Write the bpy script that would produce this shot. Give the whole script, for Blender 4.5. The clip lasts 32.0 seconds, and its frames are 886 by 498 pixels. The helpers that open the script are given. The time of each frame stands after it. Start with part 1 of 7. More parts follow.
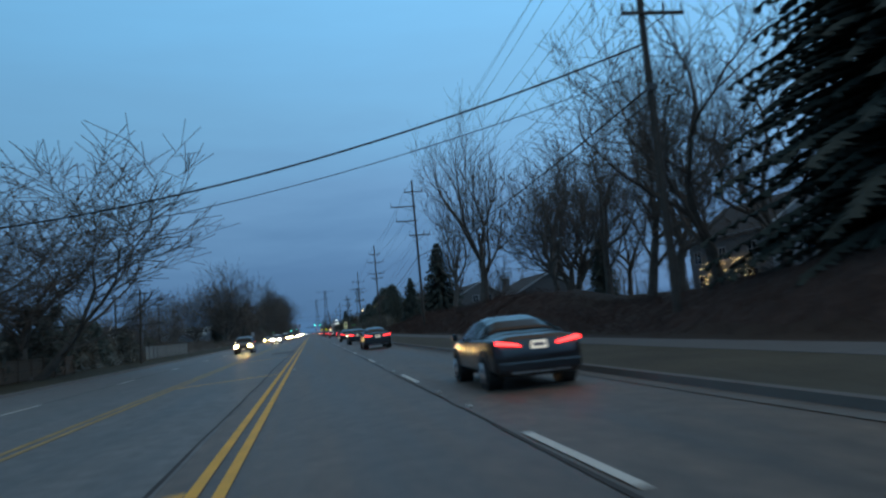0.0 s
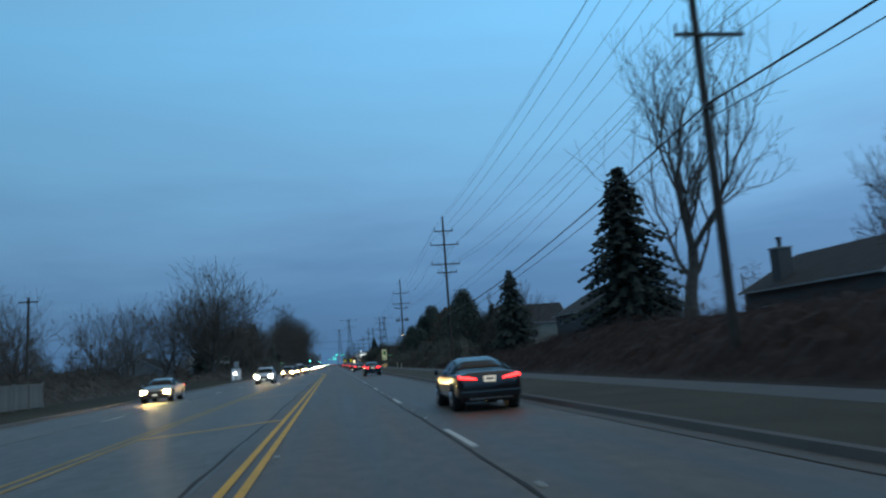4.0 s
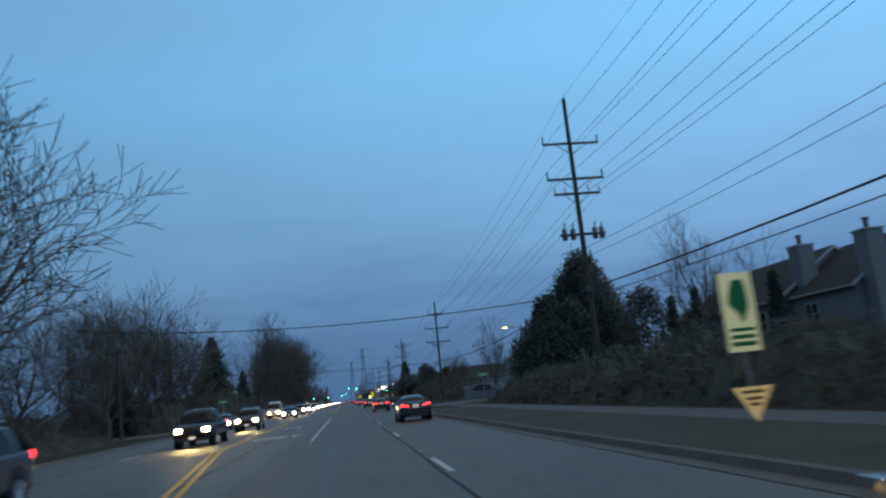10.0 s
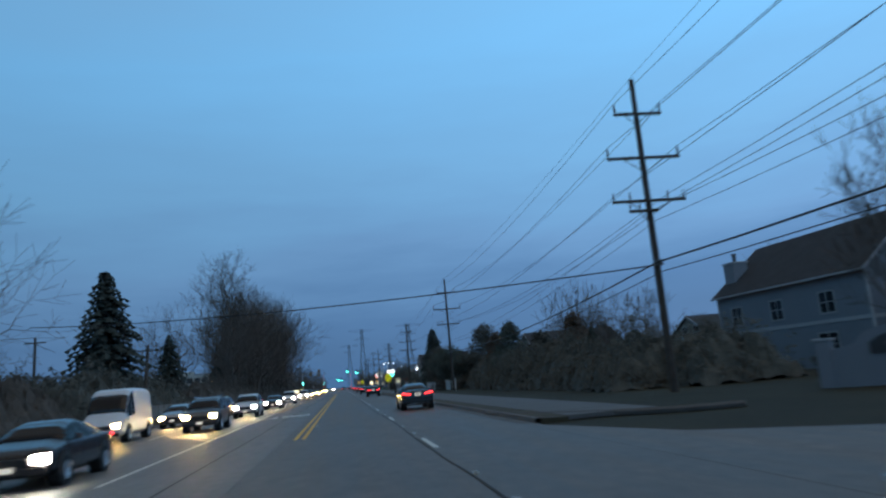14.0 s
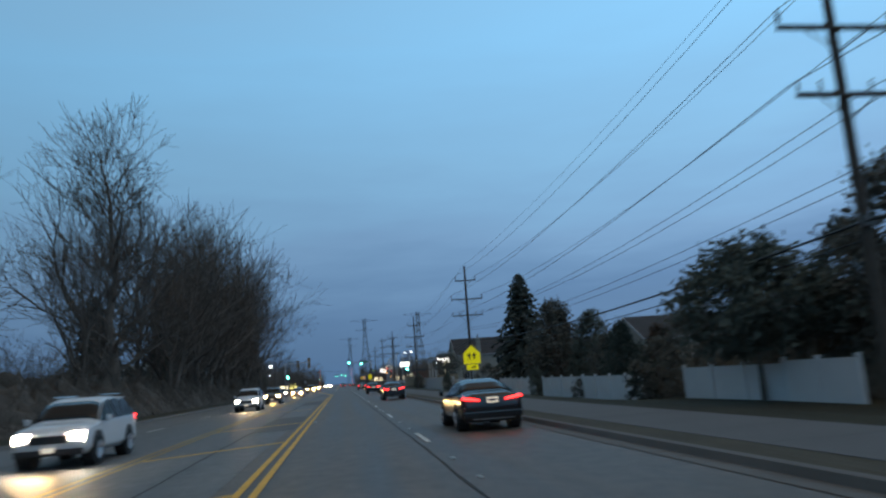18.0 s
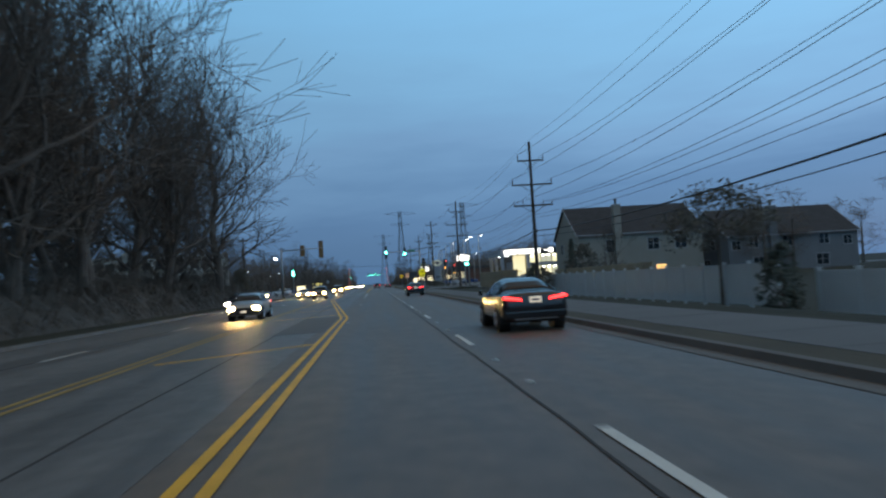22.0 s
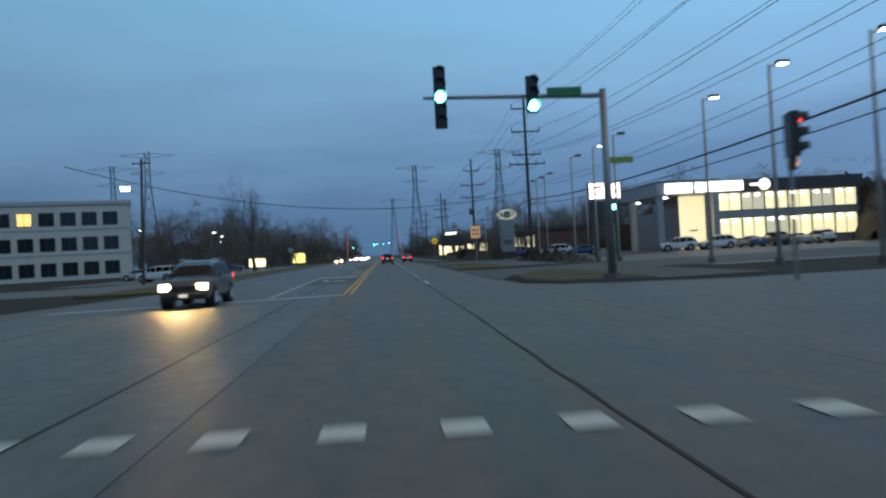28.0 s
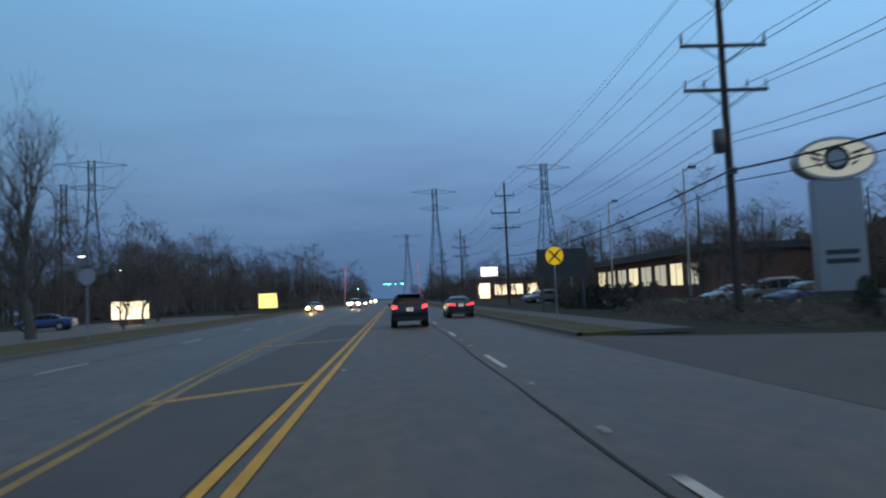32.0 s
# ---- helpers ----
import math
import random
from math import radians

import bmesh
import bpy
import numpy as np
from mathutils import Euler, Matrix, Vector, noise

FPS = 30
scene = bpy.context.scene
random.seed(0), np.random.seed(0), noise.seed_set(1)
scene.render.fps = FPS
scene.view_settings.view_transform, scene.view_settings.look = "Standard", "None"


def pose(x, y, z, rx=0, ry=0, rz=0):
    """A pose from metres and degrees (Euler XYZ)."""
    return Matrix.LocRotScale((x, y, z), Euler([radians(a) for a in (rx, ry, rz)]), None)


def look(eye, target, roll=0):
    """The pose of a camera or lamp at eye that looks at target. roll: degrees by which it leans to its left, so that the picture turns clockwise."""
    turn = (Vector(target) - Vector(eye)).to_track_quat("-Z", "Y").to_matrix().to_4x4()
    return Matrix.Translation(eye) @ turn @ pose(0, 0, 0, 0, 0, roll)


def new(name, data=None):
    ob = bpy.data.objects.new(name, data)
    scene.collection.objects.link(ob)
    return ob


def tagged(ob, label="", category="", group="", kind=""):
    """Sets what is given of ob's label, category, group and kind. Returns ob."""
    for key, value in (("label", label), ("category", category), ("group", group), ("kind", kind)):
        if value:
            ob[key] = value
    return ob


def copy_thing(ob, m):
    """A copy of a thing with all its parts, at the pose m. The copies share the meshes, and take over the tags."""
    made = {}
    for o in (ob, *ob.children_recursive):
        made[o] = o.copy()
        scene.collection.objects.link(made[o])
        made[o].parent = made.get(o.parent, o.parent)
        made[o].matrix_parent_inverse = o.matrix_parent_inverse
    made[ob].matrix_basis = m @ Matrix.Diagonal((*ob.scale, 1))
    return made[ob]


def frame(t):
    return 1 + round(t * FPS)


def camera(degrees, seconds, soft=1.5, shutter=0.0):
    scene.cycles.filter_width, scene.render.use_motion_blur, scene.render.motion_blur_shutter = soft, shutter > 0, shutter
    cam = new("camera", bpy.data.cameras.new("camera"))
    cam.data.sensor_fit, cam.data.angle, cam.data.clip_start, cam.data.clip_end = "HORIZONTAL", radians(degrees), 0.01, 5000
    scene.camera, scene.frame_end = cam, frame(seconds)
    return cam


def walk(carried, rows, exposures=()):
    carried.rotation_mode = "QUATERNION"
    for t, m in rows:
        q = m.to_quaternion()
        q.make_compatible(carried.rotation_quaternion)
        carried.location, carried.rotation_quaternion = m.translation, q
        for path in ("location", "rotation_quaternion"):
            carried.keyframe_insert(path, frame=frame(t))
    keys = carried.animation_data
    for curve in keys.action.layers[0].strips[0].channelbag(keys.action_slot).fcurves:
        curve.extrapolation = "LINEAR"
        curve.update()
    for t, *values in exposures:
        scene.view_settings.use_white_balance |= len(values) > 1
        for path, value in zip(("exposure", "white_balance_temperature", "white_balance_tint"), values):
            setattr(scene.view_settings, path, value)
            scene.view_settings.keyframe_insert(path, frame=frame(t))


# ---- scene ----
# ---- camera ----
cam = camera(62.0, 32.0, soft=2.3, shutter=0.5)
PATH = [
    (0, (1.125, -0.834, 1.484), (1.493, 1.122, 1.676), -5.4),
    (0.5, (1.149, 7.887, 1.498), (1.527, 9.837, 1.728), -5.4),
    (1, (1.261, 16.495, 1.482), (1.624, 18.447, 1.723), -5.1),
    (1.5, (1.251, 25.186, 1.552), (1.623, 27.135, 1.806), -5.2),
    (2, (1.231, 34.025, 1.515), (1.546, 35.982, 1.777), -5.1),
    (2.5, (1.407, 43.087, 1.419), (1.73, 45.046, 1.659), -4.8),
    (3, (1.343, 52.383, 1.468), (1.664, 54.343, 1.708), -4.9),
    (3.5, (1.255, 62.016, 1.542), (1.574, 63.974, 1.795), -4.8),
    (4, (1.366, 72.039, 1.546), (1.676, 73.994, 1.833), -4.2),
    (4.5, (1.582, 82.071, 1.701), (1.882, 84.025, 2.001), -3.9),
    (6.5, (1.348, 121.992, 1.533), (1.664, 123.939, 1.867), -3.4),
    (7, (1.336, 132.652, 1.589), (1.664, 134.597, 1.922), -3.5),
    (7.5, (1.256, 143.187, 1.643), (1.576, 145.133, 1.975), -3.1),
    (8, (1.267, 153.678, 1.656), (1.559, 155.629, 1.987), -2.7),
    (8.5, (1.58, 164.236, 1.46), (1.877, 166.183, 1.808), -4.1),
    (9, (1.888, 174.845, 1.307), (2.185, 176.788, 1.674), -5.7),
    (9.5, (1.658, 185.488, 1.454), (1.936, 187.434, 1.821), -5.6),
    (10, (1.766, 196.14, 1.496), (2.057, 198.082, 1.873), -5.8),
    (10.5, (1.772, 206.859, 1.61), (2.063, 208.795, 2.016), -6.1),
    (11, (1.757, 217.665, 1.44), (2.062, 219.602, 1.837), -5.8),
    (11.5, (1.715, 228.29, 1.513), (2.024, 230.231, 1.884), -5.8),
    (12, (1.693, 238.695, 1.517), (2.005, 240.635, 1.895), -5.5),
    (12.5, (1.431, 248.933, 1.565), (1.76, 250.872, 1.928), -5.4),
    (13, (1.794, 258.979, 1.396), (2.105, 260.929, 1.718), -5.1),
    (13.5, (1.529, 269.534, 1.521), (1.829, 271.483, 1.851), -5.1),
    (14, (1.533, 280.169, 1.605), (1.827, 282.117, 1.949), -5.2),
    (14.5, (1.318, 290.89, 1.558), (1.623, 292.83, 1.936), -4.9),
    (15, (1.592, 301.443, 1.528), (1.877, 303.391, 1.883), -4.9),
    (15.5, (1.559, 311.773, 1.6), (1.839, 313.719, 1.97), -4.7),
    (17.5, (1.394, 352.172, 1.523), (1.681, 354.12, 1.873), -3.9),
    (18, (1.548, 362.745, 1.601), (1.837, 364.695, 1.941), -4.1),
    (18.5, (1.632, 373.387, 1.538), (1.894, 375.359, 1.743), -3.3),
    (19, (1.685, 383.974, 1.52), (1.949, 385.955, 1.599), -3.6),
    (19.5, (1.6, 394.404, 1.529), (1.792, 396.395, 1.538), -3.6),
    (20, (1.629, 404.725, 1.506), (1.797, 406.718, 1.512), -3.1),
    (20.5, (1.573, 414.971, 1.511), (1.731, 416.965, 1.54), -3.8),
    (21, (1.58, 425.086, 1.505), (1.735, 427.08, 1.558), -3.8),
    (21.5, (1.416, 434.971, 1.667), (1.583, 436.963, 1.73), -4.0),
    (22, (1.531, 444.599, 1.538), (1.72, 446.588, 1.621), -3.6),
    (22.5, (1.415, 454.481, 1.504), (1.624, 456.468, 1.608), -4.0),
    (23, (1.481, 464.449, 1.509), (1.669, 466.439, 1.569), -3.9),
    (23.5, (1.257, 474.321, 1.528), (1.438, 476.311, 1.597), -3.6),
    (24, (1.343, 484.141, 1.593), (1.498, 486.133, 1.661), -3.5),
    (24.5, (1.207, 493.981, 1.435), (1.344, 495.975, 1.501), -3.9),
    (25, (1.299, 503.906, 1.498), (1.422, 505.901, 1.578), -4.8),
    (25.5, (1.39, 513.844, 1.49), (1.507, 515.84, 1.549), -5.1),
    (27.5, (1.447, 550.337, 1.435), (1.576, 552.333, 1.473), -4.6),
    (28, (1.492, 560.628, 1.535), (1.655, 562.621, 1.543), -3.2),
    (28.5, (1.257, 570.871, 1.414), (1.423, 572.864, 1.435), -2.8),
    (29, (1.319, 581.16, 1.545), (1.47, 583.154, 1.588), -2.8),
    (29.5, (1.406, 591.767, 1.498), (1.566, 593.759, 1.568), -2.9),
    (30, (1.508, 602.493, 1.548), (1.664, 604.485, 1.641), -3.3),
    (30.5, (1.485, 613.285, 1.632), (1.634, 615.276, 1.743), -3.9),
    (31, (1.527, 624.021, 1.585), (1.677, 626.012, 1.696), -3.6),
    (31.5, (1.555, 634.701, 1.551), (1.676, 636.694, 1.67), -2.6),
    (32, (1.466, 645.049, 1.518), (1.602, 647.041, 1.645), -2.5),
]
EXPOSURES = [(0, 0.05, 6500, 7), (3, 0.05, 6400, 4), (7, 0.02, 6400, 8), (9, 0.0, 6550, 10), (13, -0.08, 6250, 10), (15.5, 0.05, 6500, 10), (18, 0.08, 7150, 12), (21, 0.1, 6900, 11), (24, 0.12, 7150, 10), (28, 0.1, 7050, 11), (31, 0.03, 6850, 17), (32, 0.03, 6850, 17)]
walk(cam, [(t, look(eye, target, roll)) for t, eye, target, roll in PATH], EXPOSURES)

ISECT = (572.0, 596.0)  # the crossing street

# ---- world and light ----
world = bpy.data.worlds.new("dusk_sky")
scene.world = world
world.use_nodes = True
wn, wl = world.node_tree.nodes, world.node_tree.links
wn.clear()


def sky_nodes():
    out = wn.new("ShaderNodeOutputWorld")
    bg = wn.new("ShaderNodeBackground")
    tc = wn.new("ShaderNodeTexCoord")
    sep = wn.new("ShaderNodeSeparateXYZ")
    wl.new(tc.outputs["Generated"], sep.inputs[0])
    # long low cloud bank: the height is stirred by a stretched noise
    mp = wn.new("ShaderNodeMapping")
    mp.inputs["Scale"].default_value = (1.6, 1.6, 9.0)
    wl.new(tc.outputs["Generated"], mp.inputs[0])
    nz = wn.new("ShaderNodeTexNoise")
    nz.inputs["Scale"].default_value = 1.7
    nz.inputs["Detail"].default_value = 5.0
    nz.inputs["Roughness"].default_value = 0.55
    wl.new(mp.outputs[0], nz.inputs["Vector"])
    ma = wn.new("ShaderNodeMath")
    ma.operation = "MULTIPLY_ADD"
    ma.inputs[1].default_value = 0.16
    wl.new(nz.outputs["Fac"], ma.inputs[0])
    wl.new(sep.outputs["Z"], ma.inputs[2])
    # the bank reaches higher towards the right-hand side
    tilt = wn.new("ShaderNodeMath")
    tilt.operation = "MULTIPLY_ADD"
    tilt.inputs[1].default_value = -0.05
    wl.new(sep.outputs["X"], tilt.inputs[0])
    wl.new(ma.outputs[0], tilt.inputs[2])
    ramp = wn.new("ShaderNodeValToRGB")
    el = ramp.color_ramp.elements
    stops = SKY_STOPS
    el[0].position, el[0].color = stops[0][0], (*stops[0][1], 1)
    el[1].position, el[1].color = stops[-1][0], (*stops[-1][1], 1)
    for p, c in stops[1:-1]:
        e = el.new(p)
        e.color = (*c, 1)
    wl.new(tilt.outputs[0], ramp.inputs[0])
    # the afterglow: brighter to the right of the road
    glow = wn.new("ShaderNodeMath")
    glow.operation = "MULTIPLY_ADD"
    glow.inputs[1].default_value = 0.42
    glow.inputs[2].default_value = 0.93
    wl.new(sep.outputs["X"], glow.inputs[0])
    mul = wn.new("ShaderNodeMixRGB")
    mul.blend_type = "MULTIPLY"
    mul.inputs[0].default_value = 1.0
    wl.new(ramp.outputs[0], mul.inputs[1])
    wl.new(glow.outputs[0], mul.inputs[2])
    # the clear sky of deep dusk under it all
    st = wn.new("ShaderNodeTexSky")
    st.sky_type = "NISHITA"
    st.sun_disc = False
    st.sun_elevation, st.sun_rotation = radians(1.0), radians(70)
    add = wn.new("ShaderNodeMixRGB")
    add.blend_type = "ADD"
    add.inputs[0].default_value = 0.012
    wl.new(mul.outputs[0], add.inputs[1])
    wl.new(st.outputs[0], add.inputs[2])
    wl.new(add.outputs[0], bg.inputs[0])
    bg.inputs[1].default_value = 1.0
    wl.new(bg.outputs[0], out.inputs[0])


SKY_STOPS = [
    (0.00, (0.070, 0.165, 0.33)),
    (0.09, (0.072, 0.180, 0.36)),
    (0.16, (0.085, 0.205, 0.41)),
    (0.24, (0.150, 0.320, 0.57)),
    (0.34, (0.185, 0.430, 0.72)),
    (0.50, (0.205, 0.530, 0.90)),
    (0.66, (0.220, 0.480, 0.78)),
    (0.85, (0.180, 0.190, 0.195)),
    (1.00, (0.170, 0.160, 0.150)),
]
sky_nodes()

sun = new("sun", bpy.data.lights.new("sun", "SUN"))
sun.data.energy = 0.32
sun.data.angle = radians(70)
sun.data.color = (1.0, 0.78, 0.56)
sun.matrix_world = look((0, 0, 50), (-24, 16, 0))

# ---- materials ----
MATS = {}


def mat(name, base, rough=0.7, metal=0.0, var=0.25, scale=3.0, bump=0.15, fine=40.0, rand=0.0, emit=None, strength=0.0, dark=None, coat=0.0, gloss=0.5):
    """A procedural surface: base colour with broad stains and fine grain, and a fine bump."""
    if name in MATS:
        return MATS[name]
    m = bpy.data.materials.new(name)
    m.use_nodes = True
    n, l = m.node_tree.nodes, m.node_tree.links
    b = n["Principled BSDF"]
    b.inputs["Roughness"].default_value = rough
    b.inputs["Metallic"].default_value = metal
    b.inputs["Specular IOR Level"].default_value = gloss
    if coat:
        b.inputs["Coat Weight"].default_value = coat
        b.inputs["Coat Roughness"].default_value = 0.08
    tc = n.new("ShaderNodeTexCoord")
    big = n.new("ShaderNodeTexNoise")
    big.inputs["Scale"].default_value = scale
    big.inputs["Detail"].default_value = 4
    l.new(tc.outputs["Object"], big.inputs["Vector"])
    small = n.new("ShaderNodeTexNoise")
    small.inputs["Scale"].default_value = fine
    small.inputs["Detail"].default_value = 2
    l.new(tc.outputs["Object"], small.inputs["Vector"])
    mixn = n.new("ShaderNodeMath")
    mixn.operation = "MULTIPLY_ADD"
    mixn.inputs[1].default_value = 0.5
    l.new(small.outputs["Fac"], mixn.inputs[0])
    half = n.new("ShaderNodeMath")
    half.operation = "MULTIPLY"
    half.inputs[1].default_value = 0.5
    l.new(big.outputs["Fac"], half.inputs[0])
    l.new(half.outputs[0], mixn.inputs[2])
    ramp = n.new("ShaderNodeValToRGB")
    lo = dark or tuple(c * (1 - var) for c in base)
    hi = tuple(min(1, c * (1 + var)) for c in base)
    ramp.color_ramp.elements[0].position, ramp.color_ramp.elements[0].color = 0.3, (*lo, 1)
    ramp.color_ramp.elements[1].position, ramp.color_ramp.elements[1].color = 0.7, (*hi, 1)
    l.new(mixn.outputs[0], ramp.inputs[0])
    col = ramp.outputs[0]
    if rand:
        oi = n.new("ShaderNodeObjectInfo")
        hsv = n.new("ShaderNodeHueSaturation")
        sc = n.new("ShaderNodeMath")
        sc.operation = "MULTIPLY_ADD"
        sc.inputs[1].default_value, sc.inputs[2].default_value = 2 * rand, 1 - rand
        l.new(oi.outputs["Random"], sc.inputs[0])
        l.new(sc.outputs[0], hsv.inputs["Value"])
        l.new(col, hsv.inputs["Color"])
        col = hsv.outputs[0]
    l.new(col, b.inputs["Base Color"])
    if bump:
        bp = n.new("ShaderNodeBump")
        bp.inputs["Strength"].default_value = bump
        bp.inputs["Distance"].default_value = 0.02
        l.new(small.outputs["Fac"], bp.inputs["Height"])
        l.new(bp.outputs[0], b.inputs["Normal"])
    if emit:
        b.inputs["Emission Color"].default_value = (*emit, 1)
        b.inputs["Emission Strength"].default_value = strength
    MATS[name] = m
    return m


def road_mat(name, base, tint):
    """Worn asphalt: long tyre-polished tracks along the road, oil drip, patches and grain."""
    m = mat(name, base, rough=0.55, var=0.18, scale=0.35, fine=55, bump=0.25)
    n, l = m.node_tree.nodes, m.node_tree.links
    b = n["Principled BSDF"]
    src = b.inputs["Base Color"].links[0].from_socket
    tc = n.new("ShaderNodeTexCoord")
    mp = n.new("ShaderNodeMapping")
    mp.inputs["Scale"].default_value = (1.3, 0.035, 1.0)
    l.new(tc.outputs["Object"], mp.inputs[0])
    nz = n.new("ShaderNodeTexNoise")
    nz.inputs["Scale"].default_value = 1.0
    nz.inputs["Detail"].default_value = 3
    l.new(mp.outputs[0], nz.inputs["Vector"])
    rp = n.new("ShaderNodeValToRGB")
    rp.color_ramp.elements[0].position, rp.color_ramp.elements[0].color = 0.35, (0.62, 0.62, 0.62, 1)
    rp.color_ramp.elements[1].position, rp.color_ramp.elements[1].color = 0.65, (*tint, 1)
    l.new(nz.outputs["Fac"], rp.inputs[0])
    # blotches and worn spots a hand to a metre across
    spots = n.new("ShaderNodeTexNoise")
    spots.inputs["Scale"].default_value = 2.6
    spots.inputs["Detail"].default_value = 8
    spots.inputs["Roughness"].default_value = 0.72
    l.new(tc.outputs["Object"], spots.inputs["Vector"])
    sr = n.new("ShaderNodeValToRGB")
    sr.color_ramp.elements[0].position, sr.color_ramp.elements[0].color = 0.36, (0.7, 0.7, 0.7, 1)
    sr.color_ramp.elements[1].position, sr.color_ramp.elements[1].color = 0.64, (1.22, 1.22, 1.22, 1)
    l.new(spots.outputs["Fac"], sr.inputs[0])
    worn = n.new("ShaderNodeMixRGB")
    worn.blend_type = "MULTIPLY"
    worn.inputs[0].default_value = 1.0
    l.new(src, worn.inputs[1])
    l.new(sr.outputs[0], worn.inputs[2])
    mx = n.new("ShaderNodeMixRGB")
    mx.blend_type = "MULTIPLY"
    mx.inputs[0].default_value = 0.8
    l.new(worn.outputs[0], mx.inputs[1])
    l.new(rp.outputs[0], mx.inputs[2])
    l.new(mx.outputs[0], b.inputs["Base Color"])
    rr = n.new("ShaderNodeMath")
    rr.operation = "MULTIPLY_ADD"
    rr.inputs[1].default_value, rr.inputs[2].default_value = 0.3, 0.42
    l.new(nz.outputs["Fac"], rr.inputs[0])
    l.new(rr.outputs[0], b.inputs["Roughness"])
    return m


ASPHALT = road_mat("asphalt_worn", (0.135, 0.108, 0.085), (1.15, 1.12, 1.08))
CONCRETE_LANE = road_mat("concrete_lane_grey", (0.142, 0.137, 0.13), (1.15, 1.15, 1.15))
TAR = mat("tar_seal", (0.046, 0.042, 0.039), rough=0.92, var=0.3)
YELLOW = mat("yellow_road_paint", (0.78, 0.40, 0.015), rough=0.6, var=0.25, scale=1.5, fine=25)
YELLOWOLD = mat("worn_yellow_road_paint", (0.36, 0.235, 0.06), rough=0.65, var=0.45, scale=1.2, fine=18)
WHITEP = mat("white_road_paint", (0.62, 0.6, 0.54), rough=0.6, var=0.2, scale=2, fine=25)
GRASS = mat("winter_grass", (0.034, 0.031, 0.016), rough=0.95, var=0.45, scale=0.25, fine=9, bump=0.8, gloss=0.28)
DRYGRASS = mat("yellowed_winter_grass", (0.105, 0.09, 0.035), rough=0.95, var=0.4, scale=0.4, fine=9, bump=0.8, gloss=0.28)
BROWNGRASS = mat("brown_winter_grass", (0.062, 0.050, 0.028), rough=0.95, var=0.5, scale=0.35, fine=9, bump=0.8)
LITTER = mat("brown_leaf_litter", (0.042, 0.030, 0.023), rough=0.95, var=0.4, scale=0.4, fine=8, bump=0.8, gloss=0.28)
CURB = mat("curb_concrete", (0.126, 0.119, 0.110), rough=0.85, var=0.25, scale=0.8)
WALK = mat("sidewalk_concrete", (0.115, 0.114, 0.112), rough=0.85, var=0.18, scale=0.5)
WOODPOLE = mat("weathered_pole_wood", (0.075, 0.06, 0.05), rough=0.9, var=0.35, scale=2, fine=30)
BARK = mat("grey_brown_bark", (0.125, 0.105, 0.09), rough=0.95, var=0.35, scale=2.5, fine=25, bump=0.5, gloss=0.28)
TWIG = mat("bare_twigs", (0.125, 0.104, 0.089), rough=0.95, var=0.3, scale=1.0, gloss=0.28)
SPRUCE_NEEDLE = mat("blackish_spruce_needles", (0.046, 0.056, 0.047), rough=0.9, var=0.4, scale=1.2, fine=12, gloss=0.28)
NEEDLE = mat("dull_pine_needles", (0.080, 0.094, 0.078), rough=0.9, var=0.4, scale=1.2, fine=12, gloss=0.28)
LEAF = mat("dull_evergreen_leaves", (0.092, 0.090, 0.075), rough=0.85, var=0.45, scale=1.0, fine=10, gloss=0.28)
BROWNLEAF = mat("dry_brown_leaves", (0.10, 0.07, 0.052), rough=0.9, var=0.4, scale=1.0, fine=10, gloss=0.28)
SHRUB = mat("red_brown_shrub_twigs", (0.048, 0.032, 0.028), rough=0.95, var=0.4, scale=1.0, fine=10, gloss=0.28)
STEEL = mat("galvanised_steel", (0.32, 0.33, 0.34), rough=0.5, metal=0.7, var=0.15)
DARKSTEEL = mat("dark_weathered_steel", (0.10, 0.105, 0.11), rough=0.6, metal=0.4, var=0.2)
WIRE = mat("black_cable_sheath", (0.015, 0.015, 0.017), rough=0.6, var=0.1)
PORC = mat("brown_porcelain", (0.06, 0.045, 0.04), rough=0.3, var=0.1)
TRAFO = mat("grey_transformer_paint", (0.12, 0.125, 0.13), rough=0.45, var=0.15)
VINYL = mat("white_vinyl", (0.62, 0.64, 0.66), rough=0.5, var=0.08, scale=0.8)
WOODFENCE = mat("tan_fence_boards", (0.36, 0.28, 0.19), rough=0.85, var=0.3, scale=1.0, rand=0.15)
GREYFENCE = mat("grey_fence_boards", (0.20, 0.185, 0.165), rough=0.9, var=0.3, scale=1.0, rand=0.15)
PAVING = mat("pale_driveway_concrete", (0.098, 0.092, 0.084), rough=0.85, var=0.22, scale=0.6)
UNDER = mat("dark_leafless_undergrowth", (0.085, 0.074, 0.063), rough=0.95, var=0.4, scale=1.0, fine=10, gloss=0.28)
SIDING = mat("pale_grey_siding", (0.20, 0.20, 0.21), rough=0.7, var=0.1, scale=0.6)
SIDINGD = mat("dark_taupe_siding", (0.11, 0.105, 0.105), rough=0.75, var=0.12, scale=0.6)
SIDINGB = mat("beige_siding", (0.30, 0.27, 0.23), rough=0.7, var=0.1, scale=0.6)
SIDINGP = mat("pale_blue_grey_siding", (0.23, 0.245, 0.275), rough=0.7, var=0.08, scale=0.6)
SIDINGW = mat("white_siding", (0.27, 0.27, 0.28), rough=0.7, var=0.08, scale=0.6)
BRICKRED = mat("dark_red_brick", (0.16, 0.08, 0.06), rough=0.9, var=0.25, scale=2, fine=20)
STUCCO = mat("cream_stucco", (0.58, 0.55, 0.49), rough=0.85, var=0.1, scale=0.5)
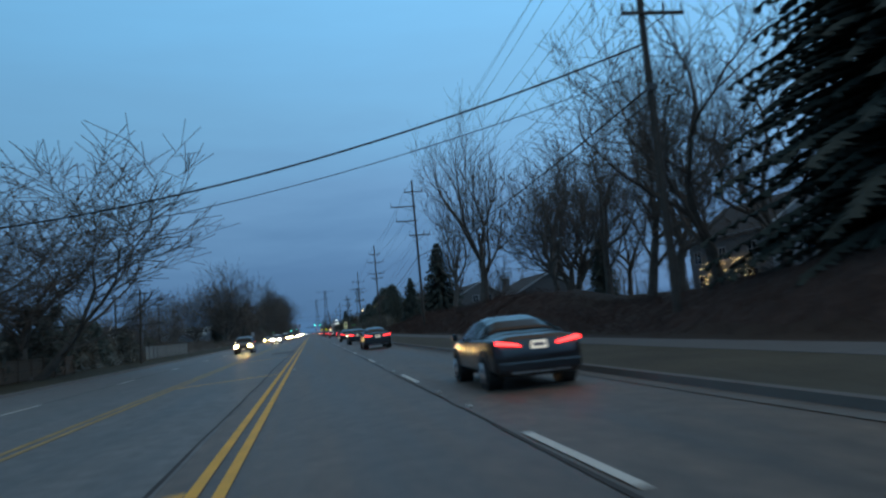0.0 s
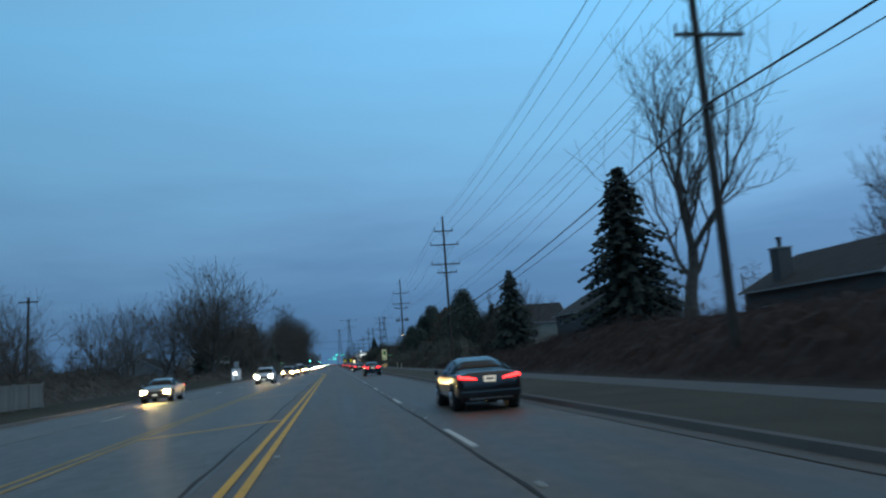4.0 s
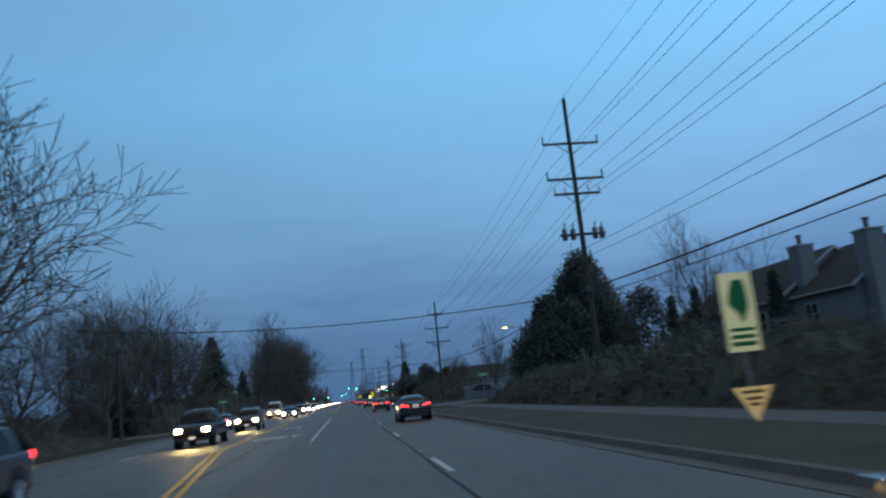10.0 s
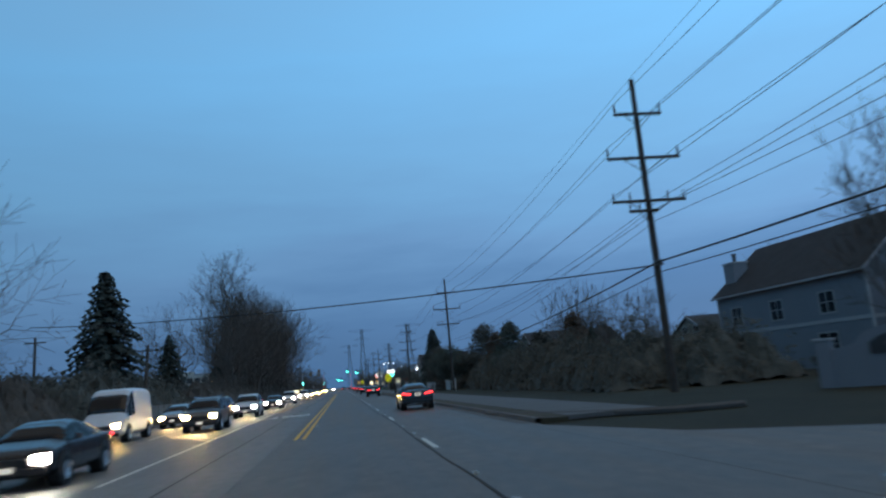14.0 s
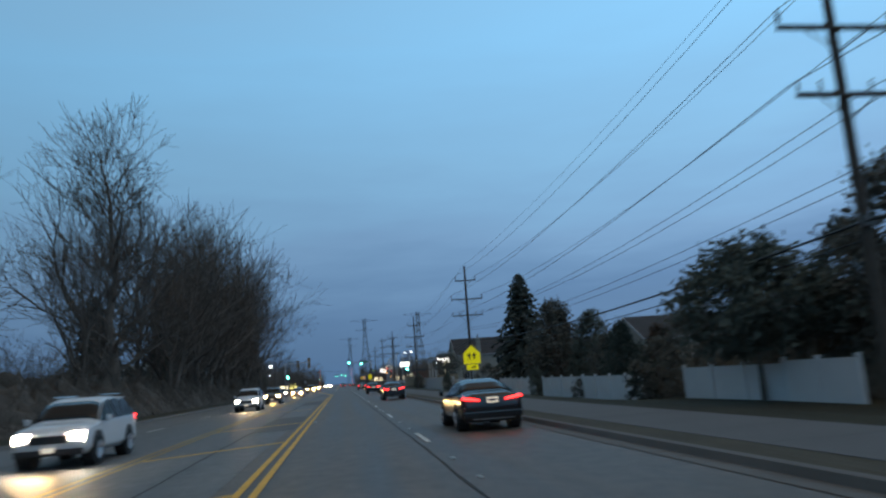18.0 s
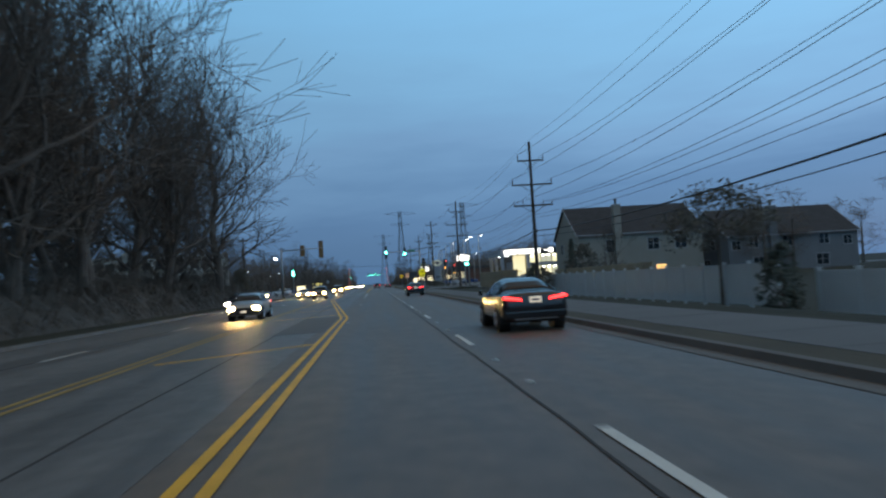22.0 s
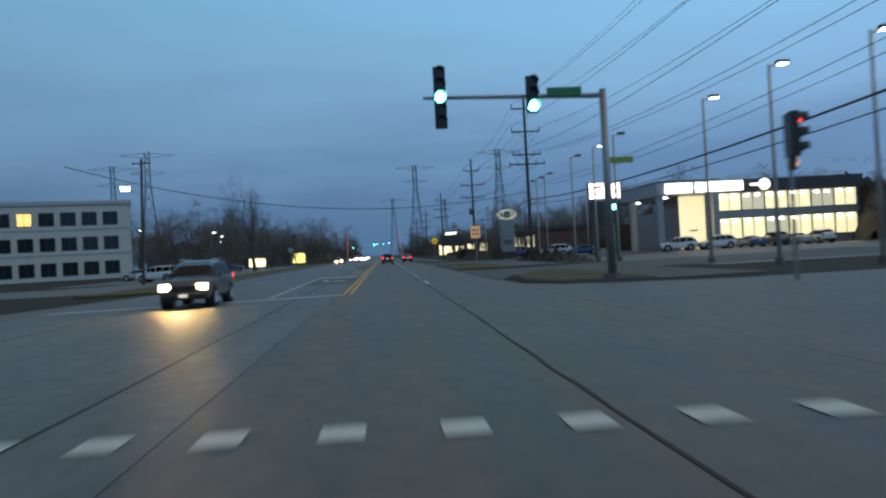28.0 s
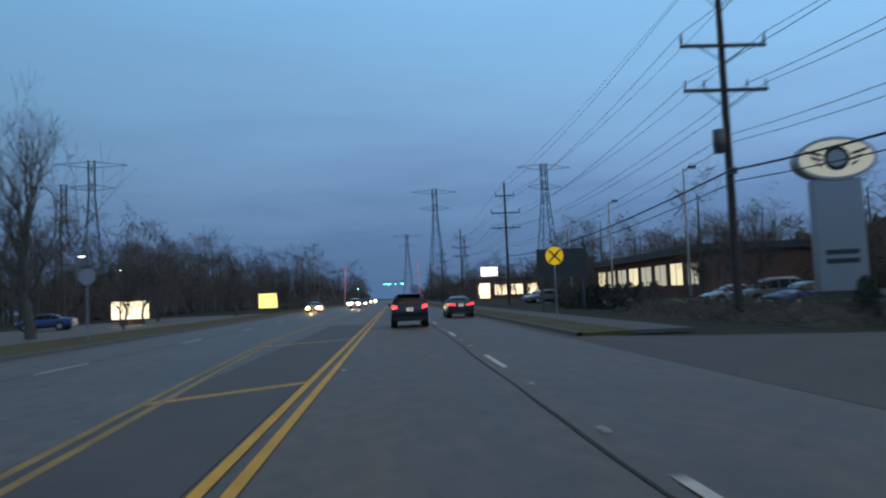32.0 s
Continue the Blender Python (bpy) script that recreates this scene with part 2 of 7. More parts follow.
ROOF = mat("dark_asphalt_shingles", (0.045, 0.043, 0.045), rough=0.95, var=0.3, scale=1, fine=14, bump=0.5)
TRIM = mat("white_trim_paint", (0.42, 0.42, 0.43), rough=0.55, var=0.06)
GLASSDK = mat("dark_window_glass", (0.02, 0.025, 0.03), rough=0.08, var=0.1, bump=0)
METALPANEL = mat("silver_metal_cladding", (0.35, 0.36, 0.38), rough=0.4, metal=0.5, var=0.1, scale=0.4)
DARKPANEL = mat("charcoal_cladding", (0.05, 0.052, 0.056), rough=0.5, var=0.15, scale=0.4)
RUBBER = mat("tyre_rubber", (0.015, 0.015, 0.016), rough=0.85, var=0.2)
ALLOY = mat("alloy_rim", (0.5, 0.5, 0.52), rough=0.3, metal=0.9, var=0.1)
CARGLASS = mat("tinted_car_glass", (0.012, 0.014, 0.016), rough=0.05, var=0.05, bump=0)
CHROME = mat("chrome_trim", (0.6, 0.6, 0.62), rough=0.15, metal=1.0, var=0.05, bump=0)
BLACKPLASTIC = mat("black_plastic", (0.02, 0.02, 0.02), rough=0.5, var=0.15)
# the plates glow by added emission; no plate lamps are modelled
PLATE = mat("licence_plate_white", (0.6, 0.6, 0.58), rough=0.5, var=0.05, emit=(1, 0.9, 0.7), strength=0.5)
PLATEINK = mat("plate_ink_bars", (0.05, 0.06, 0.12), rough=0.5, var=0.05)
# both yellow sheetings carry an added glow; the signs hold no lamp
SIGNYEL = mat("fluorescent_yellow_green_sheeting", (0.72, 0.70, 0.02), rough=0.4, var=0.05, emit=(0.85, 0.75, 0.0), strength=0.35)
SIGNAMB = mat("yellow_reflective_sheeting", (0.75, 0.5, 0.02), rough=0.4, var=0.05, emit=(1.0, 0.62, 0.0), strength=0.4)
SIGNWHT = mat("white_reflective_sheeting", (0.7, 0.68, 0.55), rough=0.4, var=0.05)
SIGNGRN = mat("green_reflective_sheeting", (0.02, 0.22, 0.07), rough=0.4, var=0.05)
SIGNBLK = mat("black_sign_ink", (0.015, 0.015, 0.015), rough=0.5, var=0.05)
SIGNBACK = mat("bare_aluminium_sign_back", (0.4, 0.4, 0.4), rough=0.4, metal=0.7, var=0.1)


def lamp_mat(name, colour, strength):
    return mat(name, colour, rough=0.3, var=0.02, bump=0, emit=colour, strength=strength)


HEAD_WARM = lamp_mat("warm_headlamp", (1.0, 0.66, 0.24), 130)
HEAD_COOL = lamp_mat("white_headlamp", (1.0, 0.90, 0.72), 130)
TAIL_RED = lamp_mat("red_tail_lamp", (1.0, 0.03, 0.03), 6)
GREEN_LIT = lamp_mat("lit_green_lens", (0.06, 1.0, 0.66), 28)
RED_LIT = lamp_mat("lit_red_lens", (1.0, 0.05, 0.04), 6)
AMBER_LIT = lamp_mat("lit_amber_hand", (1.0, 0.35, 0.03), 8)
LENS_OFF = mat("unlit_lens", (0.03, 0.03, 0.03), rough=0.25, var=0.1)
SODIUM = lamp_mat("sodium_lamp", (1.0, 0.55, 0.18), 12)
LED_WHITE = lamp_mat("cool_white_lamp", (0.85, 0.95, 1.0), 14)
SIGNBOX = lamp_mat("lit_white_sign_face", (1.0, 0.98, 0.92), 2.6)
SIGNBOXW = lamp_mat("lit_cream_sign_face", (1.0, 0.86, 0.55), 1.6)
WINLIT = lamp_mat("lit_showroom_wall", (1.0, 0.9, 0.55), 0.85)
WINWARM = lamp_mat("lit_warm_window", (1.0, 0.6, 0.2), 1.3)
FAIRY = lamp_mat("string_light_bulbs", (1.0, 0.68, 0.3), 6)
REFLECT = mat("raised_marker_lens", (0.6, 0.6, 0.55), rough=0.3, var=0.05)


# ---- building blocks ----
def mesh_of(name, bm, material, smooth=False):
    me = bpy.data.meshes.new(name)
    bm.normal_update()
    bm.to_mesh(me)
    bm.free()
    if smooth:
        for p in me.polygons:
            p.use_smooth = True
    me.materials.append(material)
    return me


def part(name, bm, material, parent, label="", smooth=False):
    ob = new(name, mesh_of(name, bm, material, smooth))
    ob.parent = parent
    if label:
        ob["label"] = label
    return ob


def thing(name, x, y, z=0.0, rz=0.0, label="", category="", group="", kind=""):
    ob = new(name)
    ob.empty_display_size = 0.2
    ob.matrix_basis = pose(x, y, z, 0, 0, rz)
    return tagged(ob, label, category, group, kind)


def solid(name, bm, material, label="", category="", group="", kind="", smooth=False):
    return tagged(new(name, mesh_of(name, bm, material, smooth)), label, category, group, kind)


def box(bm, x0, x1, y0, y1, z0, z1):
    v = [bm.verts.new(p) for p in ((x0, y0, z0), (x1, y0, z0), (x1, y1, z0), (x0, y1, z0), (x0, y0, z1), (x1, y0, z1), (x1, y1, z1), (x0, y1, z1))]
    for f in ((3, 2, 1, 0), (4, 5, 6, 7), (0, 1, 5, 4), (1, 2, 6, 5), (2, 3, 7, 6), (3, 0, 4, 7)):
        bm.faces.new([v[i] for i in f])
    return v


def bx(x0, x1, y0, y1, z0, z1, bevel=0.0):
    bm = bmesh.new()
    box(bm, x0, x1, y0, y1, z0, z1)
    if bevel:
        bmesh.ops.bevel(bm, geom=bm.edges[:], offset=bevel, segments=2, affect="EDGES", profile=0.6)
    return bm


def tube(bm, p0, p1, r0, r1=None, n=8, cap=True):
    p0, p1 = Vector(p0), Vector(p1)
    r1 = r0 if r1 is None else r1
    d = (p1 - p0).normalized()
    a = d.orthogonal().normalized()
    b = d.cross(a)
    rings = []
    for p, r in ((p0, r0), (p1, r1)):
        rings.append([bm.verts.new(p + (a * math.cos(2 * math.pi * i / n) + b * math.sin(2 * math.pi * i / n)) * r) for i in range(n)])
    for i in range(n):
        j = (i + 1) % n
        bm.faces.new((rings[0][i], rings[0][j], rings[1][j], rings[1][i]))
    if cap:
        bm.faces.new(rings[0][::-1])
        bm.faces.new(rings[1])
    return bm


def tb(p0, p1, r0, r1=None, n=8):
    return tube(bmesh.new(), p0, p1, r0, r1, n)


def slab(points, z0, z1):
    """A flat plate of a plan outline."""
    bm = bmesh.new()
    lo = [bm.verts.new((x, y, z0)) for x, y in points]
    hi = [bm.verts.new((x, y, z1)) for x, y in points]
    bm.faces.new(lo[::-1])
    bm.faces.new(hi)
    for i in range(len(points)):
        j = (i + 1) % len(points)
        bm.faces.new((lo[i], lo[j], hi[j], hi[i]))
    bmesh.ops.recalc_face_normals(bm, faces=bm.faces[:])
    return bm


def plate(points, y0, y1):
    """An upright plate facing -y, of an outline in x and z."""
    bm = slab(points, y0, y1)
    for v in bm.verts:
        x, z, y = v.co
        v.co = (x, y, z)
    bmesh.ops.recalc_face_normals(bm, faces=bm.faces[:])
    return bm


def disc(cx, cz, r, y0, y1, n=20):
    return plate([(cx + r * math.cos(2 * math.pi * i / n), cz + r * math.sin(2 * math.pi * i / n)) for i in range(n)], y0, y1)


def strip(name, x0, x1, y0, y1, z, material, label="", parent=None, kind="structure", step=12.0, wob=0.0, thick=0.01):
    """A thin lengthwise band on the road, gently uneven in its edges."""
    n = max(1, int((y1 - y0) / step))
    left, right = [], []
    for i in range(n + 1):
        y = y0 + (y1 - y0) * i / n
        w = wob * (noise.noise((y * 0.13, x0, 3.0)) + 0.45 * noise.noise((y * 0.8, x0, 7.0)))
        left.append((x0 + w, y))
        right.append((x1 + w * 0.8 + 0.35 * wob * noise.noise((y * 1.3, x1, 11.0)), y))
    bm = bmesh.new()
    lv = [bm.verts.new((x, y, z)) for x, y in left]
    rv = [bm.verts.new((x, y, z)) for x, y in right]
    ll = [bm.verts.new((x, y, z - thick)) for x, y in left]
    rl = [bm.verts.new((x, y, z - thick)) for x, y in right]
    for i in range(n):
        bm.faces.new((lv[i], rv[i], rv[i + 1], lv[i + 1]))
        bm.faces.new((ll[i], lv[i], lv[i + 1], ll[i + 1]))
        bm.faces.new((rv[i], rl[i], rl[i + 1], rv[i + 1]))
    bm.faces.new((ll[0], rl[0], rv[0], lv[0]))
    if parent:
        return part(name, bm, material, parent, label)
    return solid(name, bm, material, label, "", "", kind)
# ---- ground and road ----
Y0, Y1 = -60.0, 1500.0
X_LEFT, X_RIGHT = -11.4, 7.35          # edges of the paved road
LANE = 3.66


def ground_height(x, y):
    """Level by the road; a grassy bank rises on the right along the first stretch."""
    z = -0.05
    if x > 13.4:
        up = min(1.0, (x - 13.4) / 8.0)
        along = max(0.0, min(1.0, (165 - y) / 40.0))
        dip = max(0.0, min(1.0, (y - 390) / 20.0, (535 - y) / 20.0))
        crest = float(np.interp(y, (24, 36, 48, 60, 72, 84), (2.5, 1.4, 1.4, 3.0, 2.8, 2.4)))
        behind = max(0.0, min(1.0, (x - 24) / 6.0))
        crest += (float(np.interp(y, (72, 84), (1.6, 2.4))) - crest) * behind
        z += crest * up * up * (3 - 2 * up) * along - 0.55 * min(1.0, up * 2.2) * dip
    return z


def build_ground():
    xs = [-3000, -800, -300, -120, -60, -30, -18, -14, 13.0, 14.4, 15.8, 17.2, 18.6, 20.6, 24, 30, 60, 120, 300, 800, 3000]
    ys = [-3000, -600, -200, -60] + [-60 + 12 * i for i in range(1, 70)] + [900, 1300, 3000]
    bm = bmesh.new()
    grid = [[bm.verts.new((x, y, ground_height(x, y) + (0.12 * noise.noise((x * 0.1, y * 0.1, 0)) if x > 14 or x < -18 else 0) - (0.1 if -14 < x < 13 else 0))) for x in xs] for y in ys]
    for j in range(len(ys) - 1):
        for i in range(len(xs) - 1):
            bm.faces.new((grid[j][i], grid[j][i + 1], grid[j + 1][i + 1], grid[j + 1][i]))
    return solid("ground", bm, GRASS, "dull winter grass and leaf litter beside the road", "", "", "structure", True)


build_ground()


def build_bank():
    """The bank on the right, covered with leaf litter, just above the ground sheet."""
    xs = [13.4, 14.4, 15.8, 17.2, 18.6, 20.6, 24, 30, 60]
    ys = [-60 + 6 * i for i in range(0, 55)]
    bm = bmesh.new()
    grid = [[bm.verts.new((x, y, ground_height(x, y) + 0.1 + (0.12 * noise.noise((x * 0.1, y * 0.1, 0)) if x > 14 else 0))) for x in xs] for y in ys]
    for j in range(len(ys) - 1):
        for i in range(len(xs) - 1):
            bm.faces.new((grid[j][i], grid[j][i + 1], grid[j + 1][i + 1], grid[j + 1][i]))
    return solid("bank", bm, LITTER, "bank of brown leaf litter above the sidewalk", "", "", "structure", True)


build_bank()
road = strip("road", X_LEFT, X_RIGHT, Y0, Y1, 0.0, ASPHALT, "worn grey asphalt road with five lanes", step=20, thick=0.3)
strip("oncoming_carriageway", X_LEFT + 0.02, -0.55, Y0, Y1, 0.006, CONCRETE_LANE, "bluish grey worn concrete lanes", road, step=20, thick=0.004)

# tar-filled joints along the lanes
for jx, w, ya, yb in ((LANE - 0.14, 0.05, Y0, 320), (LANE - 0.28, 0.045, 320, 560), (LANE - 0.12, 0.045, 560, 600), (LANE - 0.28, 0.045, 600, 900), (7.27, 0.11, 594.5, 621), (-0.62, 0.05, Y0, 140), (-1.9, 0.05, 140, 900), (-7.6, 0.05, Y0, 900)):
    strip("tar_joint", jx - w / 2, jx + w / 2, ya, yb, 0.010, TAR, "", road, step=1.2, wob=0.08, thick=0.002)


def lines(x0, x1, y0, y1, material, name="lane_line", z=0.014):
    """A painted stripe from (x0, y0) to (x1, y1), 0.13 m wide."""
    n = max(1, int(abs(y1 - y0) / 15))
    bm = bmesh.new()
    w = 0.065
    prev = None
    for i in range(n + 1):
        f = i / n
        x, y = x0 + (x1 - x0) * f, y0 + (y1 - y0) * f
        row = [bm.verts.new((x - w, y, z)), bm.verts.new((x + w, y, z))]
        if prev:
            bm.faces.new((prev[0], prev[1], row[1], row[0]))
        prev = row
    return part(name, bm, material, road)


def bar(xa, ya, xb, yb, w, material, name="painted_bar", z=0.013):
    d = Vector((xb - xa, yb - ya, 0)).normalized()
    s = Vector((-d.y, d.x, 0)) * w / 2
    bm = bmesh.new()
    bm.faces.new([bm.verts.new(p) for p in (Vector((xa, ya, z)) - s, Vector((xb, yb, z)) - s, Vector((xb, yb, z)) + s, Vector((xa, ya, z)) + s)])
    bmesh.ops.recalc_face_normals(bm, faces=bm.faces[:])
    for f in bm.faces:
        if f.normal.z < 0:
            f.normal_flip()
    return part(name, bm, material, road)


# dashes of the lane between the two lanes on the right, 3.3 m long; their far ends by number along the road
DASH_AT = ((0, 8.19), (2, 33.84), (3, 46.5), (4, 60.56), (6, 87.88), (10, 143.96), (12, 171.46), (13, 184.9), (15, 213.74), (17, 242.3), (19, 271.47), (22, 316.3), (27, 385.02), (29, 412.63), (34, 477.72), (36, 503.7), (37, 516.2))
DASHES = [8.19 - 12.8 * k - 3.3 for k in range(5, 0, -1)] + [float(np.interp(k, *zip(*DASH_AT))) - 3.3 for k in range(38)] + [525.7, 538.5, 551.3] + [597.1 + 12.6 * k for k in range(40)]
dash = None
for y in DASHES:
    if dash is None:
        bm = bmesh.new()
        bm.faces.new([bm.verts.new(p) for p in ((-0.065, 0, 0), (0.065, 0, 0), (0.065, 3.3, 0), (-0.065, 3.3, 0))])
        dash = part("lane_dash", bm, WHITEP, road)
        dash.location = (LANE, y, 0.014)
    else:
        d = dash.copy()
        scene.collection.objects.link(d)
        d.location = (LANE, y, 0.014)
    # the same dashes on the far side
    d = dash.copy()
    scene.collection.objects.link(d)
    d.location = (-7.5, y + 4, 0.014)

# raised markers beside the dashes and the yellow pair
mk = None
for k, y in enumerate(DASHES):
    for x, dy in ((LANE - 0.02, 6.6 if k % 2 else 5.4), (LANE - 0.02, 9.6), (0.32, 1.0 if k % 2 else None)):
        if dy is None or ISECT[0] - 4 < y + dy < ISECT[1]:
            continue
        if mk is None:
            bm = bx(-0.05, 0.05, -0.05, 0.05, 0, 0.02, 0.008)
            mk = part("raised_marker", bm, REFLECT, road, "small white raised pavement marker")
            mk.location = (x, y + dy, 0.012)
        else:
            d = mk.copy()
            scene.collection.objects.link(d)
            d.location = (x, y + dy, 0.012)


def kerb(xa, y0, y1, side, name="kerb"):
    """A concrete kerb with its gutter, y0 to y1; side +1 on the right of the road."""
    n = max(1, int((y1 - y0) / 8))
    prof = [(-0.45, 0.012), (0.0, 0.0), (0.04, 0.13), (0.2, 0.14), (0.2, -0.1)]
    bm = bmesh.new()
    prev = None
    for i in range(n + 1):
        y = y0 + (y1 - y0) * i / n
        row = [bm.verts.new((xa + side * a, y, b + 0.004 * noise.noise((y, a, 1)))) for a, b in prof]
        if prev:
            for q in range(len(prof) - 1):
                bm.faces.new((prev[q], row[q], row[q + 1], prev[q + 1]))
        prev = row
    bmesh.ops.recalc_face_normals(bm, faces=bm.faces[:])
    return solid(name, bm, CURB, "weathered concrete kerb along the road", "", "", "structure")


def verge(xa, xb, y0, y1, z, material=GRASS, name="verge", label="strip of short winter grass"):
    n = max(2, int((y1 - y0) / 4))
    bm = bmesh.new()
    cols = [xa + (xb - xa) * i / 4 for i in range(5)]
    grid = [[bm.verts.new((x, y0 + (y1 - y0) * j / n, z + 0.05 * noise.noise((x * 0.8, (y0 + (y1 - y0) * j / n) * 0.3, 5)) * (0.2 if i in (0, 4) else 1))) for i, x in enumerate(cols)] for j in range(n + 1)]
    for j in range(n):
        for i in range(4):
            bm.faces.new((grid[j][i], grid[j][i + 1], grid[j + 1][i + 1], grid[j + 1][i]))
    # the edges go down into the ground
    rim = [grid[0][i] for i in range(5)] + [grid[j][4] for j in range(1, n + 1)] + [grid[n][i] for i in (3, 2, 1, 0)] + [grid[j][0] for j in range(n - 1, 0, -1)]
    low = [bm.verts.new(v.co - Vector((0, 0, 0.3))) for v in rim]
    for k in range(len(rim)):
        q = (k + 1) % len(rim)
        bm.faces.new((rim[k], low[k], low[q], rim[q]))
    bmesh.ops.recalc_face_normals(bm, faces=bm.faces[:])
    return solid(name, bm, material, label, "", "", "structure")


def walkway(xa, xb, y0, y1, z=0.13):
    """A pavement of separate slabs with open joints."""
    pav = thing("pavement", 0, 0, 0, 0, "grey concrete sidewalk of separate slabs", "", "", "structure")
    n = max(1, round((y1 - y0) / 3.0))
    d = (y1 - y0) / n
    me = mesh_of("slab", bx(xa, xb, 0.012, d - 0.012, z - 0.14, z), WALK)
    for i in range(n):
        s = new("slab", me)
        s.parent = pav
        s.location = (0, y0 + i * d, 0.006 * noise.noise((i * 1.7, xa, 0)))
    return pav
# ---- plants ----
def branch_mesh(segs):
    """Tapered tubes: segs of (points, radii, sides)."""
    verts, faces = [], []
    for pts, rad, n in segs:
        base = len(verts)
        up = None
        for i, p in enumerate(pts):
            d = (pts[min(i + 1, len(pts) - 1)] - pts[max(i - 1, 0)]).normalized()
            a = d.orthogonal().normalized() if up is None else (up - d * up.dot(d)).normalized()
            up = a
            b = d.cross(a)
            for k in range(n):
                t = 2 * math.pi * k / n
                verts.append(p + (a * math.cos(t) + b * math.sin(t)) * rad[i])
        for i in range(len(pts) - 1):
            for k in range(n):
                q = (k + 1) % n
                faces.append((base + i * n + k, base + i * n + q, base + (i + 1) * n + q, base + (i + 1) * n + k))
    return verts, faces


def grow(rng, start, way, length, radius, depth, segs, top, up=0.12, crook=0.28):
    """One limb and all that forks from it; depth counts down to the twigs."""
    steps = 5 if depth == top else (4 if depth > 2 else (3 if depth > 1 else 2))
    sides = 8 if depth == top else (6 if depth > top - 2 else (4 if depth > 1 else 3))
    pts, rad = [Vector(start)], [radius]
    d = Vector(way).normalized()
    for i in range(steps):
        d = (d + Vector((rng.gauss(0, crook), rng.gauss(0, crook), rng.gauss(0, crook * 0.5) + up)) * 0.5).normalized()
        pts.append(pts[-1] + d * length / steps)
        rad.append(radius * (1 - 0.3 * (i + 1) / steps) if depth else radius * (1 - 0.7 * (i + 1) / steps))
    if depth == 0:
        # a twig is one straight taper
        segs[1].append(([pts[0], pts[-1]], [rad[0], rad[-1]], 3))
        return
    segs[0 if depth >= top - 1 else 1].append((pts, rad, sides))

    def aim(base, spread, turn):
        side = base.orthogonal().normalized()
        side.rotate(Matrix.Rotation(turn, 3, base))
        return base * math.cos(spread) + side * math.sin(spread)

    # the fork at the end
    turn = rng.random() * 6.283
    n = 2 if depth < top and rng.random() < 0.82 else 3
    for k in range(n):
        grow(rng, pts[-1], aim(d, (rng.uniform(0.18, 0.42), rng.uniform(0.4, 0.8), rng.uniform(0.45, 0.85))[k], turn + 6.283 * k / n + rng.uniform(-0.4, 0.4)), length * rng.uniform(0.68, 0.95), rad[-1] * (0.86, 0.68, 0.6)[k], depth - 1, segs, top, up, crook)
    # weaker shoots along the limb
    for k in range(2 if depth < top else 3):
        f = rng.uniform(0.25, 0.95) if depth < top else rng.uniform(0.5, 0.95)
        i = min(steps - 1, int(f * steps))
        p = pts[i].lerp(pts[i + 1], f * steps - i)
        low = max(0, depth - 2 if depth > 2 else 0)
        grow(rng, p, aim((pts[i + 1] - pts[i]).normalized(), rng.uniform(0.6, 1.05), rng.random() * 6.283), length * rng.uniform(0.45, 0.8), rad[i] * rng.uniform(0.34, 0.5), low, segs, top, up, crook)


def bare_tree(seed, height, limits=4, lean=0.0, up=0.16, crook=0.26, radius=None, label="tall bare deciduous tree with fine twigs", forks=1, width=None, clear=0.28, twig=0.013):
    """Trunk and crown of a leafless tree, standing at the origin."""
    rng = random.Random(seed)
    segs = ([], [])
    top = limits + (2 if forks < 3 else 1)
    for k in range(forks):
        a = rng.random() * 6.283
        tilt = 0.0 if forks == 1 else rng.uniform(0.2, 0.45)
        way = (math.cos(a) * tilt + lean, math.sin(a) * tilt, 1)
        grow(rng, (0.12 * k, 0.1 * (k % 2), -0.2), way, height * clear, (radius or height * 0.019) * (1 if forks == 1 else 0.75), top, segs, top, up, crook)
    # bring the grown tree to its true height and spread
    tops = sorted(p.z for s in segs for pts, _, _ in s for p in pts)
    far = sorted(math.hypot(p.x, p.y) for p in (pts[-1] for pts, _, _ in segs[1]))
    fz = height / tops[-1]
    fx = (width * 0.5 / far[int(len(far) * 0.95)]) if width else fz
    for s in segs:
        for pts, rad, _ in s:
            for p in pts:
                p.x, p.y, p.z = p.x * fx, p.y * fx, p.z * fz
            for i in range(len(rad)):
                rad[i] = max(rad[i], twig)
    return tree_of(segs, label)


def tree_of(segs, label):
    """A tree from its limbs: the stout ones in the trunk, the finer ones in the crown."""
    tree = thing("tree", 0, 0, 0, 0, label, "tree")
    for name, s, m in (("trunk", segs[0], BARK), ("crown", segs[1], TWIG)):
        v, f = branch_mesh(s)
        me = bpy.data.meshes.new(name)
        me.from_pydata([tuple(p) for p in v], [], f)
        me.materials.append(m)
        ob = new(name, me)
        ob.parent = tree
    return tree


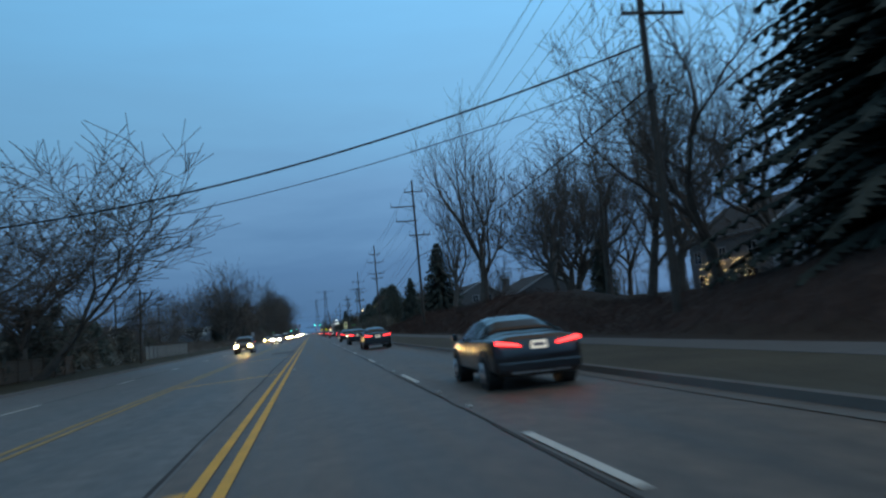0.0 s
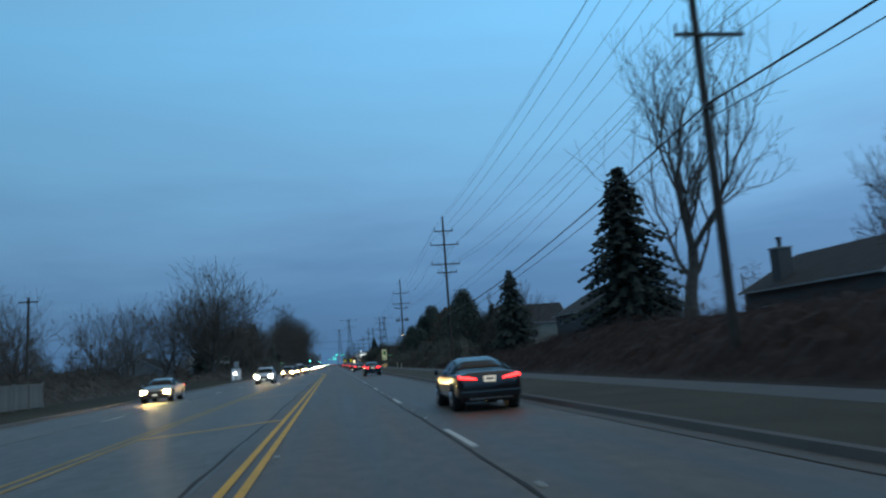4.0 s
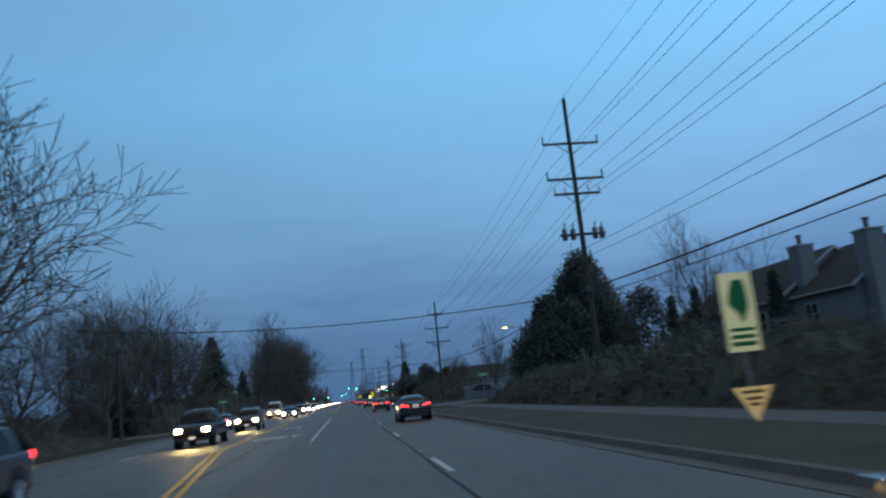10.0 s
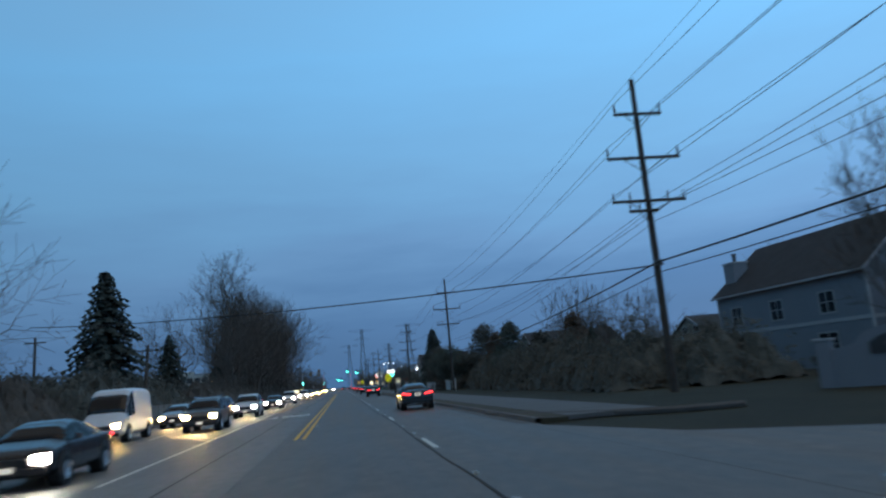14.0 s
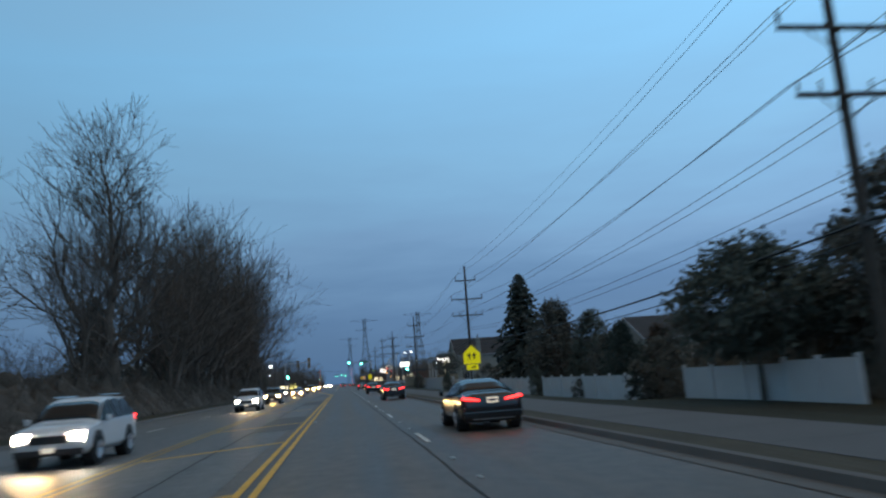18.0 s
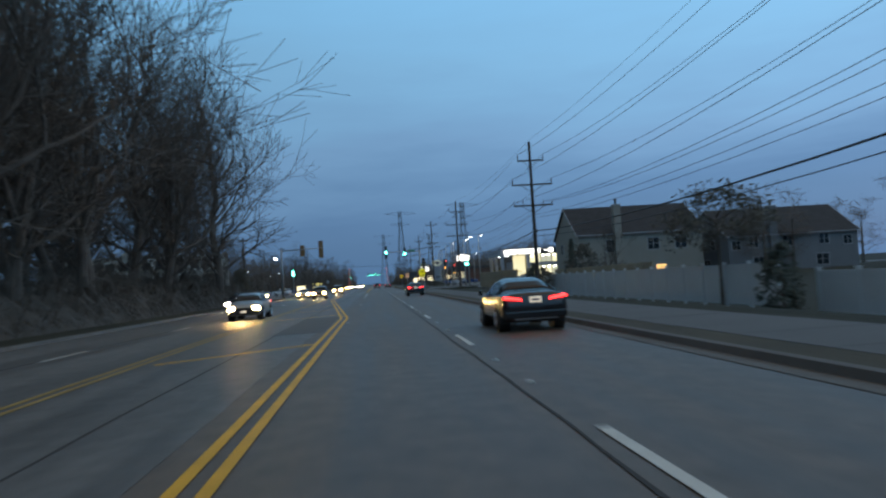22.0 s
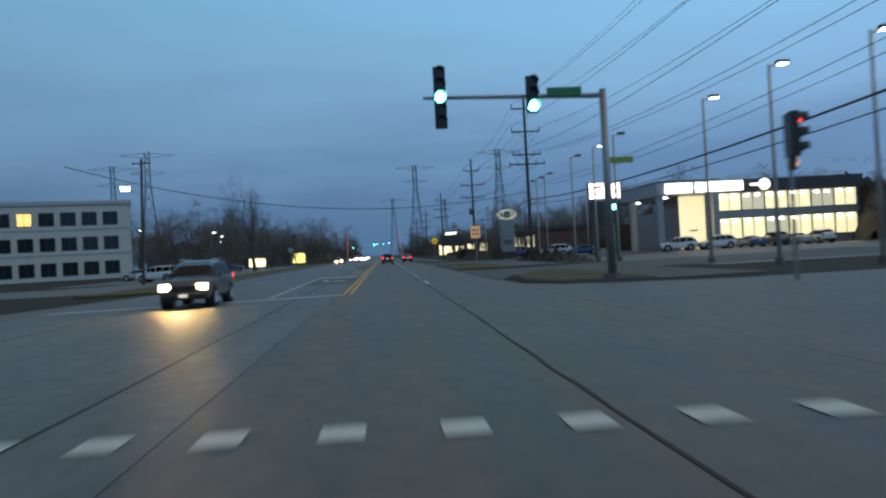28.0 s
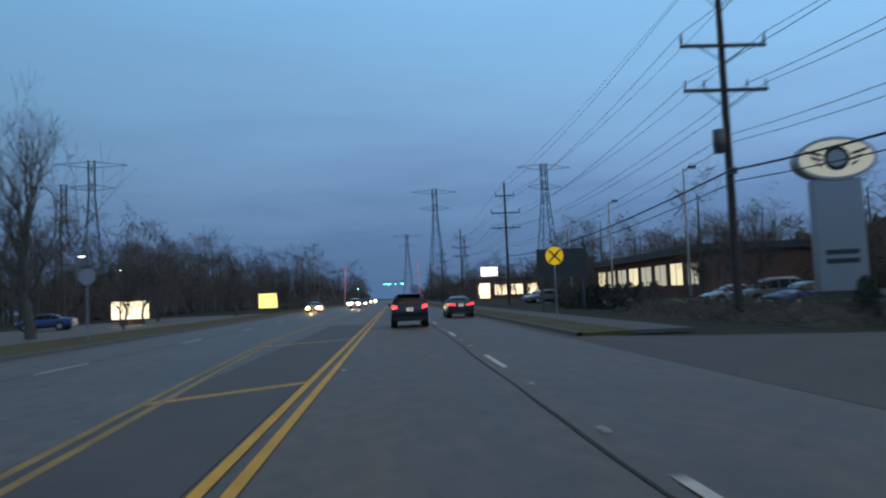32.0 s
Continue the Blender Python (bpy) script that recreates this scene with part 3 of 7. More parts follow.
def leader_tree(seed, height, width, laterals=26, low=0.16, twig=0.014, sweep=0.55, label="bare tree with one straight trunk and ascending limbs"):
    """A leafless tree with one trunk right to the top and limbs that sweep out and up from it."""
    rng = random.Random(seed)
    segs = ([], [])
    pts, rad = [], []
    x = y = 0.0
    for i in range(15):
        pts.append(Vector((x, y, -0.2 + height * 0.95 * i / 14)))
        rad.append(height * 0.02 * (1 - 0.9 * i / 14))
        x, y = x + rng.gauss(0, 0.012) * height, y + rng.gauss(0, 0.012) * height
    segs[0].append((pts, rad, 9))
    turn = rng.random() * 6.283
    for k in range(laterals):
        f = low + (0.97 - low) * (k + rng.random()) / laterals
        i = min(13, int(f * 14))
        p = pts[i].lerp(pts[i + 1], f * 14 - i)
        turn += 2.4 + rng.uniform(-0.5, 0.5)
        lift = sweep + 0.9 * f ** 2
        # the crown is fullest a third of the way up and closes towards the top
        reach = width * 0.5 * min(1.0, (1.08 - f) ** 0.6 * (0.75 + 0.8 * f)) * rng.uniform(0.75, 1.15)
        depth = 4 if f < 0.72 else 3
        grow(rng, p, (math.cos(turn), math.sin(turn), lift), reach / (2.5 if depth == 4 else 2.1), max(rad[i] * rng.uniform(0.36, 0.52), 0.05), depth, segs, 6, 0.13, 0.24)
    for s in segs:
        for _, radii, _ in s:
            for i in range(len(radii)):
                radii[i] = max(radii[i], twig)
    return tree_of(segs, label)


def leaf_cloud(rng, clumps, size, per=16, aspect=0.55, rise=0.0):
    """Many small leaf blades gathered in clumps: (centre, radius) pairs."""
    verts, faces = [], []
    for c, r in clumps:
        for _ in range(per):
            d = Vector((rng.gauss(0, 1), rng.gauss(0, 1), rng.gauss(0, 0.8)))
            d = d.normalized() * r * rng.random() ** 0.45
            p = c + d
            a = Vector((rng.gauss(0, 1), rng.gauss(0, 1), rng.gauss(0, 1) + rise)).normalized()
            b = a.orthogonal().normalized()
            s = size * rng.uniform(0.6, 1.4)
            i = len(verts)
            foot = p - a * s
            verts += [tuple(foot - b * s * aspect), tuple(foot + b * s * aspect), tuple(p + a * s)]
            faces.append((i, i + 1, i + 2))
    return verts, faces


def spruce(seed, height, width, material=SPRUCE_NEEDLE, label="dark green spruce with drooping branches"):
    rng = random.Random(seed)
    tree = thing("conifer", 0, 0, 0, 0, label, "conifer tree")
    part("trunk", tb((0, 0, -0.2), (0, 0, height * 0.97), height * 0.018, 0.02, 7), BARK, tree)
    verts, faces = [], []
    z = height * 0.06
    while z < height * 0.985:
        f = 1 - z / height
        reach = width * 0.5 * (f ** 0.7) * rng.uniform(0.8, 1.12) + 0.12
        n = 5 + int(9 * f)
        a0 = rng.random() * 6.283
        for k in range(n):
            a = a0 + 6.283 * k / n + rng.uniform(-0.25, 0.25)
            r = reach * rng.uniform(0.7, 1.15)
            out = Vector((math.cos(a), math.sin(a), 0))
            side = Vector((-out.y, out.x, 0))
            droop = -0.28 * r + rng.uniform(-0.1, 0.12)
            m = max(3, int(r / 0.42))
            for q in range(m):
                g0, g1 = q / m, (q + 1.25) / m
                w = 0.16 + 0.34 * r * 0.35 * (1 - g0) + 0.12
                p0 = Vector((0, 0, z)) + out * r * g0 + Vector((0, 0, droop * g0 * g0 + rng.uniform(-0.06, 0.06)))
                p1 = Vector((0, 0, z)) + out * r * g1 + Vector((0, 0, droop * g1 * g1 - 0.04))
                for sgn in (-1, 1):
                    tip = (p0 + p1) * 0.5 + side * sgn * w * rng.uniform(0.8, 1.4) + Vector((0, 0, -0.14 - 0.18 * rng.random()))
                    i = len(verts)
                    verts += [tuple(p0), tuple(p1), tuple(tip)]
                    faces.append((i, i + 1, i + 2))
                i = len(verts)
                low = (p0 + p1) * 0.5 + Vector((0, 0, -0.22 - 0.2 * rng.random()))
                verts += [tuple(p0), tuple(p1), tuple(low)]
                faces.append((i, i + 1, i + 2))
        z += 0.20 + 0.28 * f
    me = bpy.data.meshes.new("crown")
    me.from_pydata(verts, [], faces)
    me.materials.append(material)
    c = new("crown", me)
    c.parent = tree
    return tree


def leafy(seed, height, width, base=0.0, material=LEAF, leaf=0.16, clumps=170, per=18, name="evergreen_tree", label="dense dark evergreen tree with clumped foliage", category="tree", top=1.0):
    """A full leafy crown with an uneven outline on a short trunk."""
    rng = random.Random(seed)
    tree = thing(name, 0, 0, 0, 0, label, category)
    bm = bmesh.new()
    tube(bm, (0, 0, -0.2), (0, 0, height * 0.6), max(0.05, height * 0.02), 0.04, 7)
    for k in range(6):
        a = k * 1.05 + rng.random()
        z = base + (height - base) * rng.uniform(0.1, 0.5)
        tube(bm, (0, 0, z), (math.cos(a) * width * 0.35, math.sin(a) * width * 0.35, z + height * 0.2), max(0.03, height * 0.008), 0.015, 5)
    part("trunk", bm, BARK, tree)
    cl = []
    for _ in range(clumps):
        h = rng.random()
        prof = math.sin(math.pi * min(1, (h * 0.86 + 0.12))) ** 0.6 * (1 - 0.45 * h * top)
        a = rng.random() * 6.283
        rr = width * 0.5 * prof * math.sqrt(rng.uniform(0.15, 1.0)) * rng.uniform(0.85, 1.15)
        cl.append((Vector((math.cos(a) * rr, math.sin(a) * rr, base + (height - base) * h)), rng.uniform(0.08, 0.14) * min(width, height)))
    v, f = leaf_cloud(rng, cl, leaf, per)
    me = bpy.data.meshes.new("crown")
    me.from_pydata(v, [], f)
    me.materials.append(material)
    c = new("crown", me)
    c.parent = tree
    return tree


def hedge(seed, x0, x1, y0, y1, z0, height, material, label, leaf=0.2, density=2.2, aspect=0.05, core=0.72, rise=1.2, ramp=2.0):
    """A long thicket that nobody could count: a close tangle inside, twigs and blades on its outside."""
    rng = random.Random(seed)
    verts, faces = [], []

    def top(x, y):
        edge = min(1.0, (x - x0) / ramp, (x1 - x) / ramp, (y - y0) / 2.5, (y1 - y) / 2.5)
        big = noise.noise((x * 0.22, y * 0.16, seed)) * 0.5 + noise.noise((x * 0.6, y * 0.5, seed + 9)) * 0.3
        return height * (0.78 + big) * (max(0.0, edge) ** 0.7)

    cell = max(0.42, min(1.2, height / 9.0, (x1 - x0) * (y1 - y0) / 2600.0))
    nx, ny = max(3, int((x1 - x0) / cell)), max(3, int((y1 - y0) / cell))
    for j in range(ny + 1):
        for i in range(nx + 1):
            x, y = x0 + (x1 - x0) * i / nx, y0 + (y1 - y0) * j / ny
            x, y = x + rng.uniform(-0.3, 0.3) * cell, y + rng.uniform(-0.3, 0.3) * cell
            verts.append((x, y, z0 + ground_height(x, y) - 0.1 + core * top(x, y) * rng.uniform(0.62, 1.12)))
    for j in range(ny):
        for i in range(nx):
            a = j * (nx + 1) + i
            faces.append((a, a + 1, a + nx + 2, a + nx + 1))
    cl = []
    for _ in range(int((x1 - x0) * (y1 - y0) * density)):
        x, y = rng.uniform(x0, x1), rng.uniform(y0, y1)
        t = top(x, y)
        g = z0 + ground_height(x, y)
        cl.append((Vector((x, y, g + t * rng.uniform(0.15, core))), 0.45))
        cl.append((Vector((x, y, g + t * rng.uniform(core, 1.0))), 0.4))
    # the fringe along both long sides, down to the ground
    for _ in range(int((y1 - y0) * (8 if height < 6 else 3))):
        y = rng.uniform(y0, y1)
        d = rng.uniform(-0.15, ramp)
        x = x0 + d if rng.random() < 0.5 else x1 - d
        cl.append((Vector((x, y, z0 + ground_height(x, y) + rng.random() ** 1.3 * (0.5 + 0.5 * max(0.0, d) / ramp) * height * 0.85)), 0.5))
    v, f = leaf_cloud(rng, cl, leaf, 5, aspect, rise)
    off = len(verts)
    me = bpy.data.meshes.new("thicket")
    me.from_pydata(verts + v, [], faces + [tuple(i + off for i in q) for q in f])
    me.materials.append(material)
    return tagged(new("thicket", me), label, "shrubs", "", "stuff")


def stand(kind, spots, group, zoff=None):
    """Copies of the built trees in kind, one at each spot (x, y, height factor, turn)."""
    for i, (x, y, s, r) in enumerate(spots):
        src = kind[i % len(kind)]
        t = copy_thing(src, Matrix.Identity(4))
        z = ground_height(x, y) - 0.05 if zoff is None else zoff
        t.matrix_basis = pose(x, y, z, 0, 0, r) @ Matrix.Diagonal((s, s, s, 1))
        t["group"] = group


def drop(ob):
    for o in (*ob.children_recursive, ob):
        bpy.data.objects.remove(o)
# ---- kerbs, verges and pavements ----
RIGHT_RUNS = ((Y0, 262.0), (303.0, 560.0), (618.0, 644.0), (669.0, 900.0))
for a, b in RIGHT_RUNS:
    kerb(X_RIGHT, a, b, 1)
    verge(X_RIGHT + 0.2, 11.2 if b < 280 else (8.45 if b < 600 else 11.3 if b < 650 else 9.3), a, b, 0.12, BROWNGRASS if b < 600 else DRYGRASS, label="strip of short winter grass" if b < 600 else "strip of yellowed winter grass")
for xa, xb, a, b in ((11.2, 13.2, Y0, 262.0), (8.45, 11.4, 303.0, 560.0), (11.4, 16.0, 618.0, 644.0), (9.3, 11.3, 669.0, 900.0)):
    walkway(xa, xb, a, b)
walkway(11.2, 13.2, 262.2, 273.4, 0.15)
verge(13.2, 14.4, Y0, 262, 0.10, LITTER, label="leaf litter beside the sidewalk")
verge(11.4, 13.2, 303, 560, 0.08)
for a, b in ((Y0, 566.0), (605.0, 900.0)):
    kerb(X_LEFT, a, b, -1)
    verge(X_LEFT - 0.2, -14.5 if b < 600 else -16.5, a, b, 0.11, GRASS if b < 600 else DRYGRASS, label="strip of short winter grass" if b < 600 else "strip of yellowed winter grass")

# ---- utility poles and their wires ----
def insulator(bm, x, y, z, h=0.42, r=0.07):
    tube(bm, (x, y, z), (x, y, z + h), 0.03, 0.03, 6)
    for k in range(3):
        tube(bm, (x, y, z + 0.1 + 0.11 * k), (x, y, z + 0.16 + 0.11 * k), r, r * 0.6, 8)


def utility_pole(y, top, arms, x=16.3, base=-0.1, lean=0.0, transformers=False, can=False):
    """A wooden pole with its cross-arms: arms of (z, left reach, right reach, post insulators)."""
    p = thing("utility_pole", x, y, base, 0, "tall weathered wooden utility pole with crossarms", "utility pole", "utility poles along the road")
    h = top - base
    part("pole", tb((0, 0, -0.3), (lean * h, 0, h), 0.2, 0.12, 10), WOODPOLE, p)
    for z, l, r, post in arms:
        zz = z - base
        cx = lean * zz
        part("crossarm", bx(cx - l, cx + r, -0.24, -0.13, zz - 0.07, zz + 0.07), WOODPOLE, p)
        for s, reach in ((-1, l), (1, r)):
            if reach > 0.5:
                part("brace", tb((cx + s * reach * 0.55, -0.2, zz - 0.07), (cx, -0.16, zz - 0.75), 0.025, 0.025, 6), DARKSTEEL, p)
                ends = (1.0,) if post else (1.0, 0.55)
                for e in ends:
                    bm = bmesh.new()
                    insulator(bm, cx + s * (reach * e - 0.06), -0.18, zz + 0.07, 0.5 if post else 0.26, 0.08 if post else 0.06)
                    part("insulator", bm, PORC, p, smooth=True)
    if transformers:
        zt = 10.4 - base
        part("crossarm", bx(-1.5, 1.5, -0.26, -0.14, zt - 0.08, zt + 0.08), WOODPOLE, p)
        for dx in (-1.25, -0.7, 0.75, 1.2):
            bm = bmesh.new()
            tube(bm, (dx, -0.35, zt - 0.35), (dx, -0.35, zt + 0.35), 0.17, 0.17, 10)
            tube(bm, (dx, -0.35, zt + 0.35), (dx + 0.08, -0.4, zt + 0.75), 0.05, 0.04, 6)
            part("switch", bm, TRAFO, p, "grey cut-out switch", True)
    if can:
        zc = 7.6 - base
        bm = tb((-0.42, -0.1, zc - 0.5), (-0.42, -0.1, zc + 0.5), 0.26, 0.26, 12)
        part("transformer", bm, TRAFO, p, "grey transformer can", True)
    part("cable_clamp", bx(-0.2, 0.2, -0.28, -0.1, CABLE_Z[y] - 0.15 - base, CABLE_Z[y] + 0.15 - base), DARKSTEEL, p)
    return p


TALL = lambda t: ((t - 2.0, 1.25, 1.25, True), (t - 3.85, 1.9, 1.9, True), (t - 6.45, 1.9, 1.9, False), (t - 7.55, 1.2, 1.4, False))
SHORT = lambda t: ((t - 1.8, 1.25, 1.25, True), (t - 4.05, 1.9, 1.9, True), (t - 6.0, 1.85, 1.85, False))
OWN_ARMS = {240.7: ((16.5, 1.9, 1.9, True), (14.1, 1.9, 1.9, True), (13.1, 1.55, 1.55, False)), 314.0: ((13.8, 1.25, 1.25, True), (11.5, 1.9, 1.9, True), (9.3, 1.9, 1.9, False), (8.8, 1.1, 0.4, False)), 381.6: ((13.3, 1.25, 1.25, True), (11.0, 1.9, 1.9, True), (8.9, 1.6, 1.6, False)), 636.7: ((16.0, 1.4, 1.4, True), (13.6, 1.5, 1.5, True), (11.2, 1.5, 1.5, False), (10.2, 1.9, 1.9, False))}
POLES = ((28.0, 21.5), (97.8, 20.9), (168.0, 20.0), (240.7, 19.7), (314.0, 15.7), (381.6, 15.2), (450.0, 14.6), (512.0, 13.9), (572.0, 15.0), (636.7, 17.0), (675.5, 15.8), (740.0, 16.0), (805.0, 16.0), (870.0, 16.0), (940.0, 16.0))
POLE_X = {97.8: 16.2, 168.0: 16.8, 240.7: 17.5, 314.0: 17.1, 381.6: 16.6, 450.0: 16.9, 512.0: 16.6, 636.7: 17.0, 675.5: 16.0}
# height of the telephone cables on each pole
CABLE_Z = dict(zip((y for y, _ in POLES), (10.6, 10.4, 6.9, 6.9, 6.2, 5.1, 5.6, 5.5, 5.8, 6.5, 6.3, 6.3, 6.3, 6.3, 6.3)))
px = lambda y: POLE_X.get(y, 16.3)
for i, (y, t) in enumerate(POLES):
    if y < 120:
        arms = ((t - 1.6, 1.2, 1.3, True), (t - 3.6, 3.2, 0.3, True), (t - 5.6, 2.6, 0.3, True), (t - 7.6, 1.0, 1.9, False))
    else:
        arms = OWN_ARMS.get(y) or (TALL(t) if t > 18 else SHORT(t))
    utility_pole(y, t, arms, x=px(y), base=ground_height(16.3, y) - 0.1, transformers=(i == 3), can=(i == 10))


def hung(points, sag, r, name, label, n=10):
    """A wire through its points, sagging between them."""
    bm = bmesh.new()
    line = [Vector(points[0])]
    for p, q in zip(points, points[1:]):
        p, q = Vector(p), Vector(q)
        for k in range(1, n + 1):
            f = k / n
            line.append(p.lerp(q, f) - Vector((0, 0, sag * 4 * f * (1 - f))))
    prev = None
    for i, c in enumerate(line):
        d = (line[min(i + 1, len(line) - 1)] - line[max(i - 1, 0)]).normalized()
        a = d.cross(Vector((0, 0, 1))).normalized()
        b = a.cross(d)
        ring = [bm.verts.new(c + (a * u + b * w) * r) for u, w in ((1, 0), (0, 1), (-1, 0), (0, -1))]
        if prev:
            for k in range(4):
                bm.faces.new((prev[k], prev[(k + 1) % 4], ring[(k + 1) % 4], ring[k]))
        prev = ring
    return solid(name, bm, WIRE, label, "wire", "wires along the road", "", True)


def level(y, t, k):
    """Height of the k-th wire tier on a pole with that top."""
    a = OWN_ARMS.get(y) or (TALL(t) if t > 18 else SHORT(t))
    return a[min(k, 2)][0]


hung([(px(y), y, t + 0.15) for y, t in POLES], 0.8, 0.012, "ground_wire", "thin ground wire along the pole tops")
for k, reach, z in ((0, -1.2, 0.55), (0, 1.2, 0.55), (1, -1.85, 0.55), (1, 1.85, 0.55), (2, -1.8, 0.3), (2, 1.0, 0.3), (2, 1.8, 0.3)):
    hung([(px(y) + reach, y - 0.18, level(y, t, k) + z) for y, t in POLES], 1.1, 0.016, "power_line", "dark power line strung between the poles")
hung([(px(y) - 0.1, y - 0.25, CABLE_Z[y]) for y, t in POLES], 0.8, 0.045, "telephone_cable", "thick black telephone cable on the poles")
hung([(px(y) + 0.15, y - 0.25, CABLE_Z[y] - 0.45) for y, t in POLES], 0.8, 0.024, "telephone_cable", "thin black cable under the thick one")
for dx, dz in ((-0.2, 2.5), (0.25, 2.1)):
    hung([(px(y) + dx, y - 0.25, CABLE_Z[y] + dz * (1.0 if y < 330 else 0.6)) for y, t in POLES], 0.9, 0.014, "secondary_wire", "thin grey secondary wire on the poles")
# wires that cross the road
hung([(px(28.0), 28.0, 12.6), (-24.0, 42.6, 8.4)], 1.8, 0.045, "service_cable", "thick service cable crossing above the road", 24)
hung([(px(28.0), 28.0, 11.46), (-24.0, 42.6, 7.5)], 1.7, 0.02, "service_cable", "thin service cable crossing above the road", 24)
hung([(px(240.7), 240.7, 6.7), (-19.0, 257.3, 9.0)], 1.0, 0.03, "service_cable", "service cable crossing above the road", 24)
hung([(px(314.0), 314.0, 6.1), (-26.0, 351.4, 9.4)], 0.6, 0.035, "service_cable", "service cable crossing above the road", 24)
hung([(px(636.7), 636.7, 7.4), (-24.0, 623.0, 10.2)], 2.6, 0.03, "service_cable", "service cable crossing above the road", 24)
# ---- painted markings ----
def pair(pts, material=YELLOW):
    for (xa, ya), (xb, yb) in zip(pts, pts[1:]):
        for off in (-0.14, 0.14):
            lines(xa + off, xb + off, ya, yb, material, "yellow_line")


pair([(0, Y0), (0, 196), (-3.5, 228), (-3.6, 266)])
pair([(-3.75, Y0), (-3.75, 196)], YELLOWOLD)
pair([(0, 306), (0, 480), (-3.5, 531), (-3.6, 562)])
pair([(-3.75, 345), (-3.7, 420), (-4.0, 450), (-4.25, 490), (-4.4, 526)], YELLOWOLD)
pair([(-0.05, 591), (0, 1200)])
pair([(-0.35, 623), (-2.1, 652), (-2.7, 661), (-3.6, 677), (-3.8, 700), (-3.8, 1200)], YELLOWOLD)
for y in [7 + 22 * k for k in range(9)] + [375, 385.8, 397.2, 416, 441.3, 464.9, 484.7, 641, 659.2, 674, 696, 720, 745]:
    xl = -3.55 if y < 600 else max(-3.55, -0.5 - (y - 625) * 0.06)
    bar(xl, y - 2.9 * (abs(xl) / 3.55), -0.2, y, 0.22, YELLOW, "hatch_bar")
for x, y in ((-1.15, 494.2), (-1.75, 504.0)):
    bar(-3.9, y + (x + 3.9) * -0.82, x, y, 0.22, YELLOW, "hatch_bar")
lines(0.25, 0.28, 228, 271, WHITEP, "turn_lane_line")
lines(-3.65, -3.9, 297, 345, WHITEP, "turn_lane_line")
lines(0.26, 0.26, 536, 564, WHITEP, "turn_lane_line")
lines(-3.3, -3.45, 592, 621, WHITEP, "turn_lane_line")
bar(-3.6, 564.9, 7.0, 562.2, 0.5, WHITEP, "stop_bar")
bar(-11.2, 589.6, -0.2, 591.0, 0.5, WHITEP, "stop_bar")
for k in range(-9, 6):
    bar(1.06 * k, 566.95 - 0.1 * k, 1.06 * k, 567.45 - 0.1 * k, 0.4, WHITEP, "crosswalk_bar")


def lettering(text, x, y, w, h, turn, material, name="road_lettering"):
    """Letters painted on the road, stretched along it."""
    cu = bpy.data.curves.new("letters", "FONT")
    cu.body, cu.align_x, cu.size, cu.offset = text, "CENTER", 1.0, 0.028
    ob = bpy.data.objects.new("letters", cu)
    scene.collection.objects.link(ob)
    me = bpy.data.meshes.new_from_object(ob.evaluated_get(bpy.context.evaluated_depsgraph_get()))
    bpy.data.objects.remove(ob)
    xs = [v.co.x for v in me.vertices]
    sx, sy = w / (max(xs) - min(xs)), h / 0.72
    for v in me.vertices:
        v.co = Vector((v.co.x * sx, v.co.y * sy, 0))
    me.materials.append(material)
    t = new(name, me)
    t.parent = road
    t.matrix_basis = pose(x, y, 0.015, 0, 0, turn)
    return t


lettering("ONLY", -1.8, 234.5, 2.4, 2.6, 0, WHITEP)
lettering("ONLY", -2.0, 333.4, 2.6, 4.0, 180, WHITEP)
lettering("ONLY", -1.9, 619.8, 2.6, 3.3, 180, WHITEP)


def road_arrow(x, y, turn):
    """A turn arrow on the road, bent to the left of its own heading."""
    pts = [(0.12, 0), (0.12, 2.2), (-0.75, 2.5), (-0.75, 3.0), (-1.5, 2.25), (-0.75, 1.5), (-0.75, 1.95), (-0.12, 1.6), (-0.12, 0)]
    ob = part("turn_arrow", slab(pts, 0.0, 0.003), WHITEP, road)
    ob.matrix_basis = pose(x, y, 0.012, 0, 0, turn)


road_arrow(-2.45, 612.05, 180)
road_arrow(-1.6, 249.0, 0)


def patch(x0, x1, y0, y1, material, label, name="road_patch", z=0.011):
    pts = []
    for i in range(9):
        pts.append((x0 + (x1 - x0) * i / 8, y0 + 0.25 * noise.noise((i, x0, y0))))
    for i in range(9):
        pts.append((x1 - (x1 - x0) * i / 8, y1 + 0.25 * noise.noise((i + 20, x0, y0))))
    return part(name, slab(pts, z - 0.004, z), material, road, label)


PATCHDK = mat("fresh_dark_asphalt", (0.095, 0.09, 0.085), rough=0.7, var=0.2, scale=0.8, fine=50)
for x0, x1, y0, y1 in ((-1.9, -0.3, 392, 404), (-1.9, -0.3, 427, 440), (-2.0, -0.3, 470, 482), (-3.3, -0.3, 604, 616), (-2.4, -0.3, 650, 690), (-2.2, -0.4, 60, 68)):
    patch(x0, x1, y0, y1, PATCHDK, "dark patch of newer asphalt")

# ---- side streets and driveways ----
def apron(pts, material, label, z=0.004, name="side_street"):
    return solid(name, slab(pts, z - 0.2, z), material, label, "", "", "structure")


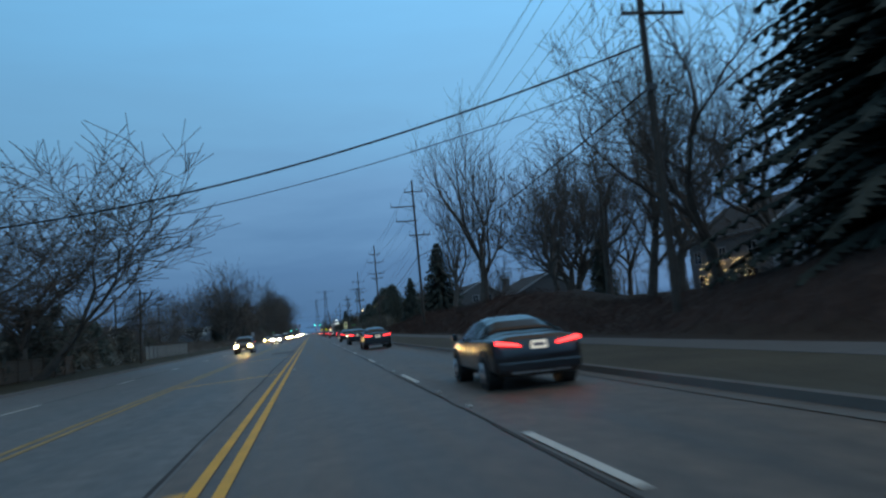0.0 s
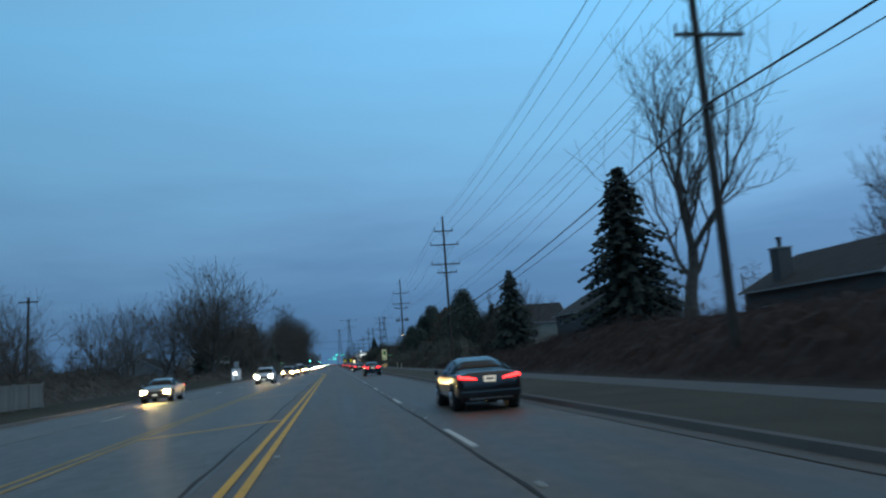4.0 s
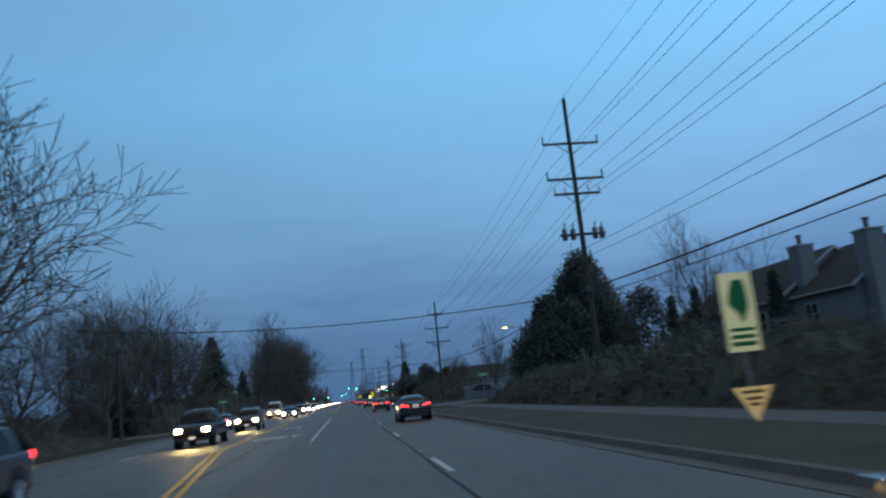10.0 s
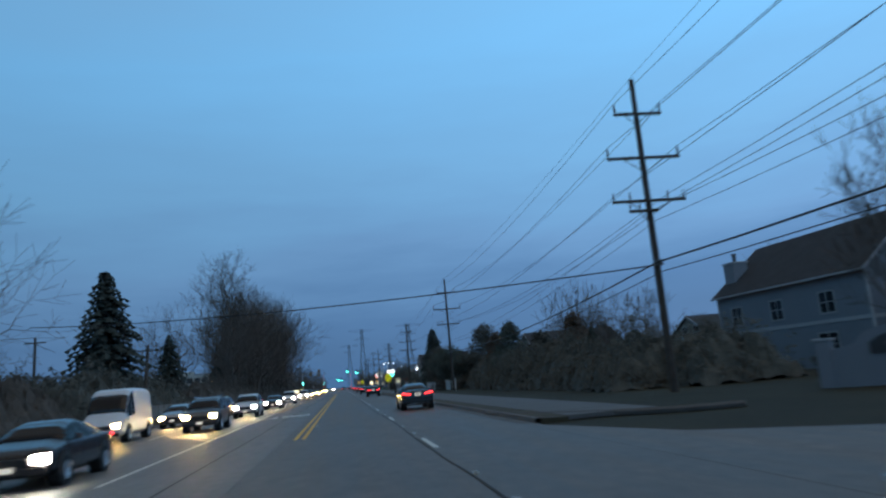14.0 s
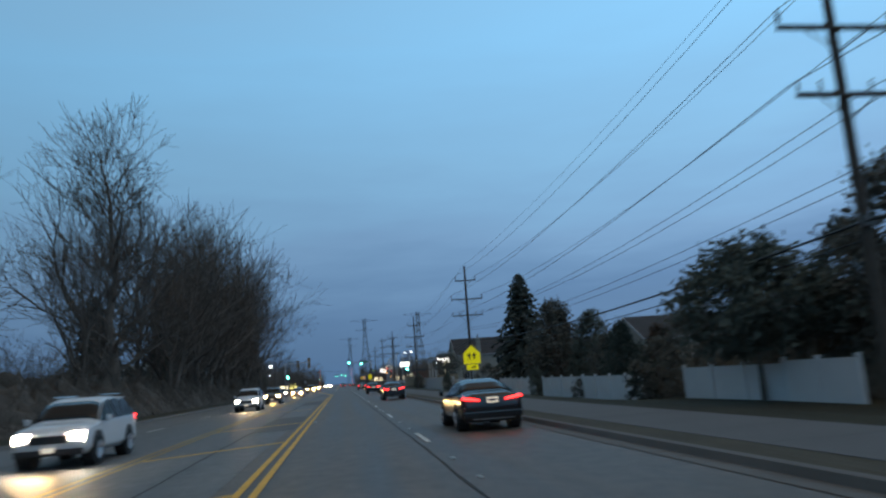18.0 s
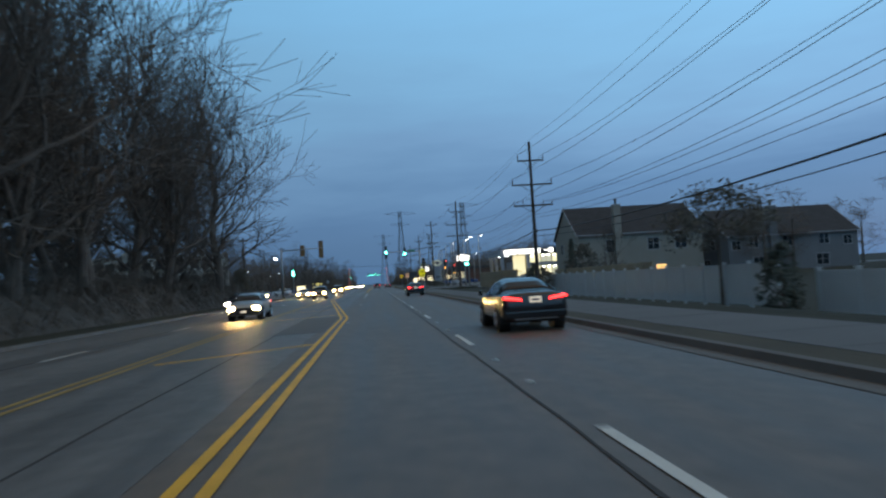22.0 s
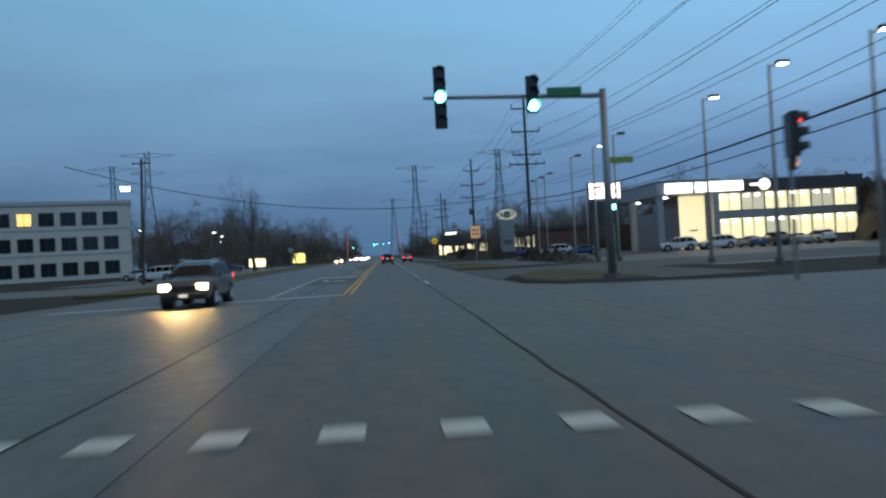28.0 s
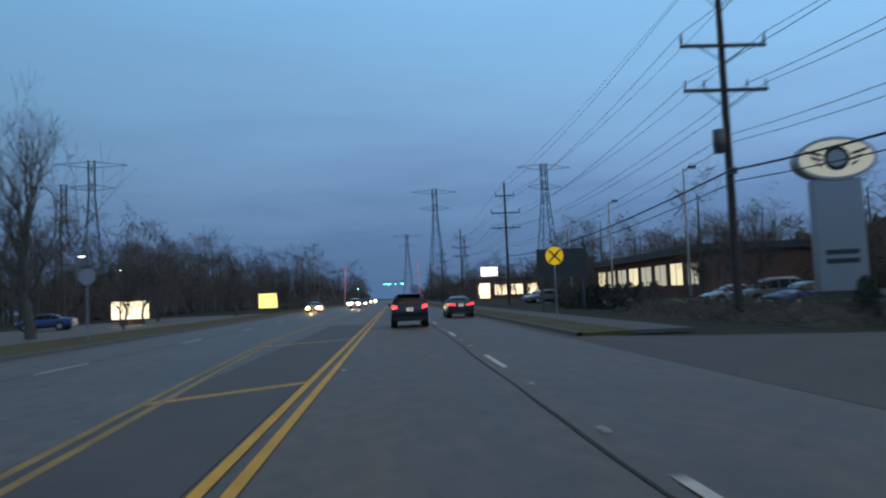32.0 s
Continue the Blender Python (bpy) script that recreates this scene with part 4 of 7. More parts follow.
apron([(7.0, 262), (9, 270), (13, 276), (26, 280), (40, 284), (90, 288), (90, 297), (40, 293.5), (26, 292.5), (13, 292), (9, 296), (7.0, 303)], ASPHALT, "grey asphalt side street")
apron([(-11.2, 262), (-14, 268), (-80, 272), (-80, 284), (-14, 284), (-11.2, 292)], ASPHALT, "grey asphalt side street", 0.003)
apron([(7.0, 560), (9.5, 567), (14, 570), (120, 574), (120, 588), (14, 586.5), (10, 588.5), (7.0, 592)], ASPHALT, "wide asphalt cross street", 0.003)
apron([(-11.2, 560), (-14, 567), (-140, 569), (-140, 590), (-14, 590), (-11.2, 606)], ASPHALT, "wide asphalt cross street", 0.002)
apron([(12.6, 589.6), (17.4, 589.8), (17.4, 602.6), (12.6, 602.4)], PAVING, "worn concrete walk beside the grass island", 0.007, "corner_walk")
apron([(7.0, 596), (8.6, 601.5), (14, 602.5), (42, 604), (42, 622), (14, 617), (10, 616.5), (7.0, 618.5)], PAVING, "worn grey concrete driveway of the dealership", 0.006, "driveway")
apron([(7.0, 643.5), (10, 646), (20, 647), (34, 647), (34, 667), (16, 664), (10, 667), (7.0, 670)], PAVING, "worn grey concrete driveway of the dealership", 0.006, "driveway")


def kerbed_corner(points, cx, cy, material, label):
    """A rounded street corner: a concrete kerb with turf inside it."""
    solid("kerb_corner", slab([(cx + (x - cx) * 1.03, cy + (y - cy) * 1.04) for x, y in points], -0.1, 0.11), CURB, "rounded concrete kerb at the corner", "", "", "structure")
    solid("verge_corner", slab(points, -0.05, 0.135), material, label, "", "", "structure")


kerbed_corner([(8.0, 591.5), (8.5, 590.0), (9.8, 589.4), (12.2, 589.3), (12.3, 596.7), (12.4, 601.7), (12.0, 603.6), (11.3, 604.0), (10.0, 602.2), (8.9, 599.6), (8.15, 596.8), (8.0, 594.0)], 10.4, 597.0, DRYGRASS, "corner island of yellowed winter grass")
kerbed_corner([(7.62, 262.1), (7.62, 270.0), (7.75, 271.6), (8.3, 273.0), (9.8, 274.2), (13.0, 275.0), (20.0, 276.4), (20.0, 262.1)], 12.0, 262.1, BROWNGRASS, "rounded grass corner of the side street")
kerbed_corner([(7.62, 560.1), (7.9, 562.6), (8.8, 565.4), (10.4, 567.6), (12.6, 568.9), (18.0, 569.4), (18.0, 562.3), (10.3, 562.2), (10.3, 560.1)], 12.5, 562.0, GRASS, "rounded grass corner of the cross street")
apron([(20, 600), (70, 600), (70, 760), (22, 760), (22, 668), (20, 640)], ASPHALT, "asphalt car lot of the dealership", -0.01, "car_lot")
apron([(-15, 612), (-34, 612), (-34, 760), (-17, 760)], ASPHALT, "asphalt parking lot", -0.01, "parking_lot")
kerb_corner = bmesh.new()
for k in range(10):
    a0, a1 = radians(180 + 9 * k), radians(180 + 9 * (k + 1))
    tube(kerb_corner, (13.5 + 6.2 * math.cos(a0), 310.5 + 9 * math.sin(a0), 0.05), (13.5 + 6.2 * math.cos(a1), 310.5 + 9 * math.sin(a1), 0.05), 0.11, 0.11, 6)
solid("kerb_return", kerb_corner, CURB, "rounded concrete kerb at the street corner", "", "", "structure")


# ---- signs ----
def post(name, x, y, z=0.0, rz=0.0, label="", category="road sign", h=2.2):
    s = thing(name, x, y, z, rz, label, category)
    part("post", bx(-0.035, 0.035, 0.0, 0.05, -0.2, h), STEEL, s)
    return s


def school_sign(x, y, z=0.0, top=3.25):
    s = post("school_sign", x, y, z, 4, "yellow-green pentagon school crossing sign on a steel post", h=top - 0.1)
    a = 0.52
    zc = top - 0.62
    part("panel", plate([(-a, zc - 0.5), (a, zc - 0.5), (a, zc + 0.12), (0, zc + 0.62), (-a, zc + 0.12)], -0.03, -0.015), SIGNYEL, s)
    for dx in (-0.16, 0.14):
        part("symbol", plate([(dx - 0.1, zc - 0.32), (dx - 0.02, zc - 0.1), (dx - 0.12, zc), (dx, zc + 0.16), (dx + 0.12, zc), (dx + 0.04, zc - 0.1), (dx + 0.1, zc - 0.32), (dx, zc - 0.16)], -0.036, -0.031), SIGNBLK, s, "black symbol")
    part("plaque", plate([(-0.36, zc - 0.86), (0.36, zc - 0.86), (0.36, zc - 0.54), (-0.36, zc - 0.54)], -0.03, -0.015), SIGNYEL, s)
    part("arrow", plate([(-0.2, zc - 0.74), (0.1, zc - 0.68), (0.1, zc - 0.62), (0.24, zc - 0.7), (0.06, zc - 0.8), (0.08, zc - 0.74)], -0.036, -0.031), SIGNBLK, s, "black arrow")
    return s


school_sign(9.35, 406.8, 0.1)
school_sign(9.2, 563.6, 0.1, 3.6)

ad = post("adopt_a_highway_sign", 11.0, 212.3, 0.05, 3, "white road sign with a green state outline above a yellow triangle", h=3.4)
# the unlit panel is given a weak glow of its own
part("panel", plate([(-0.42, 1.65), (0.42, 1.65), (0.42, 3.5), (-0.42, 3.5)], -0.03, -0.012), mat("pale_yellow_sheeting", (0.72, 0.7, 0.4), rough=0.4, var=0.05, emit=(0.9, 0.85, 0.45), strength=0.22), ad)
part("outline", plate([(-0.24, 2.95), (-0.1, 3.32), (0.18, 3.34), (0.24, 3.2), (0.26, 2.7), (0.12, 2.4), (0.04, 2.3), (-0.02, 2.5), (-0.26, 2.75)], -0.036, -0.031), SIGNGRN, ad, "green state outline")
for k, (z0, z1) in enumerate(((2.12, 2.2), (1.95, 2.04), (1.78, 1.88))):
    part("lettering_bar", plate([(-0.32, z0), (0.32, z0), (0.32, z1), (-0.32, z1)], -0.036, -0.031), SIGNGRN, ad, "green lettering bar")
# the triangle also glows weakly by added emission
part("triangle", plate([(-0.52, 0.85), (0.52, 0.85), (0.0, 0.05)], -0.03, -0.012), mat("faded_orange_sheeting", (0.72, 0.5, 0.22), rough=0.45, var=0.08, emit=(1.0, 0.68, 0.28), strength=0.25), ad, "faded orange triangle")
for z0, w in ((0.7, 0.3), (0.55, 0.22), (0.42, 0.14)):
    part("lettering_bar", plate([(-w, z0), (w, z0), (w, z0 + 0.07), (-w, z0 + 0.07)], -0.036, -0.031), mat("brown_lettering", (0.3, 0.16, 0.05), rough=0.5, var=0.1), ad, "brown lettering bar")
dm = thing("marker_post", 13.0, 208.6, 0.0, 0, "slim white plastic marker post", "marker post")
part("blade", bx(-0.05, 0.05, -0.01, 0.01, -0.1, 1.0), SIGNWHT, dm)
dm2 = thing("marker_post", 12.6, 196.0, 0.0, 0, "slim white plastic marker post", "marker post")
part("blade", bx(-0.05, 0.05, -0.01, 0.01, -0.1, 1.0), SIGNWHT, dm2)


def street_sign(x, y, h, w=1.0, side=1):
    s = post("street_name_sign", x, y, 0, 0, "green street name sign on a thin post", h=h)
    # emission brightens the blade; no lamp stands behind or above it
    part("blade", bx(-w * 0.5, w * 0.5, -0.02, 0.0, h - 0.26, h), mat("lit_green_sign", (0.03, 0.3, 0.1), rough=0.4, var=0.05, emit=(0.25, 0.75, 0.25), strength=0.1), s)
    part("lettering_bar", bx(-w * 0.36, w * 0.36, -0.026, -0.021, h - 0.17, h - 0.09), SIGNWHT, s, "white lettering bar")
    return s


street_sign(17.1, 278.4, 3.05, 1.25)
street_sign(-13.2, 292.0, 3.0, 1.0)

rr = post("railroad_sign", 10.3, 685.0, 0.1, 3, "round yellow railroad warning sign with a black cross", h=3.3)
part("panel", disc(0, 3.35, 0.5, -0.03, -0.012), SIGNAMB, rr)
for a in (45, -45):
    c, s_ = math.cos(radians(a)), math.sin(radians(a))
    part("cross_bar", plate([(-0.44 * c - 0.05 * s_, 3.35 - 0.44 * s_ + 0.05 * c), (-0.44 * c + 0.05 * s_, 3.35 - 0.44 * s_ - 0.05 * c), (0.44 * c + 0.05 * s_, 3.35 + 0.44 * s_ - 0.05 * c), (0.44 * c - 0.05 * s_, 3.35 + 0.44 * s_ + 0.05 * c)], -0.036 - 0.002 * (a > 0), -0.031), SIGNBLK, rr, "black bar")

st = post("stop_sign", -13.35, 681.8, 0.05, 0, "back of an octagonal stop sign on a post", h=3.3)
part("panel", plate([(0.42 * math.cos(radians(22.5 + 45 * k)), 3.15 + 0.42 * math.sin(radians(22.5 + 45 * k))) for k in range(8)], -0.02, -0.004), SIGNBACK, st)
sp2 = post("speed_sign", -12.9, 187.0, 0.05, 0, "back of a rectangular road sign on a post", h=2.9)
part("panel", plate([(-0.35, 2.0), (0.35, 2.0), (0.35, 2.9), (-0.35, 2.9)], -0.02, -0.004), SIGNBACK, sp2)


# ---- lamps ----
def street_lamp(x, y, h, reach, lamp, z=0.0, rz=180, label="steel street lamp with a short arm", posts=STEEL, double=False):
    s = thing("street_lamp", x, y, z, rz, label, "street lamp")
    part("pole", tb((0, 0, -0.2), (0, 0, h), 0.11, 0.07, 10), posts, s, smooth=True)
    for sgn in ((1, -1) if double else (1,)):
        part("arm", tb((0, 0, h - 0.15), (sgn * reach, 0, h + 0.1), 0.04, 0.035, 8), posts, s)
        part("head", bx(sgn * reach - 0.3, sgn * reach + 0.3, -0.16, 0.16, h + 0.04, h + 0.2, 0.03), DARKSTEEL, s)
        part("lens", bx(sgn * reach - 0.24, sgn * reach + 0.24, -0.12, 0.12, h - 0.02, h + 0.035), lamp, s, "lit lens")
    part("base", tb((0, 0, -0.1), (0, 0, 0.35), 0.24, 0.2, 12), CURB, s)
    return s


DIM = mat("unlit_lamp_lens", (0.3, 0.32, 0.35), rough=0.3, var=0.05)
street_lamp(23.2, 283.0, 8.3, 1.9, SODIUM, -0.1, 180, "street lamp glowing orange on a long arm", DARKSTEEL)
for x, y, h, lit in ((22.5, 590.1, 9.9, LED_WHITE), (21.0, 595.6, 9.9, LED_WHITE), (21.2, 603.6, 9.9, LED_WHITE), (20.7, 619.4, 10.3, DIM), (20.7, 625.3, 10.2, LED_WHITE), (19.8, 629.6, 9.9, DIM), (20.0, 642.2, 9.6, DIM), (20.0, 646.6, 9.6, DIM), (20.0, 652.0, 9.7, DIM), (24.0, 700.0, 10.5, DIM), (24.0, 720.0, 10.5, DIM), (25.0, 742.0, 10.5, DIM), (32.0, 668.0, 9.0, LED_WHITE), (44.0, 690.0, 9.0, LED_WHITE)):
    street_lamp(x, y, h, 0.7, lit, 0, 0, "tall grey parking lot lamp" if lit is DIM else "tall parking lot lamp shining white", mat("pale_lamp_post", (0.42, 0.41, 0.38), rough=0.6, var=0.1))
for x, y, h in ((-40, 690, 8), (-36, 735, 8), (-30, 700, 7.5), (-44, 770, 8), (-60, 600, 9)):
    street_lamp(x, y, h, 0.6, LED_WHITE, 0, 0, "parking lot lamp shining white", DARKSTEEL)
for x, y, h, d in ((-22.0, 635.0, 12.4, 0.4), (-17.0, 554.5, 8.0, -0.5), (-19.0, 566.0, 10.4, -0.3), (-23.8, 101.8, 8.9, 0.1), (-27.0, 147.0, 10.0, 0.1), (-17.0, 84.0, 8.0, 0.2), (-19.0, 270.0, 8.6, -0.3), (-26.0, 352.0, 8.6, 0.2), (-14.8, 345.0, 6.6, 0.5), (-24.0, 75.0, 8.8, 0.0)):
    p = thing("utility_pole", x, y, -0.1, 0, "plain leaning wooden utility pole", "utility pole")
    part("pole", tb((0, 0, -0.2), (d, 0.1, h), 0.17, 0.11, 9), WOODPOLE, p)
    part("crossarm", bx(d - 0.9, d + 0.9, 0.0, 0.1, h - 0.5, h - 0.38), WOODPOLE, p)
    if h > 12:
        part("arm", tb((d, 0, h * 0.72), (d - 1.4, -0.3, h * 0.76), 0.03, 0.03, 6), STEEL, p)
        part("lamp_head", bx(d - 1.9, d - 1.2, -0.45, -0.15, h * 0.75, h * 0.78), LED_WHITE, p, "lamp shining white")


# ---- traffic signals ----
SIGHOUSE = mat("signal_housing_dark", (0.03, 0.035, 0.035), rough=0.5, var=0.1)
SIGYEL = mat("signal_housing_tan", (0.20, 0.12, 0.05), rough=0.55, var=0.15)


def signal_head(parent, x, y, z, lit, housing=SIGHOUSE, face=-1, lamps=3, backplate=True):
    """A signal head hung with its middle at z; face -1 looks towards -y."""
    h = 0.48 * lamps
    body = part("signal_head", bx(x - 0.23, x + 0.23, y - 0.14, y + 0.14, z - h / 2, z + h / 2, 0.03), housing, parent)
    if backplate:
        part("backplate", bx(x - 0.36, x + 0.36, y - face * 0.02 - 0.008, y - face * 0.02 + 0.008, z - h / 2 - 0.13, z + h / 2 + 0.13), housing, body)
    for k in range(lamps):
        zz = z + h / 2 - 0.24 - 0.48 * k
        m = lit.get(k, LENS_OFF)
        bm = bmesh.new()
        tube(bm, (x, y + face * 0.141, zz), (x, y + face * 0.17, zz), 0.2, 0.2, 18)
        part("lens", bm, m, body, "lit lens" if k in lit else "")
        bm = bmesh.new()
        for q in range(10):
            a0, a1 = radians(-10 + 20 * q), radians(-10 + 20 * (q + 1))
            v = [bm.verts.new((x + 0.215 * math.cos(a), y + face * d, zz + 0.215 * math.sin(a))) for a, d in ((a0, 0.14), (a1, 0.14), (a1, 0.42), (a0, 0.42))]
            bm.faces.new(v)
        part("visor", bm, housing, body)
    return body


def mast(x, y, h, reach, label):
    s = thing("traffic_signal", x, y, 0, 0, label, "traffic signal")
    part("base", tb((0, 0, -0.1), (0, 0, 0.3), 0.4, 0.36, 14), CURB, s)
    part("pole", tb((0, 0, 0.2), (0, 0, h), 0.17, 0.13, 12), STEEL, s, smooth=True)
    part("mast_arm", tb((0, 0, h - 0.25), (reach, 0, h - 0.1), 0.11, 0.06, 10), STEEL, s, smooth=True)
    return s


sm = mast(10.6, 589.5, 7.7, -7.2, "steel mast arm with two green traffic lights and a street sign")
signal_head(sm, -2.9, -0.2, 7.55, {2: GREEN_LIT}, lamps=3, backplate=False)
signal_head(sm, -6.55, -0.2, 7.55, {2: GREEN_LIT}, lamps=5, backplate=False)
part("street_blade", bx(-2.3, -0.9, -0.18, -0.14, 7.45, 7.8), SIGNGRN, sm, "green street name blade")
# this blade's lit look is put into a brighter base colour
part("street_blade", bx(0.15, 1.1, -0.02, 0.02, 4.7, 4.95), mat("lit_green_sign2", (0.3, 0.4, 0.08), rough=0.4, var=0.05), sm, "small green street name blade")

sl = mast(-12.9, 563.0, 7.9, 6.6, "steel mast arm with dark signal heads seen from behind")
signal_head(sl, 6.2, 0.2, 7.6, {}, SIGYEL, 1, 5)
signal_head(sl, 3.3, 0.2, 7.5, {}, SIGYEL, 1, 3)

sg = thing("traffic_signal", -14.0, 588.8, 0, 0, "green traffic light on a corner post", "traffic signal")
part("pole", tb((0, 0, -0.1), (0, 0, 3.9), 0.07, 0.06, 10), STEEL, sg)
signal_head(sg, 0, -0.05, 4.75, {1: GREEN_LIT, 2: GREEN_LIT}, lamps=3, backplate=False)
sn = thing("traffic_signal", 9.6, 564.6, 0, 0, "tall tan signal head on a near corner post", "traffic signal")
part("pole", tb((0, 0, -0.1), (0, 0, 4.9), 0.07, 0.06, 10), STEEL, sn)
signal_head(sn, 0.0, 0.15, 4.05, {}, SIGYEL, -1, 5, backplate=False)
for k, (x, y, z) in enumerate(((14.8, 583.5, 4.7), (15.0, 570.5, 3.6))):
    sx = thing("traffic_signal", x, y, 0, 75, "red traffic light on a corner post facing the cross street", "traffic signal")
    part("pole", tb((0, 0, -0.1), (0, 0, z + 0.4), 0.07, 0.06, 10), STEEL, sx)
    signal_head(sx, -0.2, -0.1, z, {0: RED_LIT}, SIGHOUSE, -1, 3, backplate=False)
    signal_head(sx, 0.25, -0.1, z, {0: RED_LIT}, SIGHOUSE, -1, 3, backplate=False)
    part("walk_signal", bx(-0.25, 0.2, -0.15, 0.05, z - 1.15, z - 0.75, 0.02), SIGHOUSE, sx)
    part("walk_lens", bx(-0.18, 0.13, -0.17, -0.151, z - 1.1, z - 0.8), AMBER_LIT, sx, "lit orange lens")


# ---- level crossing gates and far signals ----
# the red stripes are made to glow a little, without any lamp in them
GATERED = mat("red_gate_stripes", (0.5, 0.03, 0.02), rough=0.5, var=0.1, emit=(1.0, 0.1, 0.05), strength=0.6)
for x, tilt in ((-12.2, 0.5), (8.7, -0.5)):
    g = thing("level_crossing_gate", x, 850.0, 0, 0, "raised red and white level crossing gate", "crossing gate", "crossing gates")
    part("post", tb((0, 0, -0.1), (0, 0, 3.4), 0.09, 0.09, 8), STEEL, g)
    part("cabinet", bx(-0.4, 0.4, -0.3, 0.3, 0.0, 1.3, 0.03), STEEL, g)
    for k in range(8):
        z0, z1 = 1.2 + 1.2 * k, 2.4 + 1.2 * k
        part("arm_stripe", tb((tilt * k / 8, -0.3, z0), (tilt * (k + 1) / 8, -0.3, z1), 0.11, 0.10, 6), GATERED if k % 2 else SIGNWHT, g, "red stripe" if k % 2 else "white stripe")
    for dx in (-0.35, 0.35):
        bm = bmesh.new()
        tube(bm, (dx, -0.1, 2.7), (dx, -0.16, 2.7), 0.16, 0.16, 12)
        part("flasher", bm, LENS_OFF, g, "unlit round flasher")
fs = mast(9.5, 1000.0, 9.2, -13.0, "far mast arm with a row of green traffic lights")
for dx in (-4.2, -7.4, -10.6, -12.6):
    signal_head(fs, dx, -0.2, 8.7, {2: GREEN_LIT}, lamps=3, backplate=True)
fl = thing("traffic_signal", -15.6, 1000.0, 0, 0, "far green traffic light on a corner post", "traffic signal")
part("pole", tb((0, 0, -0.1), (0, 0, 6.6), 0.09, 0.08, 10), STEEL, fl)
signal_head(fl, 0, -0.15, 7.2, {2: GREEN_LIT}, lamps=3)
# ---- houses ----
def window(parent, x0, x1, z0, z1, y, glass=GLASSDK, face=-1, bars=True):
    """A window in a wall facing -y (in the house's own axes)."""
    w = 0.09
    ya, yb = sorted((y, y + face * 0.06))
    fr = bmesh.new()
    rings = []
    for yy in (ya, yb):
        for d in (w, 0.0):
            rings.append([fr.verts.new((px_, yy, pz_)) for px_, pz_ in ((x0 - d, z0 - d), (x1 + d, z0 - d), (x1 + d, z1 + d), (x0 - d, z1 + d))])
    for a, b in ((0, 1), (1, 3), (3, 2), (2, 0)):
        for k in range(4):
            fr.faces.new((rings[a][k], rings[a][(k + 1) % 4], rings[b][(k + 1) % 4], rings[b][k]))
    bmesh.ops.recalc_face_normals(fr, faces=fr.faces[:])
    wf = part("window", fr, TRIM, parent)
    if bars:
        part("muntin", bx((x0 + x1) / 2 - 0.03, (x0 + x1) / 2 + 0.03, ya, yb - 0.004, z0, z1), TRIM, wf)
        part("muntin", bx(x0, x1, ya + 0.004, yb - 0.008, (z0 + z1) / 2 - 0.025, (z0 + z1) / 2 + 0.025), TRIM, wf)
    g = sorted((y + face * 0.004, y + face * 0.02))
    part("pane", bx(x0, x1, g[0], g[1], z0, z1), glass, wf)
    return wf


